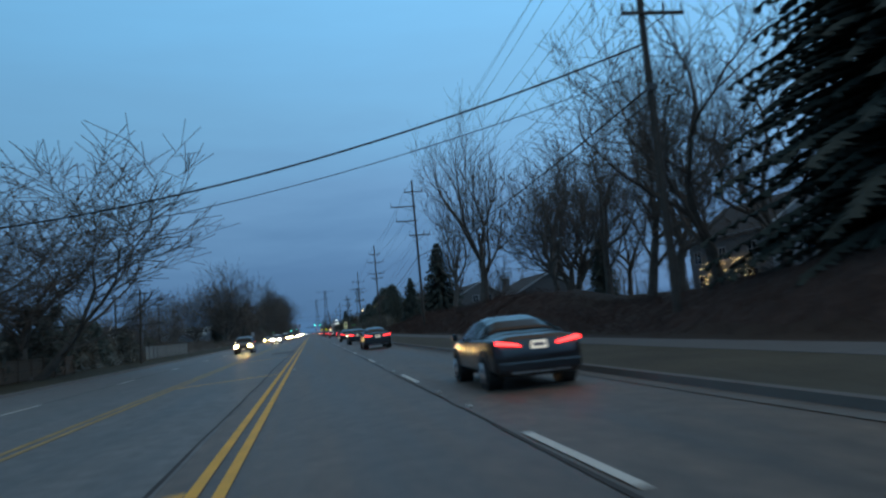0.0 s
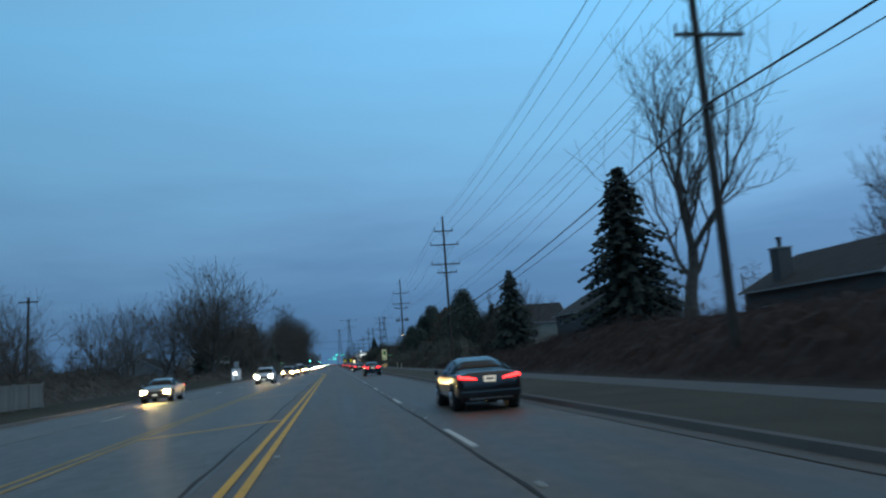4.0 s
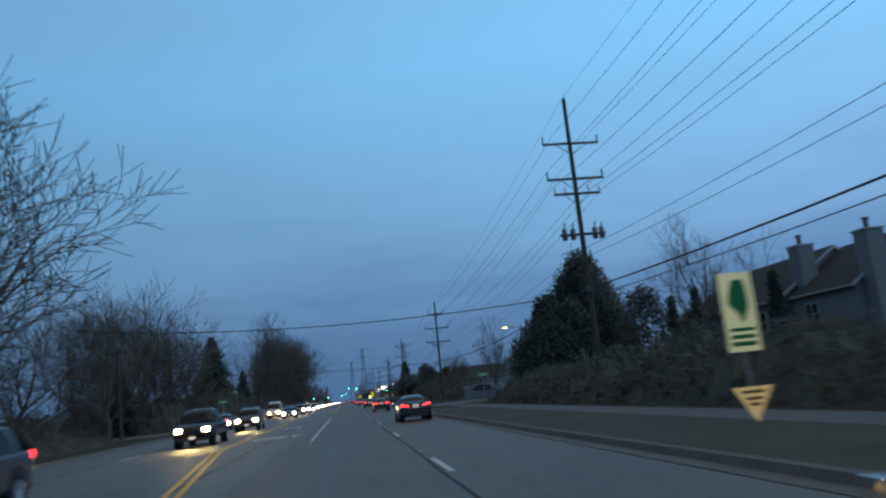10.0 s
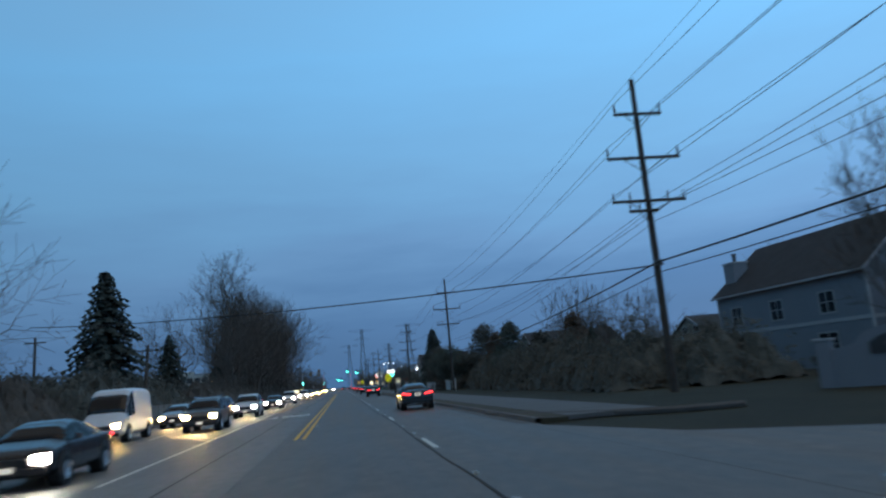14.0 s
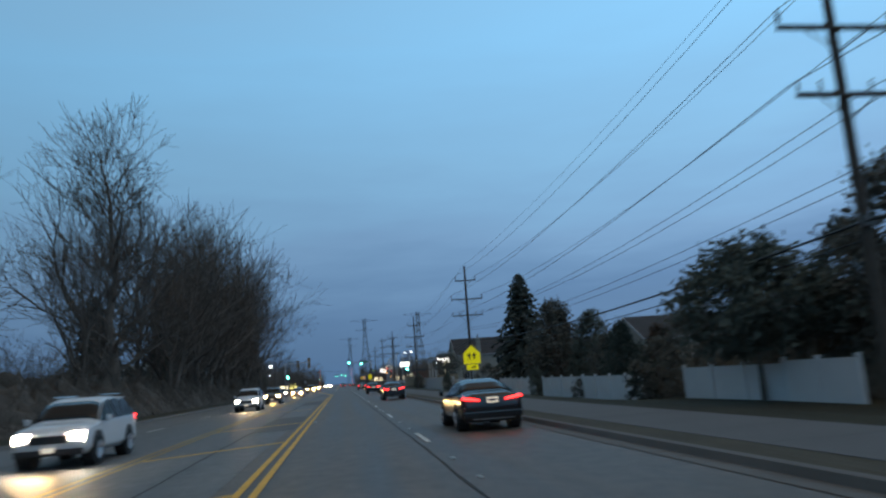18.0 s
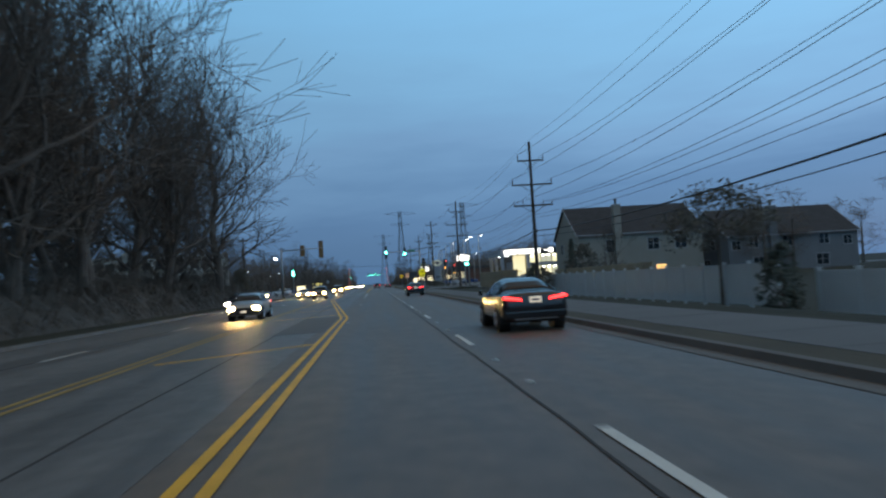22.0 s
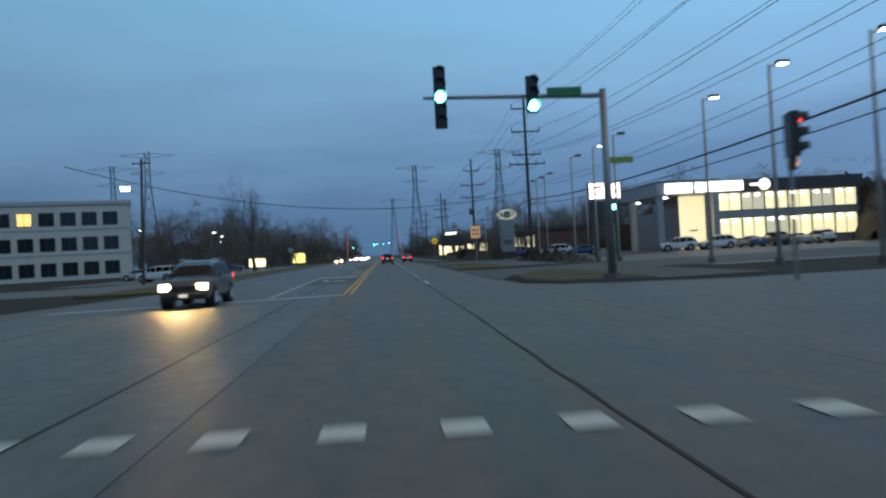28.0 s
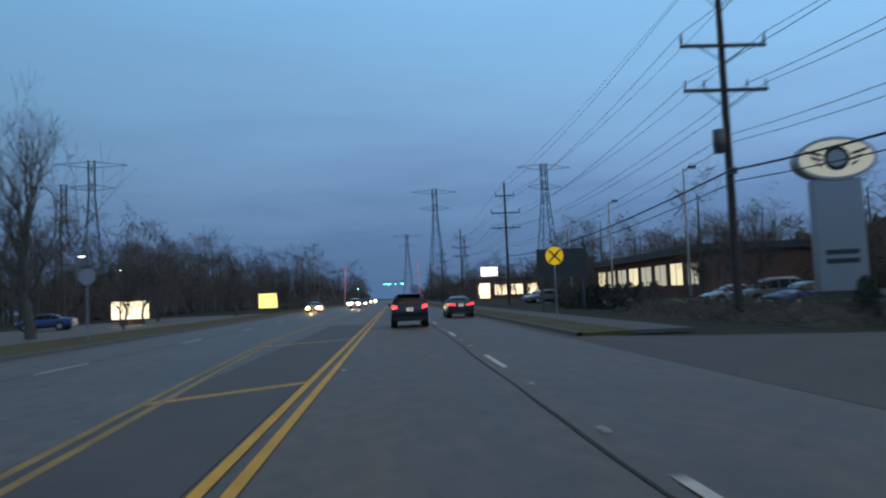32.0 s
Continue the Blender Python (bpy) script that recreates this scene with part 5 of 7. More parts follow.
def house(x, y, rz, w, d, eave, ridge, wall, label, windows=(), chimneys=(), hip=0.0, z=0.0, garage=False, base=None):
    """A gabled house: the ridge runs along its own x, its long front faces its own -y. w along x, d along y."""
    h = thing("house", x, y, z, rz, label, "house")
    hw, hd = w / 2, d / 2
    bm = bmesh.new()
    lo = [bm.verts.new(p) for p in ((-hw, -hd, -0.8), (hw, -hd, -0.8), (hw, hd, -0.8), (-hw, hd, -0.8))]
    hi = [bm.verts.new(p) for p in ((-hw, -hd, eave), (hw, -hd, eave), (hw, hd, eave), (-hw, hd, eave))]
    for i in range(4):
        j = (i + 1) % 4
        bm.faces.new((lo[i], lo[j], hi[j], hi[i]))
    if not hip:
        for s, a, b in ((-1, 3, 0), (1, 1, 2)):
            t = bm.verts.new((s * hw, 0, ridge))
            bm.faces.new((hi[a], hi[b], t))
    part("wall", bm, wall, h)
    # lap siding courses stand proud of the front and the gable ends
    me = mesh_of("siding_course", bx(-hw, hw, -0.018, 0.0, 0.0, 0.02), wall)
    mg = mesh_of("siding_course", bx(-0.018, 0.0, -hd, hd, 0.0, 0.02), wall)
    k = 0.3
    while k < eave - 0.1:
        for m, loc in ((me, (0, -hd, k)), (mg, (-hw, 0, k)), (mg, (hw + 0.018, 0, k))):
            c = new("siding_course", m)
            c.parent, c.location = h, loc
        k += 0.45
    o, t = 0.4, 0.14
    for s in (-1, 1):
        slope = (ridge - eave) / hd
        ye, ze = s * (hd + o), eave - o * slope
        bm = bmesh.new()
        xr = hw + (0.3 if not hip else 0.35)
        rx = xr - hip
        v = [bm.verts.new(p) for p in ((-xr, ye, ze), (xr, ye, ze), (rx, 0, ridge), (-rx, 0, ridge), (-xr, ye, ze + t), (xr, ye, ze + t), (rx, 0, ridge + t), (-rx, 0, ridge + t))]
        for f in ((0, 1, 2, 3), (4, 7, 6, 5), (0, 4, 5, 1), (1, 5, 6, 2), (3, 2, 6, 7), (0, 3, 7, 4)):
            bm.faces.new([v[i] for i in f])
        bmesh.ops.recalc_face_normals(bm, faces=bm.faces[:])
        part("roof", bm, ROOF, h)
        part("gutter", bx(-xr, xr, min(ye, ye + s * 0.1), max(ye, ye + s * 0.1), ze - 0.02, ze + 0.11), TRIM, h)
        if not hip:
            for e in (-1, 1):
                bm = bmesh.new()
                q = [bm.verts.new(p) for p in ((e * (xr + 0.012), ye, ze - 0.1), (e * (xr + 0.012), 0, ridge - 0.1), (e * (xr + 0.012), 0, ridge + t + 0.01), (e * (xr + 0.012), ye, ze + t + 0.01))]
                q2 = [bm.verts.new(p.co - Vector((e * 0.05, 0, 0))) for p in q]
                bm.faces.new(q)
                bm.faces.new(q2[::-1])
                for i in range(4):
                    bm.faces.new((q[i], q2[i], q2[(i + 1) % 4], q[(i + 1) % 4]))
                bmesh.ops.recalc_face_normals(bm, faces=bm.faces[:])
                part("barge_board", bm, TRIM, h)
    if hip:
        for e in (-1, 1):
            xr = hw + 0.35
            bm = bmesh.new()
            slope = (ridge - eave) / hd
            q = [bm.verts.new(p) for p in ((e * xr, -hd - o, eave - o * slope + t), (e * xr, hd + o, eave - o * slope + t), (e * (xr - hip), 0, ridge + t))]
            bm.faces.new(q)
            bmesh.ops.recalc_face_normals(bm, faces=bm.faces[:])
            part("roof_hip", bm, ROOF, h)
    for side, a, b, z0, z1, glass in windows:
        if side == "front":
            window(h, a, b, z0, z1, -hd, glass)
        else:
            g = window(h, a, b, z0, z1, -hw, glass)
            g.rotation_euler = (0, 0, -math.pi / 2)
            g = window(h, a, b, z0, z1, -hw, glass)
            g.rotation_euler = (0, 0, math.pi / 2)
    for cx, cy, zc, cw in chimneys:
        part("chimney", bx(cx - cw / 2, cx + cw / 2, cy - cw / 2, cy + cw / 2, -0.5, zc, 0.02), wall, h)
        ch = part("chimney_cap", bx(cx - cw / 2 - 0.08, cx + cw / 2 + 0.08, cy - cw / 2 - 0.08, cy + cw / 2 + 0.08, zc, zc + 0.12), TRIM, h)
        part("flue", tb((cx, cy, zc + 0.12), (cx, cy, zc + 0.75), 0.16, 0.16, 10), DARKSTEEL, ch)
        part("flue_cap", tb((cx, cy, zc + 0.75), (cx, cy, zc + 0.9), 0.25, 0.2, 10), DARKSTEEL, ch)
    return h


G, L = GLASSDK, WINWARM
two = [("front", -6.5, -5.2, 3.6, 5.0, G), ("front", -1.5, -0.2, 3.6, 5.0, G), ("front", 3.8, 5.2, 3.6, 5.0, G), ("front", -6.0, -4.4, 0.7, 2.2, G), ("front", 3.2, 5.0, 0.7, 2.2, G)]
side2 = [("side", -1.8, -0.6, 3.6, 5.0, G), ("side", 1.2, 2.4, 3.6, 5.0, G), ("side", -1.2, 0.6, 0.7, 2.2, G)]
# behind the bank at the start
house(52.0, 73.0, -88, 15, 11, 6.4, 10.0, SIDING, "pale two-storey house behind bare trees on the bank", two + side2, z=1.6)
house(38.5, 118.0, -90, 15, 10, 3.6, 6.2, SIDINGD, "dark taupe house with a dark roof behind the hedge", two[3:] + side2[2:], [(-4.0, -3.9, 6.4, 1.1)], z=1.2)
house(38.0, 164.0, -90, 16, 11, 4.8, 7.8, SIDINGD, "dark taupe house with a dark roof behind conifers", two[:2] + side2[:2], z=1.2)
house(36.0, 199.0, 0, 11, 10, 6.2, 9.4, SIDINGB, "beige house behind the thicket", two[:2] + side2, [(-6.5, -1.0, 8.2, 1.0)])
# the row before the side street: gable ends to the south, a chimney on each
gable2 = [("side", -3.2, -2.0, 3.5, 4.9, G), ("side", 2.0, 3.2, 3.5, 4.9, G), ("side", -3.0, -1.4, 0.7, 2.2, G)]
house(39.6, 255.0, -90, 15, 10, 5.9, 9.4, SIDING, "grey townhouse with a tall chimney on its gable", two + gable2, [(8.1, -3.0, 9.5, 1.3)])
house(40.4, 243.8, -90, 7.2, 10, 5.9, 9.2, SIDING, "grey townhouse with a dark roof and a tall chimney", [("front", -2.0, -0.6, 3.6, 5.0, G)] + gable2, [(4.2, -3.8, 9.1, 1.3)])
# beyond the side street
end_row = [("front", -3.4, -2.2, 3.7, 5.1, G), ("front", 0.6, 1.9, 3.7, 5.1, G), ("front", -2.8, -1.2, 0.8, 2.3, G), ("front", 2.0, 3.4, 0.8, 2.3, G), ("side", -3.9, -2.6, 3.8, 5.1, G), ("side", 1.4, 2.8, 3.8, 5.1, G), ("side", -4.2, -3.0, 0.7, 2.4, G), ("side", 1.0, 2.7, 0.7, 2.4, G)]
h2 = house(43.9, 315.4, -74.5, 9.0, 11.0, 6.4, 10.8, SIDINGP, "pale blue-grey townhouse with white corner boards and a dark roof", end_row)
h1 = house(39.2, 331.6, -85.5, 16.6, 9.4, 6.4, 10.2, SIDINGP, "pale townhouse with a broad chimney on its gable", [("front", -6.5, -5.2, 3.7, 5.1, G), ("front", -1.5, -0.2, 3.7, 5.1, G), ("front", 3.8, 5.2, 3.7, 5.1, G), ("front", 3.2, 5.0, 0.8, 2.3, G), ("side", -3.4, -2.3, 3.8, 5.1, G)], [(8.95, -0.3, 9.8, 1.7), (-7.6, -3.0, 9.0, 1.4)])
for h, hw, hd in ((h1, 8.3, 4.7), (h2, 4.5, 5.5)):
    # white boards at the corners and at the floor between the storeys
    for x, y in ((hw, -hd), (hw, hd), (-hw, -hd)):
        part("corner_board", bx(x - 0.1, x + 0.06, y - 0.06, y + 0.1, -0.6, 6.3), TRIM, h)
    part("floor_band", bx(hw + 0.02, hw + 0.06, -hd + 0.1, hd - 0.1, 2.95, 3.2), TRIM, h)
    part("floor_band", bx(-hw + 0.1, hw - 0.1, -hd - 0.06, -hd - 0.02, 2.95, 3.2), TRIM, h)
    part("vent_pipe", tb((hw - 2.2, -1.4, 8.2), (hw - 2.2, -1.4, 10.9), 0.09, 0.09, 8), DARKSTEEL, h)
house(50.0, 364.0, 0, 14, 12, 3.6, 6.2, SIDINGB, "low beige house behind shrubs", two[3:] + side2)
house(38.0, 396.0, 0, 14, 11, 4.6, 7.4, SIDING, "grey house with a dark roof beyond the fence", two[3:] + side2[2:])
house(46.0, 425.0, -90, 15, 11, 4.6, 7.6, SIDINGW, "white-gabled house beyond the fence", two[3:] + [("side", -1.2, -0.4, 1.0, 2.2, L)])
house(46.0, 455.0, 0, 15, 11, 4.6, 7.4, SIDINGB, "beige house with a dark roof beyond the fence", two[3:] + side2[2:])
house(60.0, 549.0, 0, 19, 13, 5.4, 9.4, SIDING, "pale two-storey townhouse with a dark roof", two + [("front", 7.4, 8.6, 3.4, 4.6, G), ("front", -9, -7.8, 3.4, 4.6, G)] + side2, [(-3.0, -6.4, 9.2, 1.1)], z=-0.3)
house(39.0, 551.3, 0, 18, 12.6, 6.8, 10.9, SIDINGB, "beige two-storey townhouse with a steep dark roof", [("front", -5.0, -3.5, 4.2, 5.8, G), ("front", 1.0, 2.6, 4.2, 5.8, G), ("front", 5.0, 6.6, 4.2, 5.8, G), ("front", -7.4, -6.0, 0.8, 2.4, G), ("front", 2.0, 3.4, 1.2, 2.0, L)] + [("side", -3, -1.8, 4.4, 5.8, G), ("side", 1.8, 3.0, 4.4, 5.8, G)], [(-3.4, -6.6, 10.6, 1.0)], z=-0.2)
# far side of the road
house(-46.0, 96.0, 0, 14, 10, 3.2, 6.0, SIDINGW, "low white house across the road", two[3:])
house(-44.0, 150.0, 0, 15, 10, 3.2, 6.2, SIDINGB, "low beige house across the road", two[3:])
house(-42.0, 255.0, -90, 14, 10, 3.2, 6.0, SIDINGW, "low white house among bare trees", two[3:])
house(-40.0, 330.0, -90, 14, 10, 3.2, 6.0, SIDING, "low grey house among trees", two[3:])

# sign wall at the corner of the side street
sw = thing("subdivision_sign_wall", 21.7, 303.7, 0, -49, "white masonry sign wall with a dark oval panel", "sign wall")
part("wall", plate([(-2.9, -0.5), (2.9, -0.5), (2.9, 1.35), (2.2, 1.5)] + [(2.0 * math.cos(radians(a)), 1.6 + 0.6 * math.sin(radians(a))) for a in range(0, 181, 15)] + [(-2.2, 1.5), (-2.9, 1.35)], -0.2, 0.2), SIDINGP, sw)
for s_ in (-1, 1):
    part("pillar", bx(s_ * 3.15 - 0.28, s_ * 3.15 + 0.28, -0.3, 0.3, -0.5, 1.7, 0.03), SIDINGP, sw)
    part("pillar_cap", bx(s_ * 3.15 - 0.34, s_ * 3.15 + 0.34, -0.36, 0.36, 1.7, 1.8, 0.02), TRIM, sw)
part("panel", plate([(-1.6, 1.1), (1.6, 1.1), (1.6, 1.5)] + [(1.5 * math.cos(radians(a)), 1.5 + 0.4 * math.sin(radians(a))) for a in range(15, 166, 15)] + [(-1.6, 1.5)], -0.26, -0.205), DARKPANEL, sw)
part("lettering_bar", bx(-1.1, 1.1, -0.275, -0.262, 1.38, 1.52), mat("dim_sign_lettering", (0.12, 0.1, 0.1), rough=0.6, var=0.1), sw, "dull lettering bar")


# ---- fences ----
def fence(x0, y0, x1, y1, h, material, label, z=0.0, board=2.4, boards=False, cap=True):
    """Posts with panels between them, along a line on the plan."""
    d = Vector((x1 - x0, y1 - y0, 0))
    n = max(1, round(d.length / board))
    step = d.length / n
    f = thing("fence", x0, y0, z, math.degrees(math.atan2(d.y, d.x)), label, "fence")
    pm = mesh_of("post", bx(-0.065, 0.065, -0.065, 0.065, -0.2, h + 0.08), material)
    cm = mesh_of("post_cap", bx(-0.085, 0.085, -0.085, 0.085, h + 0.08, h + 0.13), material)
    if boards:
        nb = int(step / 0.30)
        bmn = mesh_of("board", bx(0.01, step / nb - 0.012, -0.012, 0.012, 0.05, h), material)
    else:
        # one ribbed sheet: tongue-and-groove boards pressed into a single panel
        outline = []
        for k in range(8):
            xa, xb = 0.066 + (step - 0.132) * k / 8, 0.066 + (step - 0.132) * (k + 1) / 8
            outline += [(xa + 0.004, -0.024), (xb - 0.012, -0.024), (xb - 0.008, -0.012), (xb, -0.012)]
        outline += [(step - 0.066, 0.02), (0.066, 0.02)]
        bm = slab(outline, 0.15, h - 0.12)
        pn = mesh_of("panel", bm, material)
        rm = mesh_of("rail", bx(0.066, step - 0.066, -0.04, 0.04, h - 0.12, h), material)
        rl = mesh_of("rail", bx(0.066, step - 0.066, -0.04, 0.04, 0.05, 0.15), material)
    for i in range(n + 1):
        for m in (pm, cm) if cap else (pm,):
            o = new(m.name.split(".")[0], m)
            o.parent, o.location = f, (i * step, 0, 0)
        if i == n:
            break
        if boards:
            for k in range(nb):
                o = new("board", bmn)
                o.parent, o.location = f, (i * step + k * step / nb, 0, 0.03 * noise.noise((i, k, 0)))
        else:
            for m in (pn, rm, rl):
                o = new(m.name.split(".")[0], m)
                o.parent, o.location = f, (i * step, 0, 0)
    return f


fence(17.2, 383.6, 17.5, 388.0, 1.9, VINYL, "white vinyl privacy fence beside a dark pine", -0.6)
fence(17.6, 388.2, 17.6, 396.2, 1.75, VINYL, "white vinyl privacy fence", -0.55)
fence(17.5, 401, 17.5, 421, 1.65, VINYL, "white vinyl privacy fence with post caps", -0.7)
fence(17.6, 424, 17.7, 438, 1.65, VINYL, "white vinyl privacy fence with post caps", -0.7)
fence(18.0, 443, 18.2, 471, 1.65, VINYL, "white vinyl privacy fence with post caps", -0.65)
fence(18.3, 474, 18.4, 531, 1.9, VINYL, "long white vinyl privacy fence", -0.5)
fence(18.4, 531, 18.4, 561, 2.3, WOODFENCE, "tan wooden board fence", -0.1, 2.4, True, False)
fence(23.0, 500, 23.0, 531, 2.2, WOODFENCE, "tan wooden board fence behind the white one", -0.3, 2.4, True, False)
fence(-18.5, 20, -18.5, 66, 1.5, BROWNLEAF, "dark weathered board fence beside the road", 0.0, 2.4, True, False)
fence(-19.5, 98, -19.5, 130, 1.7, GREYFENCE, "grey weathered board fence", 0.0, 2.4, True, False)
fence(-14.7, 195.5, -14.8, 208, 1.9, VINYL, "white vinyl fence with a small lamp", 0.0)
fence(-17.5, 352, -17.5, 384, 1.5, GREYFENCE, "grey weathered board fence", 0.0, 2.4, True, False)

# string lights on a porch behind the bank
sl_ = thing("string_lights", 45.6, 72.0, 1.6, -88, "warm string lights on a shrub and porch rail", "string lights")
rng = random.Random(4)
bulb = bmesh.new()
bmesh.ops.create_icosphere(bulb, subdivisions=1, radius=0.035)
bulb_me = mesh_of("bulb", bulb, FAIRY)
for _ in range(150):
    o = new("bulb", bulb_me)
    o.parent, o.location = sl_, (rng.uniform(-4.8, 4.4), rng.uniform(-0.5, 0.5), rng.uniform(0.4, 3.6))
part("lit_panel", bx(-4.6, -2.2, 0.7, 0.8, 2.7, 3.3), WINWARM, sl_, "glowing porch window")
yl = thing("yard_lamp", -14.45, 198.0, 0, 0, "small lit lamp on a fence", "lamp")
part("globe", tb((0, 0, 1.0), (0, 0, 1.4), 0.14, 0.14, 10), LED_WHITE, yl)
part("stake", tb((0, 0, -0.1), (0, 0, 1.0), 0.03, 0.03, 6), DARKSTEEL, yl)

# ---- office building across the crossing ----
ob_ = thing("office_building", -52.0, 723.5, 0, 19, "cream three-storey office building with square windows", "office building")
part("wall", bx(-62, 0, 0, 30, -0.3, 15.6), STUCCO, ob_)
part("stair_tower", bx(-36, -29.5, -0.6, 8, 15.6, 17.6), STUCCO, ob_)
part("cornice", bx(-62.3, 0.3, -0.3, 30.3, 15.6, 16.4), TRIM, ob_)
for z in (5.2, 10.4):
    part("band", bx(-62, 0, -0.14, 0.0, z, z + 0.3), TRIM, ob_)
wfm = bmesh.new()
for a, b, c, d in ((-1.45, 1.45, -1.4, -1.25), (-1.45, 1.45, 1.25, 1.4), (-1.45, -1.3, -1.25, 1.25), (1.3, 1.45, -1.25, 1.25), (-0.04, 0.04, -1.25, 1.25)):
    box(wfm, a, b, -0.1, 0.0, c, d)
wfm = mesh_of("window", wfm, DARKPANEL)
wpm = mesh_of("pane", bx(-1.3, 1.3, -0.04, -0.005, -1.25, 1.25), GLASSDK)
wpl = mesh_of("pane", bx(-1.3, 1.3, -0.04, -0.005, -1.25, 1.25), WINWARM)
for i in range(15):
    for k in range(3):
        w = new("window", wfm)
        w.parent, w.location = ob_, (-3.9 - 4.0 * i, 0, 2.3 + 5.2 * k)
        p = new("pane", wpl if (i, k) == (4, 2) else wpm)
        p.parent = w
for i in range(6):
    for k in range(3):
        w = new("window", wfm)
        w.parent, w.location, w.rotation_euler = ob_, (0, 4 + 4.4 * i, 2.3 + 5.2 * k), (0, 0, math.pi / 2)
        p = new("pane", wpm)
        p.parent = w

# ---- dealership ----
SHOWDIM = lamp_mat("dim_showroom_light", (0.9, 0.85, 0.6), 0.4)
dl = thing("car_dealership", 38.0, 656.0, 0, 0, "car dealership with lit glass showroom and flat canopy", "car dealership")
part("wall", bx(8.6, 29, 1.0, 24, -0.2, 7.4), METALPANEL, dl)
part("rear_wall", bx(9.0, 28.6, 24, 40, -0.2, 6.0), METALPANEL, dl)
part("roof", bx(8.8, 29.4, 0.4, 24.4, 7.4, 9.1), DARKPANEL, dl)
part("canopy", bx(0.2, 8.8, 0.0, 23.0, 7.4, 9.1), METALPANEL, dl)
part("canopy_edge", bx(0.1, 8.9, -0.1, 23.1, 9.1, 9.3), DARKPANEL, dl)
for xx, yy in ((0.8, 0.9), (0.8, 11.5), (0.8, 21.2), (8.4, 0.6)):
    part("column", bx(xx - 0.4, xx + 0.4, yy - 0.4, yy + 0.4, -0.2, 7.4, 0.03), METALPANEL, dl)
for xx, yy in ((3.0, 5.0), (3.0, 16.0)):
    part("canopy_lamp", bx(xx - 0.5, xx + 0.5, yy - 0.3, yy + 0.3, 7.3, 7.395), LED_WHITE, dl, "lit lamp under the canopy")
for i in range(6):
    x0 = 8.9 + 3.3 * i
    for z0, z1 in ((1.2, 3.9), (5.0, 7.3)):
        gm = (WINLIT, WINLIT, SHOWDIM, WINLIT)[i % 4] if z0 < 4 else (WINLIT, SHOWDIM, WINLIT)[i % 3]
        g = part("showroom_window", bx(x0 + 0.1, x0 + 3.2, 0.93, 0.99, z0, z1), gm, dl, "lit showroom window")
        fm = bmesh.new()
        for a, b, c, d in ((x0, x0 + 0.1, z0, z1), (x0 + 1.62, x0 + 1.68, z0, z1), (x0, x0 + 3.3, z1, z1 + 0.1), (x0, x0 + 3.3, z0 - 0.1, z0)):
            box(fm, a, b, 0.86, 0.99, c, d)
        part("window_frame", fm, DARKPANEL, g)
        for k in range(2):
            part("ceiling_lamp", bx(x0 + 0.5 + 1.5 * k, x0 + 1.1 + 1.5 * k, 0.85, 0.925, z1 - 0.45, z1 - 0.25, 0.02), LED_WHITE, g, "lit showroom lamp")
part("parapet_band", bx(8.8, 29.0, 0.7, 0.99, 4.05, 4.85), METALPANEL, dl)
# the wall itself emits, in place of lamps that would light it
part("glow_wall", bx(4.4, 8.0, 3.0, 3.2, 0.1, 7.3), WINLIT, dl, "brightly glowing entrance wall")
part("wall_emblem", plate([(5.5, 2.7), (5.8, 2.45), (6.7, 2.45), (7.0, 2.7), (6.4, 2.62), (6.25, 2.75), (6.1, 2.62)], 2.95, 2.99), SIGNBLK, dl, "dark winged emblem")
part("recess", bx(0.6, 4.3, 23.2, 23.4, 0.1, 4.4), GLASSDK, dl, "dark glass behind the canopy")
x = 1.3
for w in (0.9, 0.5, 0.95, 0.95, 0.0, 1.2, 1.0, 0.9, 1.0, 0.95, 0.85):
    if w:
        part("sign_letter", bx(x, x + w, -0.3, -0.1, 7.6, 8.9, 0.08), SIGNBOX, dl, "glowing white letter block")
    x += w + 0.13 if w else 0.35
part("sign_disc", tb((15.3, 0.38, 8.3), (15.3, 0.2, 8.3), 0.75, 0.75, 20), SIGNBOX, dl, "round glowing emblem")
part("sign_wing", bx(13.3, 14.4, 0.2, 0.38, 8.2, 8.45, 0.05), SIGNBOX, dl, "glowing emblem wing")

py = thing("pylon_sign", 23.1, 635.6, 0, 0, "glowing white sign box on two dark posts", "sign")
for a in (0.35, 2.7):
    part("post", bx(a, a + 0.35, 0.1, 0.45, -0.2, 6.1), DARKSTEEL, py)
part("sign_box", bx(-0.05, 3.4, 0.0, 0.55, 6.05, 7.85, 0.05), DARKPANEL, py)
part("sign_face", bx(0.05, 3.3, -0.03, -0.005, 6.15, 7.75), SIGNBOX, py, "glowing white face")
for a, b in ((0.85, 1.35), (2.0, 2.5)):
    part("emblem", bx(a, b, -0.045, -0.033, 7.2, 7.35), DARKPANEL, py, "dark emblem bar")
lb = part("lower_box", bx(0.0, 3.35, 0.12, 0.5, 3.4, 5.9, 0.05), DARKPANEL, py)
part("lower_face", bx(2.1, 2.9, 0.08, 0.115, 5.0, 5.5), GREEN_LIT, lb, "small lit green panel")

orr = post("roadside_sign", 9.4, 622.7, 0.1, 4, "peach-coloured board sign on a steel post by the sidewalk", "road sign", 3.5)
# faint emission stands in for headlight thrown back by the board
part("board", bx(-0.4, 0.4, -0.03, -0.012, 2.46, 3.48, 0.006), lamp_mat("lit_peach_sheeting", (0.9, 0.5, 0.28), 0.26), orr)
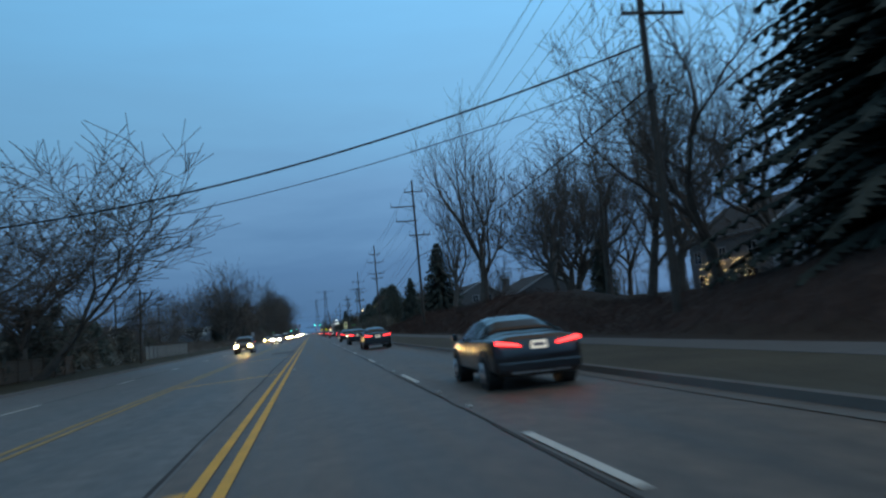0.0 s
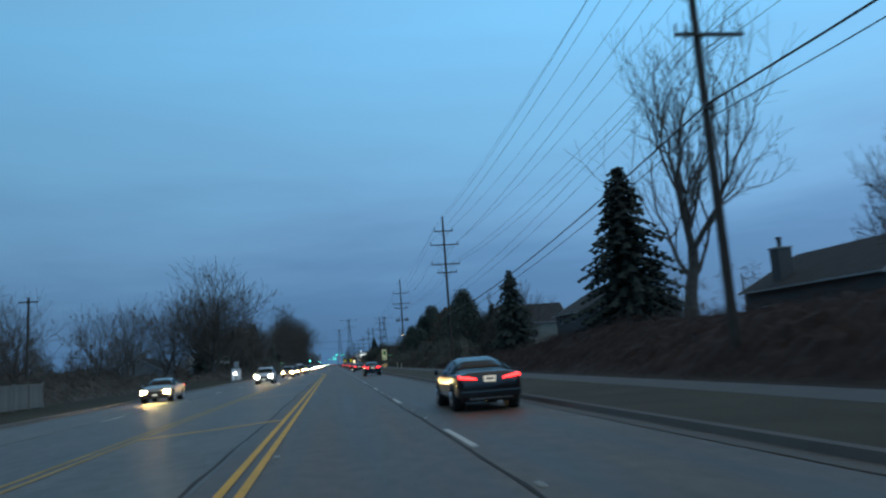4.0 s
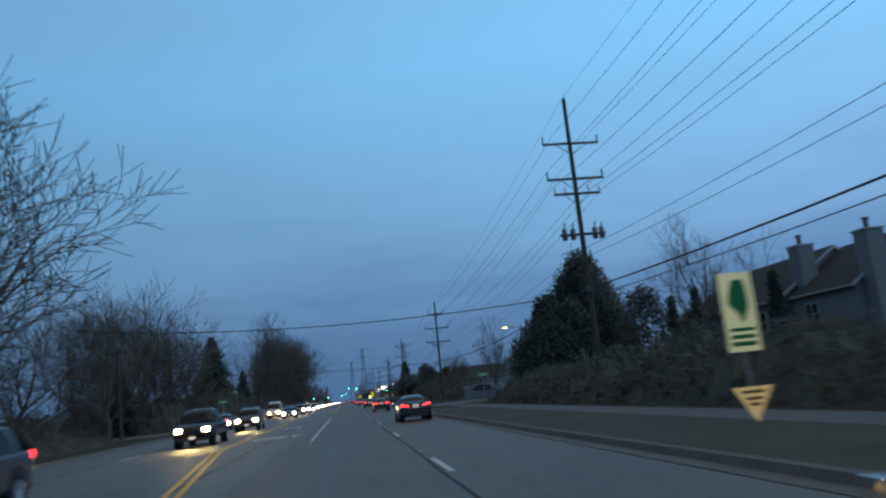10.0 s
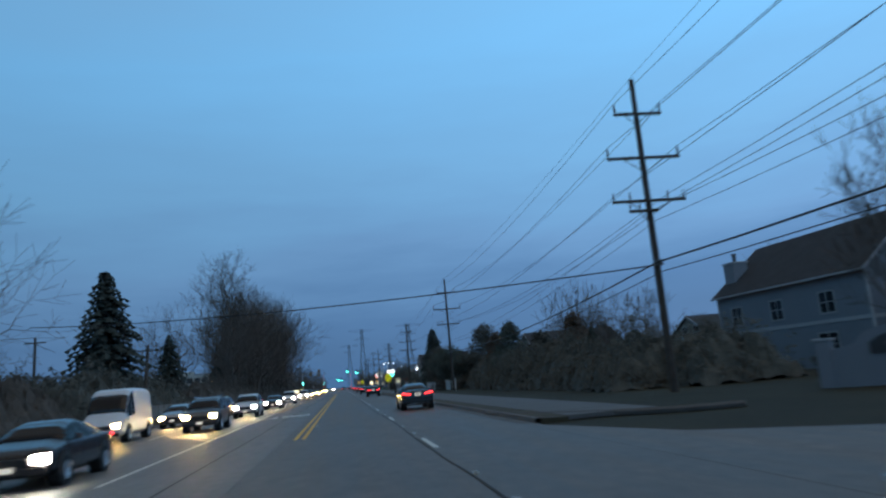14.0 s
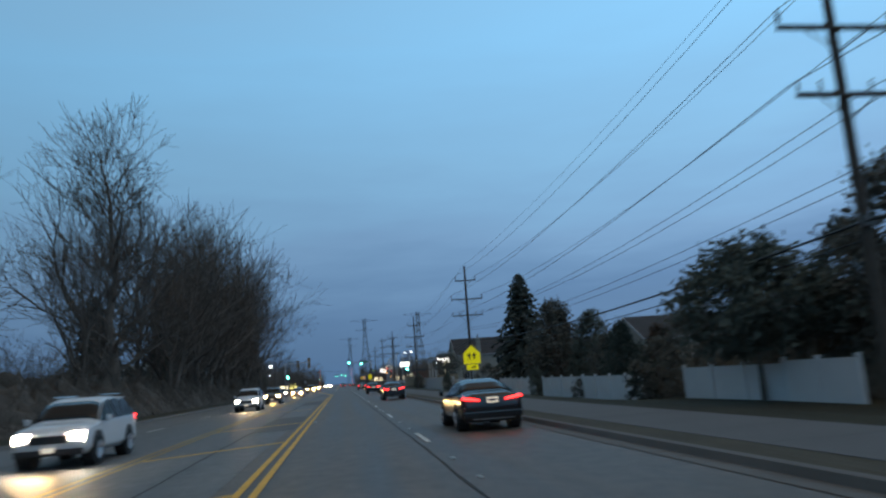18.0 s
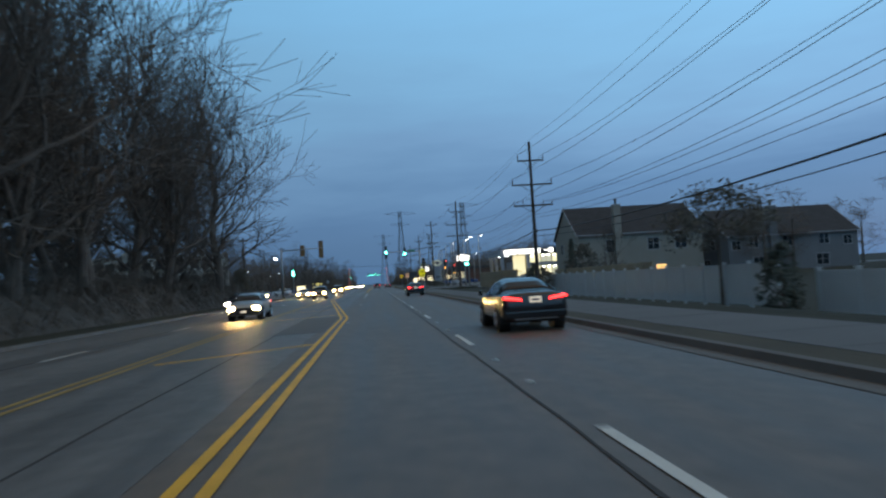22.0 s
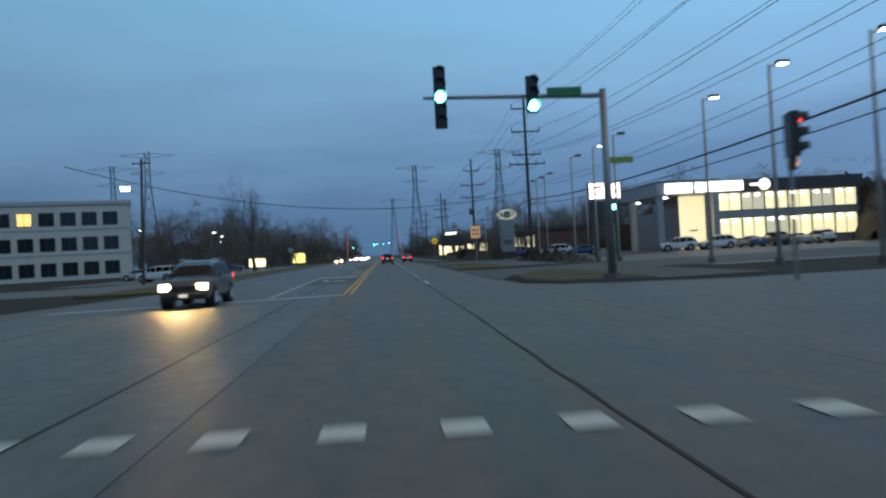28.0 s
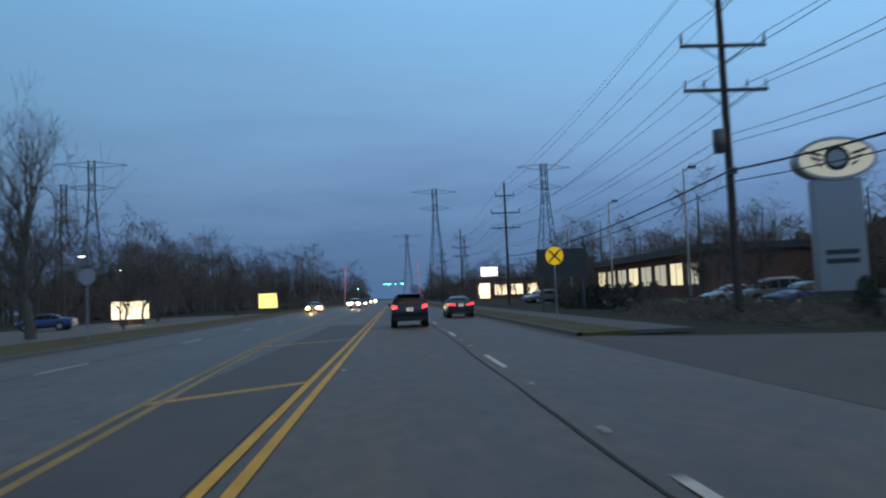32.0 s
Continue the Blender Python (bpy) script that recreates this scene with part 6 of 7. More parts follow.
for a in (-0.26, 0.06):
    for z0 in (2.72, 3.06):
        part("lettering_bar", bx(a, a + 0.2, -0.036, -0.031, z0, z0 + 0.16), mat("brown_sign_print", (0.3, 0.1, 0.05), rough=0.5, var=0.1), orr, "brown lettering bar")

ov = thing("oval_pylon_sign", 21.5, 676.9, 0, -12, "silver pylon with a lit oval emblem sign", "sign")
part("pylon", bx(-1.05, 1.05, -0.35, 0.35, 0.9, 6.0, 0.06), METALPANEL, ov)
part("plinth", bx(-1.35, 1.35, -0.5, 0.5, -0.2, 1.0, 0.04), DARKPANEL, ov)
oval = lambda rx, rz: [(rx * math.cos(radians(10 * k)), 6.9 + rz * math.sin(radians(10 * k))) for k in range(36)]
part("oval_rim", plate(oval(1.72, 0.98), -0.42, 0.42), METALPANEL, ov)
part("oval_face", plate(oval(1.58, 0.84), -0.45, -0.425), lamp_mat("lit_olive_sign_face", (0.72, 0.72, 0.55), 0.32), ov, "softly lit face")
part("emblem_ring", plate([(0.55 * math.cos(radians(15 * k)), 6.9 + 0.55 * math.sin(radians(15 * k))) for k in range(24)], -0.475, -0.455), SIGNBLK, ov, "dark round emblem")
part("emblem_core", plate([(0.38 * math.cos(radians(15 * k)), 6.9 + 0.38 * math.sin(radians(15 * k))) for k in range(24)], -0.485, -0.478), METALPANEL, ov, "silver emblem core")
for s in (-1, 1):
    for k in range(3):
        part("emblem_wing", plate([(s * 0.62, 7.12 - 0.24 * k), (s * (1.38 - 0.22 * k), 7.34 - 0.28 * k), (s * (1.22 - 0.22 * k), 7.16 - 0.28 * k), (s * 0.62, 7.0 - 0.24 * k)], -0.475, -0.455), SIGNBLK, ov, "dark emblem stripe")
for z0 in (2.6, 2.2):
    part("lettering_bar", bx(-0.7, 0.7, -0.37, -0.355, z0, z0 + 0.22), DARKPANEL, ov, "dark lettering bar")

# shop row beyond the lot
sh = thing("shop_row", 36.0, 752.0, 0, 0, "low brown shop row with lit windows", "shop building")
part("wall", bx(0, 14, -28, 18, -0.2, 5.2), BRICKRED, sh)
part("roof", bx(-1.0, 14.5, -28.5, 18.5, 5.2, 6.0), DARKPANEL, sh)
for i in range(8):
    g = part("shop_window", bx(-0.08, -0.01, -26 + 5.4 * i, -22.4 + 5.4 * i, 1.6, 4.2), WINLIT if i % 3 == 1 else SHOWDIM, sh, "lit shop window")
    part("window_frame", bx(-0.1, -0.085, -24.3 + 5.4 * i, -24.1 + 5.4 * i, 1.6, 4.2), DARKPANEL, g)
s2 = thing("shop_building", 42.0, 868.0, 0, 0, "low lit shop with a glowing sign box", "shop building")
part("wall", bx(-16, 6, 0, 20, -0.2, 6.2), BRICKRED, s2)
part("sign_box", bx(-14, -9, -0.3, 0, 7.0, 9.6), SIGNBOX, s2, "glowing white and pink sign")
for i in range(4):
    part("shop_window", bx(-15 + 5 * i, -11.5 + 5 * i, -0.06, 0, 1.2, 4.2), SIGNBOXW, s2, "lit shop window")
bb = thing("notice_board", 14.6, 702.0, 0, 6, "dark notice board on two posts", "sign")
part("panel", bx(-2.0, 2.0, -0.08, 0.08, 2.6, 4.8), DARKPANEL, bb)
for a in (-1.7, 1.7):
    part("post", bx(a - 0.08, a + 0.08, -0.08, 0.08, -0.2, 2.6), DARKSTEEL, bb)


# lit monument signs across the road
def monument(x, y, w, h, face, label):
    m = thing("monument_sign", x, y, 0, 0, label, "sign")
    part("base", bx(-0.4, 0.4, -w / 2 - 0.2, w / 2 + 0.2, -0.2, 0.5), BRICKRED, m)
    part("box", bx(-w / 2, w / 2, -0.2, 0.2, 0.5, h, 0.03), DARKPANEL, m)
    part("face", bx(-w / 2 + 0.06, w / 2 - 0.06, -0.22, -0.205, 0.56, h - 0.06), face, m, "glowing sign face")
    return m


SIGNY = lamp_mat("lit_yellow_sign_face", (0.95, 0.85, 0.25), 1.3)
monument(-25.4, 722.4, 3.8, 2.4, SIGNBOXW, "glowing cream monument sign on a brick base")
monument(-26.7, 812.3, 4.2, 3.8, SIGNY, "glowing yellow monument sign on a brick base")
monument(22.0, 812.0, 2.4, 4.0, SIGNBOXW, "glowing cream roadside sign")

# ---- lattice towers in the distance ----
def lattice(x, y, h, w):
    t = thing("transmission_tower", x, y, 0, 12, "tall steel lattice transmission tower", "transmission tower", "transmission towers")
    bm = bmesh.new()
    nz = 9
    half = lambda z: w * (0.5 - 0.38 * min(1, z / (h * 0.75)))
    for sx in (-1, 1):
        for sy in (-1, 1):
            for k in range(nz):
                z0, z1 = h * k / nz, h * (k + 1) / nz
                tube(bm, (sx * half(z0), sy * half(z0), z0), (sx * half(z1), sy * half(z1), z1), 0.16, 0.16, 4)
    part("leg_frame", bm, DARKSTEEL, t)
    bm = bmesh.new()
    for k in range(nz):
        z0, z1 = h * k / nz, h * (k + 1) / nz
        for s in (-1, 1):
            tube(bm, (-half(z0), s * half(z0), z0), (half(z1), s * half(z1), z1), 0.08, 0.08, 3)
            tube(bm, (half(z0), s * half(z0), z0), (-half(z1), s * half(z1), z1), 0.08, 0.08, 3)
            tube(bm, (s * half(z0), -half(z0), z0), (s * half(z1), half(z1), z1), 0.08, 0.08, 3)
            tube(bm, (s * half(z0), half(z0), z0), (s * half(z1), -half(z1), z1), 0.08, 0.08, 3)
    part("bracing", bm, DARKSTEEL, t)
    for f, r in ((0.97, 0.22), (0.82, 0.14)):
        bm = bmesh.new()
        for s in (-1, 1):
            tube(bm, (0, 0, h * f + 1.2), (s * h * r, 0, h * f), 0.14, 0.1, 4)
            tube(bm, (0, 0, h * f - 1.2), (s * h * r, 0, h * f), 0.14, 0.1, 4)
        part("crossarm", bm, DARKSTEEL, t)


for x, y, h, w in ((-108, 922, 57, 9), (-150, 996, 61, 9), (24, 1023, 57, 9), (62, 930, 52, 9), (14, 1290, 57, 9), (75, 1400, 60, 9)):
    lattice(x, y, h, w)
# ---- vehicles ----
PAINT = {
    "black": mat("black_car_paint", (0.012, 0.012, 0.014), rough=0.25, var=0.1, bump=0, coat=0.45),
    "silver": mat("silver_car_paint", (0.38, 0.4, 0.42), rough=0.3, metal=0.5, var=0.06, bump=0, coat=0.45),
    "white": mat("white_car_paint", (0.7, 0.71, 0.72), rough=0.3, var=0.05, bump=0, coat=0.45),
    "grey": mat("grey_car_paint", (0.12, 0.125, 0.13), rough=0.3, metal=0.4, var=0.08, bump=0, coat=0.45),
    "blue": mat("blue_car_paint", (0.03, 0.07, 0.2), rough=0.3, metal=0.3, var=0.08, bump=0, coat=0.45),
    "red": mat("red_car_paint", (0.25, 0.02, 0.02), rough=0.3, var=0.08, bump=0, coat=0.45),
}
# stations from the tail to the nose: y, bottom, shoulder, top, half width, half width of the top
SHAPES = {
    "sedan": ((-2.32, .42, .74, .80, .74, .62), (-2.24, .26, .96, 1.03, .87, .72), (-1.75, .24, 1.0, 1.08, .91, .74), (-1.3, .24, 1.0, 1.12, .92, .72), (-.62, .24, .99, 1.41, .92, .56), (-.05, .24, .97, 1.46, .92, .58), (.5, .24, .96, 1.40, .92, .58), (1.2, .24, .95, 1.04, .92, .74), (1.9, .26, .84, .90, .89, .74), (2.2, .3, .7, .76, .84, .68), (2.32, .42, .58, .62, .72, .56)),
    "suv": ((-2.28, .5, .95, 1.05, .82, .7), (-2.2, .34, 1.1, 1.25, .9, .74), (-2.12, .32, 1.12, 1.34, .92, .72), (-1.75, .3, 1.12, 1.68, .93, .66), (-.9, .3, 1.1, 1.74, .93, .67), (-.1, .3, 1.08, 1.74, .93, .67), (.45, .3, 1.07, 1.66, .93, .66), (1.15, .3, 1.06, 1.15, .93, .78), (1.9, .32, .98, 1.06, .91, .78), (2.18, .36, .84, .92, .87, .72), (2.3, .5, .7, .75, .76, .6)),
    "van": ((-2.75, .5, 1.1, 1.2, .9, .8), (-2.68, .35, 1.2, 2.3, .97, .84), (-2.0, .32, 1.2, 2.5, .99, .84), (-.5, .32, 1.2, 2.52, .99, .84), (.7, .32, 1.2, 2.5, .99, .84), (1.2, .32, 1.18, 2.3, .99, .82), (1.95, .32, 1.15, 1.35, .98, .84), (2.5, .34, 1.0, 1.08, .95, .8), (2.72, .38, .85, .92, .9, .76), (2.8, .5, .7, .75, .8, .66)),
    "pickup": ((-2.75, .55, 1.0, 1.06, .88, .84), (-2.68, .42, 1.1, 1.16, .95, .9), (-1.9, .4, 1.1, 1.16, .97, .9), (-.75, .4, 1.1, 1.18, .97, .86), (-.5, .4, 1.1, 1.8, .97, .68), (.2, .4, 1.1, 1.86, .97, .7), (.75, .4, 1.1, 1.78, .97, .7), (1.3, .4, 1.1, 1.2, .97, .84), (2.2, .42, 1.04, 1.12, .96, .84), (2.6, .45, .9, .96, .93, .78), (2.72, .55, .75, .8, .85, .66)),
}
GLASS_SPAN = {"sedan": (3, 7), "suv": (2, 7), "van": (4, 6), "pickup": (3, 7)}


def car(kind, colour, head=HEAD_WARM, lit="head", label=""):
    """A vehicle at the origin, nose to +y."""
    c = thing(kind, 0, 0, 0, 0, label, {"sedan": "car", "suv": "car", "van": "van", "pickup": "pickup truck"}[kind])
    sec = SHAPES[kind]
    paint = PAINT[colour]
    def ring_of(y, zb, zs, zt, w, wt):
        half = [(w * .86, zb), (w, zb + .16), (w * 1.0, (zb + zs) / 2 + .05), (w * .97, zs), (wt + (.015 if zt > zs + .2 else .05), zt - .07), (wt * .72, zt)]
        return [Vector((x, y, z)) for x, z in half] + [Vector((-x, y, z)) for x, z in half[::-1]]

    rings = [ring_of(*q) for q in sec]
    # stations in between, on a smooth curve through the given ones
    fine = []
    for k in range(len(sec) - 1):
        p0, p1, p2, p3 = (sec[max(0, min(len(sec) - 1, k + d))] for d in (-1, 0, 1, 2))
        for u in (0.0, 0.34, 0.67):
            row = []
            for c0, c1, c2, c3 in zip(p0, p1, p2, p3):
                m1, m2 = (c2 - c0) * .35, (c3 - c1) * .35
                row.append((2 * u ** 3 - 3 * u * u + 1) * c1 + (u ** 3 - 2 * u * u + u) * m1 + (3 * u * u - 2 * u ** 3) * c2 + (u ** 3 - u * u) * m2)
            row[0] = p1[0] + (p2[0] - p1[0]) * u
            fine.append(row)
    fine.append(sec[-1])
    bm = bmesh.new()
    mesh_rings, skins = [], []
    for q in fine:
        pts = ring_of(*q)
        soft = []
        for i, p in enumerate(pts):
            a_, b_ = pts[i - 1], pts[(i + 1) % len(pts)]
            soft += [p.lerp(a_, .16), p.lerp(p.lerp(a_, .08).lerp(p.lerp(b_, .08), .5), .8), p.lerp(b_, .16)]
        skins.append(soft)
        mesh_rings.append([bm.verts.new(p) for p in soft])
    m = len(mesh_rings[0])
    for a, b in zip(mesh_rings, mesh_rings[1:]):
        for i in range(m):
            j = (i + 1) % m
            bm.faces.new((a[i], a[j], b[j], b[i]))
    bm.faces.new(mesh_rings[0][::-1])
    bm.faces.new(mesh_rings[-1])
    bmesh.ops.recalc_face_normals(bm, faces=bm.faces[:])
    quads, bent = [], []
    lo, hi = GLASS_SPAN[kind]
    for k in range(lo, hi):
        a, b = [v.copy() for v in rings[k]], [v.copy() for v in rings[k + 1]]
        tall = min(sec[k][3] - sec[k][2], sec[k + 1][3] - sec[k + 1][2]) > .2
        quads.append(("side_window", (a[3], a[4], b[4], b[3])))
        quads.append(("side_window", (a[8], a[7], b[7], b[8])))
        if not tall or (kind == "suv" and k == lo):
            bent.append(("windscreen" if k > lo + 1 else "rear_window", k))
    if kind == "van":
        bent.append(("windscreen", 5))
    part("body", bm, paint, c, smooth=True)
    # the bent panes lie on the body's own curve, a little proud of it
    for name, k in bent:
        rows = [skins[3 * k + j] for j in range(4)]
        edge = [[p.lerp(q, 0.3) for p, q in zip(rows[0], rows[1])], rows[1], rows[2], [p.lerp(q, 0.2) for p, q in zip(rows[3], rows[2])]]
        bm = bmesh.new()
        grid = [[bm.verts.new(p) for p in row[13:23]] for row in edge]
        for r0, r1 in zip(grid, grid[1:]):
            for i in range(9):
                bm.faces.new((r0[i], r0[i + 1], r1[i + 1], r1[i]))
        bm.normal_update()
        if sum(f.normal.z for f in bm.faces) < 0:
            bmesh.ops.reverse_faces(bm, faces=bm.faces[:])
            bm.normal_update()
        for v, n_ in [(v, v.normal.copy()) for v in bm.verts]:
            v.co += n_ * 0.014
        bmesh.ops.solidify(bm, geom=bm.faces[:], thickness=0.006)
        part(name, bm, CARGLASS, c, smooth=True)
    for name, q in quads:
        mid = sum(q, Vector()) / 4
        n = (q[1] - q[0]).cross(q[2] - q[0])
        n = n.normalized() if n.length else Vector((0, 0, 1))
        if n.dot(mid - Vector((0, mid.y * .6, .8))) < 0:
            n = -n
        bm = bmesh.new()
        vs = [bm.verts.new(mid + (p - mid) * .9 + n * .035) for p in q]
        bm.faces.new(vs)
        bmesh.ops.solidify(bm, geom=bm.faces[:], thickness=.02)
        part(name, bm, CARGLASS, c)
    r = .34 if kind == "sedan" else .38
    wy = (1.42, -1.38) if kind in ("sedan", "suv") else (1.75, -1.75)
    hw = max(s[4] for s in sec)
    for sx in (-1, 1):
        for y in wy:
            part("wheel_arch", tb((sx * (hw - .3), y, r + .04), (sx * (hw + .006), y, r + .04), r + .08, r + .08, 18), BLACKPLASTIC, c)
            bm = bmesh.new()
            for x0, x1, r0, r1 in ((hw - .2, hw - .17, r - .03, r), (hw - .17, hw, r, r), (hw, hw + .03, r, r - .04)):
                tube(bm, (sx * x0, y, r), (sx * x1, y, r), r0, r1, 18)
            t = part("wheel", bm, RUBBER, c, smooth=False)
            bm = bmesh.new()
            tube(bm, (sx * (hw + .02), y, r), (sx * (hw + .036), y, r), r * .66, r * .6, 14)
            for s in range(5):
                a = s * 1.2566
                tube(bm, (sx * (hw + .045), y, r), (sx * (hw + .04), y + math.cos(a) * r * .6, r + math.sin(a) * r * .6), .04, .03, 5)
            part("rim", bm, ALLOY, t)
        part("mirror", bx(sx * hw - .06 + sx * .1, sx * hw + .06 + sx * .1, sec[7][0] - .35, sec[7][0] - .2, sec[7][2] + .02, sec[7][2] + .18, .02), paint, c)
    yf, yr = sec[-1][0], sec[0][0]
    zl = (sec[-2][2] + sec[-1][2]) / 2
    for sx in (-1, 1):
        part("headlight", bx(sx * .66 - .17, sx * .66 + .17, yf - .2, yf + .0, zl - .1, zl + .12, .04), head if lit == "head" else CHROME, c, "lit headlight" if lit == "head" else "")
    part("grille", bx(-.45, .45, yf - .05, yf + .015, zl - .14, zl + .06, .02), BLACKPLASTIC, c)
    part("front_bumper", bx(-.8, .8, yf - .1, yf + .03, .34, .5, .03), BLACKPLASTIC, c)
    part("front_plate", bx(-.15, .15, yf + .031, yf + .045, .42, .54), PLATE if lit == "head" else SIGNWHT, c)
    zt = sec[1][2] - (.1 if kind == "sedan" else .04)
    for sx in (-1, 1):
        if kind == "sedan":
            q = [(sx * .36, zt - .02), (sx * .86, zt + .04), (sx * .84, zt + .12), (sx * .4, zt + .04)]
        else:
            q = [(sx * .62, zt - .1), (sx * .88, zt - .06), (sx * .88, zt + .1), (sx * .66, zt + .06)]
        part("tail_light", plate(q, yr - .02, yr + .08), TAIL_RED, c, "lit red tail light")
        # on sport utility cars these reflectors glow by added tail lamp emission
        part("bumper_reflector", bx(sx * .68 - .12, sx * .68 + .12, yr - .02, yr + .05, .48, .54), TAIL_RED if kind == "suv" else BLACKPLASTIC, c)
    pz = .86 if kind == "sedan" else .92
    pl = part("rear_plate", bx(-.16, .16, yr - .03, yr - .012, pz - .08, pz + .08), PLATE, c, "glowing licence plate")
    part("plate_bar", bx(-.11, .11, yr - .036, yr - .031, pz - .03, pz + .03), PLATEINK, pl)
    part("rear_bumper", bx(-.84, .84, yr - .04, yr + .1, .36, .56, .04), BLACKPLASTIC if kind != "sedan" else paint, c)
    part("bumper_trim", bx(-.6, .6, yr - .05, yr - .035, .33, .36), CHROME, c)
    if kind == "suv":
        for sx in (-1, 1):
            part("roof_rail", tb((sx * .6, -1.5, 1.78), (sx * .6, .3, 1.77), .02, .02, 6), CHROME, c)
        part("spoiler", bx(-.6, .6, -1.98, -1.7, 1.66, 1.7), paint, c)
    return c


def park(src, x, y, rz, label="", group="", z=0.0):
    t = copy_thing(src, pose(x, y, z, 0, 0, rz))
    if label:
        t["label"] = label
    if group:
        t["group"] = group
    return t


GRP = "oncoming traffic"
models = {
    "a": car("sedan", "silver", HEAD_WARM, label="silver sedan with lit headlights in the oncoming lanes"),
    "b": car("suv", "grey", HEAD_WARM, label="dark grey sport utility car with lit headlights"),
    "c": car("suv", "white", HEAD_COOL, label="white sport utility car with lit headlights"),
    "d": car("van", "white", HEAD_WARM, label="white high-roof van with lit headlights"),
    "e": car("pickup", "black", HEAD_WARM, label="black pickup truck with lit headlights"),
    "f": car("sedan", "black", HEAD_COOL, label="black sedan with lit headlights in the oncoming lanes"),
}
INNER, OUTER = -5.7, -9.4
ONCOMING = (("b", INNER, 79), ("a", OUTER, 122), ("c", INNER, 153), ("a", OUTER, 188), ("b", INNER, 193), ("b", INNER, 211), ("e", INNER, 237), ("b", INNER, 257), ("f", OUTER, 268), ("a", OUTER, 284), ("f", INNER, 300), ("d", OUTER, 319), ("b", INNER, 322), ("a", OUTER, 333), ("b", OUTER, 350), ("c", INNER, 340), ("f", INNER, 362), ("c", INNER, 385), ("b", OUTER, 372), ("c", INNER, 424), ("b", INNER, 445), ("a", INNER, 487.5), ("f", OUTER, 506), ("b", INNER, 543), ("a", OUTER, 560), ("b", INNER, 590), ("c", INNER, 780), ("a", OUTER, 746), ("f", INNER, 810), ("b", INNER, 850), ("c", INNER, 900), ("f", OUTER, 830))
beam = bpy.data.lights.new("headlight_beam", "SPOT")
beam.energy, beam.color, beam.spot_size, beam.spot_blend, beam.shadow_soft_size = 450.0, (1.0, 0.64, 0.26), radians(75), 1.0, 0.25
for k, x, y in ONCOMING:
    c = park(models[k], x + 0.2 * noise.noise((y, 0, 0)), y, 180, group=GRP)
    # the low beam thrown on the road ahead of the car
    b = new("headlight_beam", beam)
    b.parent = c
    b.matrix_basis = look((0, 2.75, 0.7), (0, 26, -0.6))
park(models["a"], -20.5, 583.0, -90, "silver sedan waiting on the cross street", GRP)
for m in models.values():
    drop(m)

lead = car("suv", "black", lit="", label="black sport utility car ahead with lit tail lights")
lead.matrix_basis = pose(2.2, 684.5, 0)
LEADS = car("sedan", "black", lit="", label="black sedan with lit tail lights driving in traffic")
LEADS.matrix_basis = pose(5.9, 697.0, 0)
LEADS["group"] = "sedans driving ahead"
for x, y in ((5.45, 15.4), (5.5, 51.3), (5.5, 72.0), (5.55, 94.3), (5.6, 155.7), (5.6, 198.0), (5.65, 240.7), (5.7, 282.2), (5.7, 324.5), (5.75, 386.0), (5.8, 426.8), (5.8, 466.5), (5.85, 526.0)):
    park(LEADS, x, y, 0)
lot = {"silver": car("sedan", "silver", lit="", label="silver car parked in the lot"), "white": car("suv", "white", lit="", label="white sport utility car parked in the lot"), "blue": car("sedan", "blue", lit="", label="blue car parked in the lot"), "dark": car("suv", "grey", lit="", label="grey car parked in the lot")}
for o in lot.values():
    for p in o.children_recursive:
        if p.name.startswith(("tail_light", "bumper_reflector", "rear_plate")):
            p.data.materials[0] = mat("unlit_red_lens", (0.12, 0.01, 0.01), rough=0.3, var=0.05) if not p.name.startswith("rear") else SIGNWHT
            p["label"] = ""
names = list(lot)
for i, (x, y, r) in enumerate(((43.2, 650, 90), (38.6, 651, 80), (48.0, 650.5, 0), (51.0, 650.5, 0), (54.0, 650.5, 0), (57.0, 650.5, 0), (24, 684, 100), (25, 690, 95), (25.5, 696, 92), (27, 668, 60), (30, 664, 80), (-23.5, 645, 80), (-31, 662, 90), (-28, 690, 100), (-29, 712, 95), (22, 745, 100), (22.5, 750, 100), (23, 755, 100))):
    k = "white" if (x, y) in ((-23.5, 645), (43.2, 650)) else names[i % 4]
    park(lot[k], x, y, r, group="parked cars")
for o in lot.values():
    drop(o)

# ---- trees and shrubs ----
big = [bare_tree(11, 18, 4, width=15, label="tall bare deciduous tree with fine twigs"), bare_tree(12, 18, 4, crook=0.34, width=17, label="bare tree with crooked spreading limbs"), bare_tree(13, 18, 4, up=0.26, width=13, label="bare upright tree with dense twigs"), bare_tree(17, 18, 4, forks=3, crook=0.22, width=17, label="bare tree with several stems from the ground")]
thin = bare_tree(14, 25, 4, up=0.24, crook=0.28, width=14, radius=0.5, label="tall slender bare tree with a narrow crown")
wide = [bare_tree(15, 19, 5, up=0.14, crook=0.2, width=17.5, forks=4, clear=0.2, radius=0.46, twig=0.02, label="broad bare tree with fanned limbs"), bare_tree(16, 12, 4, crook=0.22, width=17, forks=2, radius=0.3, twig=0.017, label="low bare tree with a wide spreading crown")]
small = [bare_tree(21, 8, 3, forks=2, width=6, label="small bare tree with thin twigs"), bare_tree(22, 8, 3, crook=0.3, width=5.5, label="small bare crooked tree")]
leader = [leader_tree(61, 24, 17.5, 36, 0.14, 0.019), leader_tree(62, 18, 17, 26, 0.12, 0.017, label="bare rounded tree with a full low crown")]
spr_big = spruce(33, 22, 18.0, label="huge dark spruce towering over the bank")
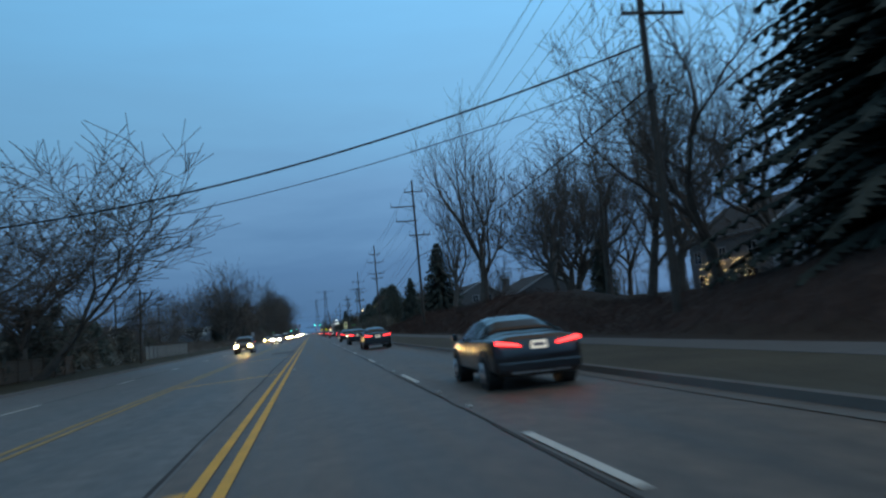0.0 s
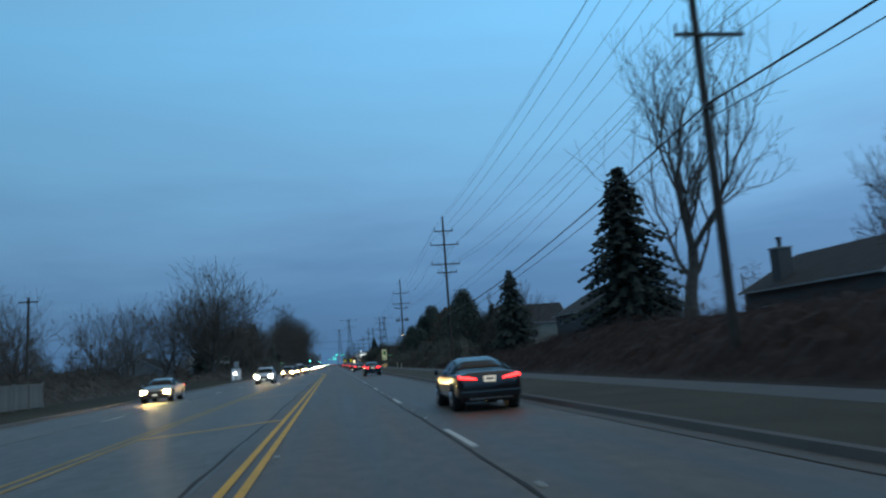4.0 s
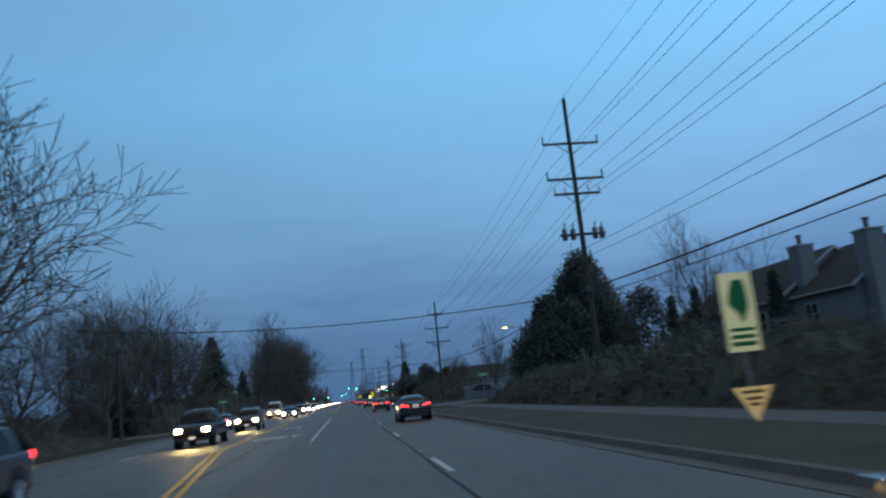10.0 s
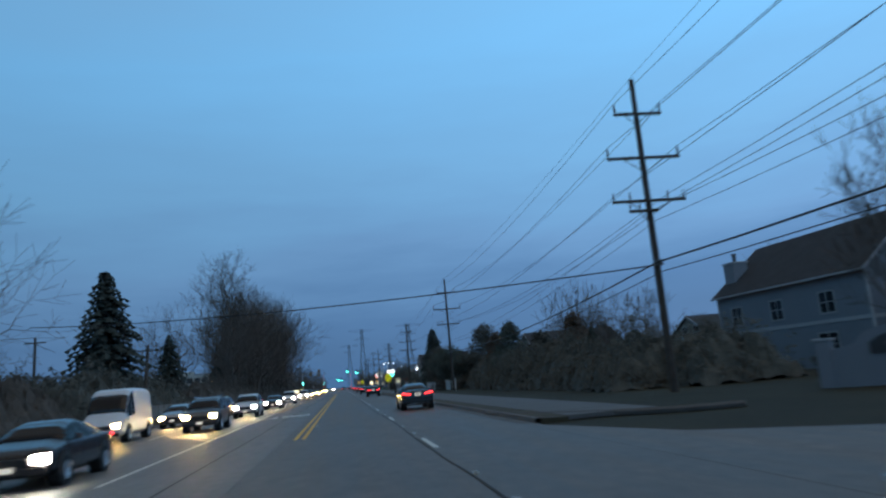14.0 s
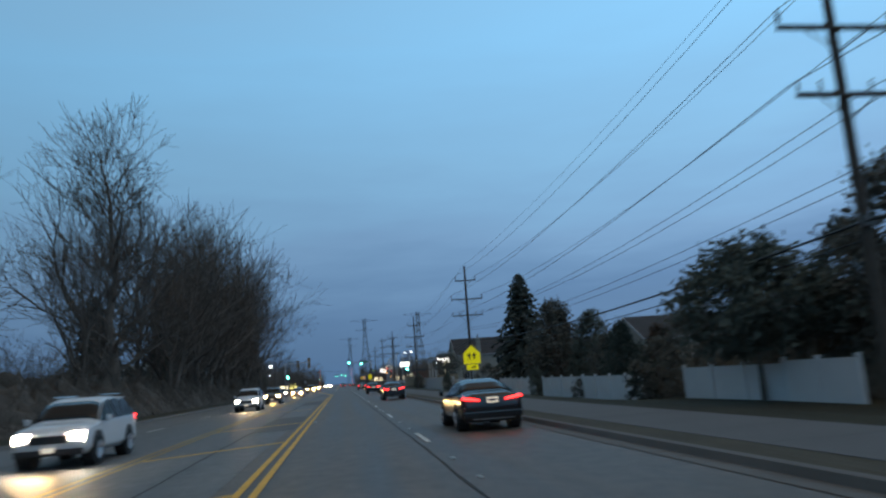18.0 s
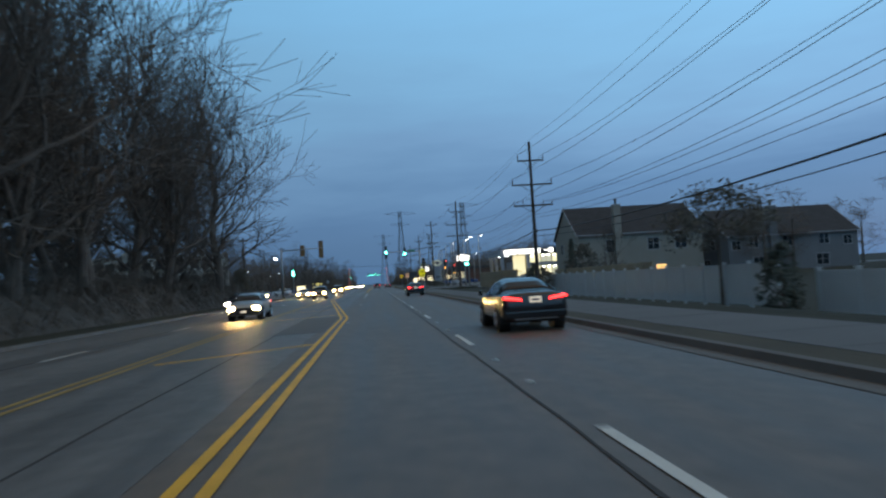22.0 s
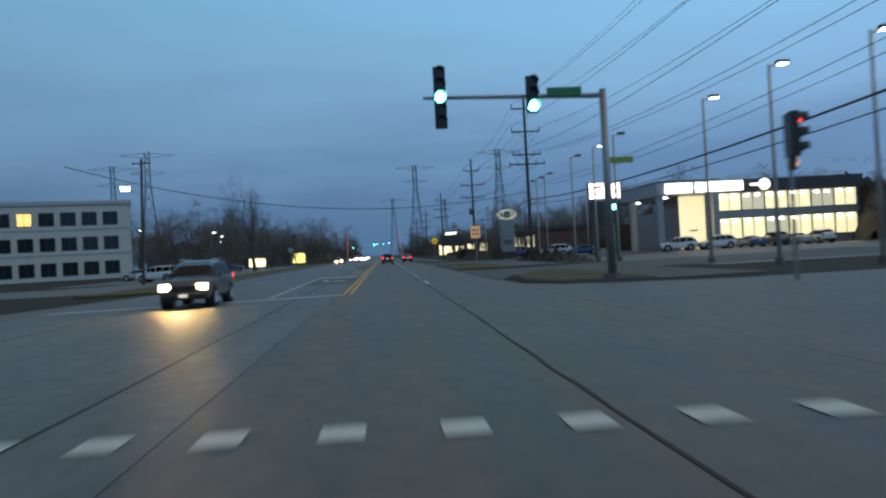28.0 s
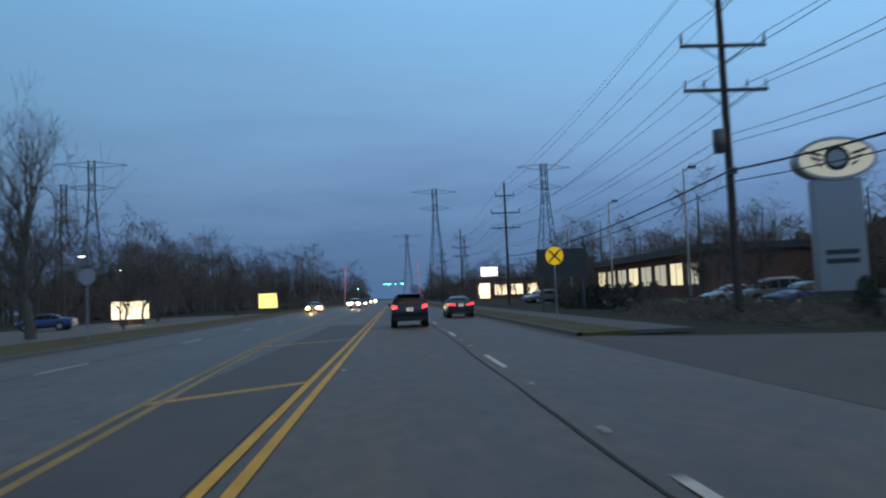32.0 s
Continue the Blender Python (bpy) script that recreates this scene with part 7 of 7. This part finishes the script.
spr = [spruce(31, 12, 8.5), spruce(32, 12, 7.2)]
pine = leafy(44, 14.6, 17.0, 2.6, NEEDLE, 0.22, 640, 30, label="large dark pine with a broad conical crown", top=1.9)
oaks = [leafy(41, 9, 8, 0.3, LEAF, 0.2, 240, 20), leafy(42, 9, 6.5, 0.3, BROWNLEAF, 0.2, 220, 20, label="tree with clinging dry brown leaves"), leafy(43, 9, 7, 0.2, NEEDLE, 0.2, 240, 22, label="dense dark pine with clumped needles")]
bush = [leafy(51, 3.2, 3.0, 0.0, LEAF, 0.12, 120, 13, "shrub", "rounded dark evergreen shrub", "shrub", 0.5), leafy(52, 3.2, 2.6, 0.0, NEEDLE, 0.12, 120, 13, "shrub", "upright dark juniper shrub", "shrub", 1.2)]
arbor = leafy(53, 6, 1.7, 0.1, NEEDLE, 0.12, 150, 18, "arborvitae", "narrow dark columnar evergreen", "evergreen tree", 1.6)

# right-hand bank
stand([thin], ((20.6, 80.5, 1.0, 40), (24.3, 117.0, 0.92, 120), (-29.0, 390.0, 0.7, 0)), "slender bare trees")
stand(wide[:1], ((32.0, 82.0, 1.15, 30),), "broad bare trees on the bank")
stand(big[:3], ((25.9, 70.0, 0.92, 10), (34.0, 62.0, 1.1, 130), (29.8, 52.0, 1.15, 220), (24.5, 47.0, 1.1, 70), (35.0, 46.0, 1.15, 300), (38.0, 80.0, 1.0, 170), (44.0, 100.0, 0.9, 250), (24.0, 37.0, 1.15, 310), (31.0, 36.0, 1.15, 140), (27.0, 60.0, 1.05, 40)), "bare trees on the bank")
stand(small, ((27, 100, 1.0, 10), (28, 130, 1.0, 60), (27.0, 176.0, 1.5, 60), (29, 178, 1.4, 0)), "small bare trees")
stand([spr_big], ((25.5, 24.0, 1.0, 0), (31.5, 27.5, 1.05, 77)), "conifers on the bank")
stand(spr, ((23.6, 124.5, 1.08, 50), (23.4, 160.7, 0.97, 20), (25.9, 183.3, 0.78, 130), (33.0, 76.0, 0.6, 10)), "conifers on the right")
stand([pine], ((29.2, 276.0, 1.0, 0), (22.6, 268.8, 0.64, 130), (26.0, 271.5, 0.8, 250), (22.4, 188.2, 0.76, 70)), "large pines")
stand(oaks[1:2], ((23.0, 205.5, 1.1, 110), (21.5, 202.0, 1.05, 10)), "trees with clinging dry leaves")
stand(oaks, ( (24.5, 176.0, 0.7, 20), (27.0, 247.0, 0.6, 60), (25.0, 268.0, 1.0, 120), (30.0, 262.0, 1.0, 30)), "leafy trees on the right")
stand([arbor], ((24.2, 240.3, 1.08, 0), (23.0, 241.2, 1.02, 50), (25.4, 238.2, 1.1, 100), (27.0, 236.0, 1.1, 160), (26.0, 534.0, 0.95, 0)), "columnar evergreens")
hedge(1, 14.2, 22.0, -40, 66, 0.05, 0.6, SHRUB, "low red-brown leafless shrubs on the bank", 0.34, 3.0, 0.035)
hedge(19, 14.2, 22.0, 64, 168, 0.05, 1.1, SHRUB, "red-brown leafless shrubs on the bank", 0.34, 3.0, 0.035)
hedge(2, 14.4, 21.5, 168, 210, 0.0, 4.4, LEAF, "dark overgrown thicket beside the sidewalk", 0.17, 4.0, 0.4, 0.85, 0.0)
hedge(18, 14.4, 21.5, 209, 262, 0.0, 3.0, LEAF, "lower dark thicket beside the sidewalk", 0.17, 4.0, 0.4, 0.85, 0.0)
hedge(3, 17.0, 24.0, 322, 374, 0.0, 4.2, LEAF, "dark overgrown thicket beyond the side street", 0.17, 3.5, 0.4, 0.85, 0.0)
hedge(15, 19.0, 24.0, 376, 403, 0.0, 4.0, LEAF, "dark evergreen thicket behind the white fence", 0.17, 3.5, 0.4, 0.85, 0.0)
hedge(16, 26.0, 38.0, 306, 314, 0.0, 3.3, LEAF, "dark shrubs in front of the gabled house", 0.17, 3.5, 0.4, 0.85, 0.0)
hedge(22, 20.5, 27.0, 318, 331, 0.0, 4.3, LEAF, "dark evergreen thicket beside the townhouse", 0.17, 3.5, 0.4, 0.85, 0.0)
hedge(17, -25.0, -20.0, 40, 100, 0.0, 4.6, LEAF, "dense dark shrubs across the road", 0.17, 3.0, 0.4, 0.85, 0.0)
stand(big[:2], ((44.0, 348.0, 0.7, 30), (44.0, 268.0, 0.85, 20), (31.0, 252.0, 0.8, 200)), "bare trees by the side street")
round_tree = bare_tree(24, 12.2, 4, up=0.2, crook=0.18, width=8.8, clear=0.2, twig=0.012, label="rounded bare tree behind the sign wall")
stand([round_tree], ((24.2, 306.4, 1.0, 0), (44.5, 122.0, 1.15, 80), (25.7, 350.4, 0.88, 200)), "rounded bare trees")
stand(small, ((23.0, 346.0, 1.15, 0), (24.5, 353.0, 1.0, 60), (22.0, 333.0, 0.9, 90), (23.5, 329.0, 0.9, 180)), "small bare trees")
stand(oaks, ((24.0, 392.0, 0.8, 50), (22.0, 343.0, 0.68, 0), (21.5, 366.0, 0.8, 70), (22.5, 356.0, 0.6, 150), (22.0, 376.0, 0.75, 0), (22.5, 397.5, 0.6, 0), (21.0, 428.5, 0.9, 60), (22.8, 434.0, 0.8, 90), (23.0, 424.0, 0.75, 10), (22.5, 387.0, 0.95, 20)), "leafy trees beyond the fence")
flat_pine = leafy(47, 6.4, 7.0, 2.5, NEEDLE, 0.17, 230, 22, "pine_tree", "dark flat-topped pine with a bare lower trunk", "pine tree", 0.25)
flat_pine.matrix_basis = pose(17.4, 389.4, -0.65, 0, 0, 40)
stand(oaks, ((22.0, 404.5, 0.56, 30), (22.4, 409.5, 0.5, 160), (21.8, 414.5, 0.55, 250), (22.5, 419.0, 0.5, 80)), "leafy trees behind the white fence")
stand(oaks[:1], ((-17.8, 554.0, 0.55, 30), (-20.5, 553.0, 0.4, 100)), "evergreens at the end of the wood")
stand(spr, ((22.3, 445.2, 1.14, 0), (21.6, 337.5, 0.4, 30)), "tall spruces")
stand(bush, ((17.2, 398.2, 0.95, 30), (17.3, 400.4, 0.85, 140), (17.4, 411.5, 0.45, 0), (17.4, 422.5, 0.7, 0), (17.0, 441.5, 1.0, 50), (17.0, 471.5, 0.85, 0), (17.2, 513.0, 0.85, 20), (17.2, 516.5, 0.95, 70), (25.0, 526.0, 1.5, 0), (25, 320, 0.6, 0), (26.5, 316, 0.5, 40), (16.8, 458.0, 0.4, 0)), "shrubs along the fence")
umb = leafy(54, 5.6, 6.0, 3.2, LEAF, 0.13, 110, 16, "small_tree", "small wide-topped evergreen tree", "tree", 0.3)
umb.matrix_basis = pose(18.0, 478.5, -0.6)
stand(small, ((27, 470, 0.8, 0), (29, 530, 0.9, 20)), "small bare trees")

stand(big[:2], ((45.0, 476.0, 0.52, 40), (43.0, 492.0, 0.5, 200), (50.0, 486.0, 0.6, 110)), "bare trees behind the houses")

# far side of the road
stand(wide[1:], ((-18.5, 56.0, 1.45, 0), (-21.5, 53.0, 1.4, 140), (-25.0, 60.0, 1.05, 90), (-24.0, 40.0, 1.0, 200)), "low bare trees across the road")
stand(wide[:1], ((-26.0, 247.0, 1.55, 40), (-25.5, 304.0, 1.2, 130),), "broad bare trees across the road")
stand(big, ((-36.0, 262.0, 1.1, 300), (-36.0, 246.0, 1.1, 80), (-24.0, 296.0, 0.9, 150), (-24.0, 328.0, 1.0, 90), (-31.0, 340.0, 1.1, 240), (-27.0, 130.0, 0.6, 90), (-31.0, 146.0, 0.75, 10), (-33.0, 160.0, 0.7, 60), (-30.0, 268.0, 1.0, 0), (-34.0, 282.0, 1.0, 120), (-30, 180, 0.7, 45), (-36, 215, 0.9, 0)), "bare trees across the road")
stand(leader[1:], ((-22.0, 276.0, 0.75, 0), (-26.0, 290.0, 0.8, 130), (-33.0, 300.0, 0.85, 70), (-40.0, 236.0, 0.85, 200), (-24.0, 311.0, 0.7, 250)), "rounded bare trees across the road")
stand(leader[:1], ((-15.8, 531.5, 1.15, 0), (-24.5, 544.0, 1.0, 120), (-19.5, 511.0, 1.05, 230), (-22.5, 489.0, 1.1, 60), (-17.8, 519.0, 0.9, 80), (-20.5, 527.0, 1.0, 310), (-30.0, 521.0, 1.05, 200), (-28.0, 505.0, 1.1, 300), (-36.0, 546.0, 0.95, 30), (-33.0, 532.0, 1.0, 150)), "tall straight trees of the roadside wood")
wood = [(-18.5, 428.0, 1.02, 0), (-31.0, 421.0, 1.2, 90), (-22.0, 443.0, 1.5, 40), (-18.0, 452.0, 1.4, 300), (-17.3, 466.5, 1.5, 60), (-18.2, 476.5, 1.6, 170), (-17.4, 486.0, 1.5, 290), (-19.0, 497.5, 1.6, 20), (-17.5, 513.0, 1.35, 120)]
behind = []
rng = random.Random(9)
for k in range(5):
    y = 440 + k * 16.0 + rng.uniform(-1.5, 1.5)
    x = -17.5 - abs(rng.gauss(0, 6.5)) - (2.0 if k % 3 else 0)
    behind.append((x, y, rng.uniform(1.0, 1.25), rng.uniform(0, 360)))
stand(big, wood, "bare trees of the roadside wood")
stand(leader, behind, "straight trees of the roadside wood")
hedge(4, -31.0, -14.8, 392, 546, 0.0, 6.5, UNDER, "dark leafless undergrowth of the wood", 0.5, 2.2, 0.03, 0.6, 1.2, 4.0)
hedge(21, -27.0, -14.6, 490, 545, 0.0, 3.6, UNDER, "dark leafless shrubs at the edge of the wood", 0.4, 2.6, 0.035, 0.75)
hedge(5, -26.0, -17.0, 214, 262, 0.0, 2.2, UNDER, "low leafless undergrowth across the road", 0.4, 2.0, 0.035)
hedge(20, -33.0, -19.0, 346, 394, 0.0, 6.0, LEAF, "dark evergreen shrubs behind the board fence", 0.2, 2.4, 0.4, 0.8, 0.3, 3.0)
hedge(6, -34.0, -18.5, 290, 345, 0.0, 5.0, UNDER, "leafless undergrowth across the road", 0.45, 1.5, 0.035)
hedge(7, -36.0, -21.0, 98, 196, 0.0, 2.6, UNDER, "leafless undergrowth across the road", 0.45, 1.3, 0.035)
stand(bush, ((-20.0, 60.0, 1.7, 0), (-20.0, 66.5, 1.8, 60), (-20.5, 73.0, 1.5, 20), (-21.0, 82.0, 1.4, 0), (-20.5, 91.0, 1.3, 0), (-20.0, 44.0, 1.6, 0), (-20.5, 51.0, 1.7, 0), (-22.0, 98.0, 1.3, 60), (-22.0, 112.0, 1.0, 10)), "dark shrubs across the road")
stand(spr, ((-30.5, 389.0, 1.78, 0), (-25.0, 402.0, 1.05, 60), (-30.0, 262.0, 0.9, 0), (-36.0, 405.0, 1.2, 100), (-23.0, 285.0, 0.6, 0), (-27.0, 372.0, 0.7, 0), (-24.5, 447.0, 1.1, 40), (-23.0, 470.0, 0.95, 10)), "tall conifers across the road")
stand([thin], ((-21.0, 692.4, 0.72, 0),), "slender bare trees")
stand(big, ( (-26.0, 583.0, 0.8, 40), (-24.0, 572.0, 0.6, 0), (-20.0, 547.0, 0.7, 0)), "bare trees near the crossing")
stand(small, tuple((-20 - 3 * (k % 3), 705 + 14 * k, 0.9 + 0.1 * (k % 4), 50 * k) for k in range(14)), "small bare trees by the parking lot")
stand(small, tuple((24 + 4 * (k % 3), 690 + 13 * k, 0.8 + 0.1 * (k % 4), 40 * k) for k in range(10)), "small bare trees by the car lot")
stand(bush, tuple((17.0 + 0.4 * (k % 2), 626 + 2.1 * k, 0.42, 30 * k) for k in range(8)) + tuple((17.5, 690 + 2.4 * k, 0.6, 40 * k) for k in range(12)) + tuple((18.0, 664 + 2.0 * k, 0.5, 40 * k) for k in range(4)), "low hedge shrubs of the dealership")


def far_wood(seed, x0, x1, y0, y1, h, n, label):
    """Distant trees that nobody could count: one mass of stems and twig clumps."""
    rng = random.Random(seed)
    segs = []
    cl = []
    for _ in range(n):
        x, y = rng.uniform(x0, x1), rng.uniform(y0, y1)
        hh = h * rng.uniform(0.65, 1.15)
        segs.append(([Vector((x, y, 0)), Vector((x + rng.uniform(-.5, .5), y, hh * 0.8))], [0.25, 0.06], 4))
        for k in range(18):
            f = rng.uniform(0.2, 1.0)
            r = hh * 0.26 * (1.15 - abs(f - 0.6))
            cl.append((Vector((x + rng.gauss(0, r * 0.55), y + rng.gauss(0, r * 0.55), hh * f)), hh * 0.1))
    v, f = branch_mesh(segs)
    v2, f2 = leaf_cloud(rng, cl, 0.95, 16, 0.045, 0.5)
    off = len(v)
    me = bpy.data.meshes.new("far_wood")
    me.from_pydata([tuple(p) for p in v] + v2, [], f + [tuple(i + off for i in q) for q in f2])
    me.materials.append(TWIG)
    return tagged(new("far_wood", me), label, "trees", "", "stuff")


hedge(8, -62.0, -46.0, 775, 1000, 0.0, 12.0, UNDER, "dark leafless tree line behind the parking lot", 0.8, 0.35, 0.05, 0.7)
hedge(9, 66.0, 80.0, 600, 1000, 0.0, 13.0, UNDER, "dark leafless tree line behind the car lot", 0.8, 0.35, 0.05, 0.7)
hedge(10, 20.0, 32.0, 905, 1250, 0.0, 7.5, UNDER, "dark roadside tree line in the distance", 0.7, 0.35, 0.05, 0.7)
hedge(11, -30.0, -17.0, 835, 1250, 0.0, 7.0, UNDER, "dark roadside tree line in the distance", 0.7, 0.35, 0.05, 0.7)
hedge(12, -60.0, -44.0, 60, 395, 0.0, 5.5, UNDER, "dark leafless tree line beyond the far houses", 0.7, 0.35, 0.05, 0.7)
hedge(13, 15.0, 18.6, 668, 690, 0.0, 1.2, LEAF, "low dark evergreen hedge beside the car lot", 0.1, 8.0, 0.4, 0.85, 0.0)
hedge(14, 16.2, 19.6, 622, 643, 0.0, 1.1, LEAF, "low dark evergreen hedge beside the driveway", 0.1, 8.0, 0.4, 0.85, 0.0)
far_wood(1, -110, -45, 60, 400, 12, 120, "distant bare wood across the road")
far_wood(2, -160, -60, 740, 1000, 18, 170, "distant bare wood across the parking lot")
far_wood(3, -60, -18, 860, 1300, 18, 120, "bare trees lining the road in the distance")
far_wood(4, 30, 110, 690, 1000, 12, 130, "distant bare wood behind the car lot")
far_wood(5, 18, 60, 900, 1400, 13, 110, "bare trees lining the road in the distance")
far_wood(8, -66, -29, 745, 880, 16, 85, "bare trees around the parking lot")
far_wood(9, 54, 95, 690, 800, 14, 50, "bare trees behind the car dealership")
far_wood(10, 38, 82, 774, 840, 17, 45, "bare trees behind the shop row")
far_wood(6, 50, 130, 240, 560, 11, 110, "distant bare trees behind the houses")
far_wood(7, 55, 120, -40, 220, 14, 70, "distant bare trees behind the bank")
for o in big + small + spr + oaks + bush + wide + leader + [arbor, thin, pine, spr_big, round_tree]:
    drop(o)
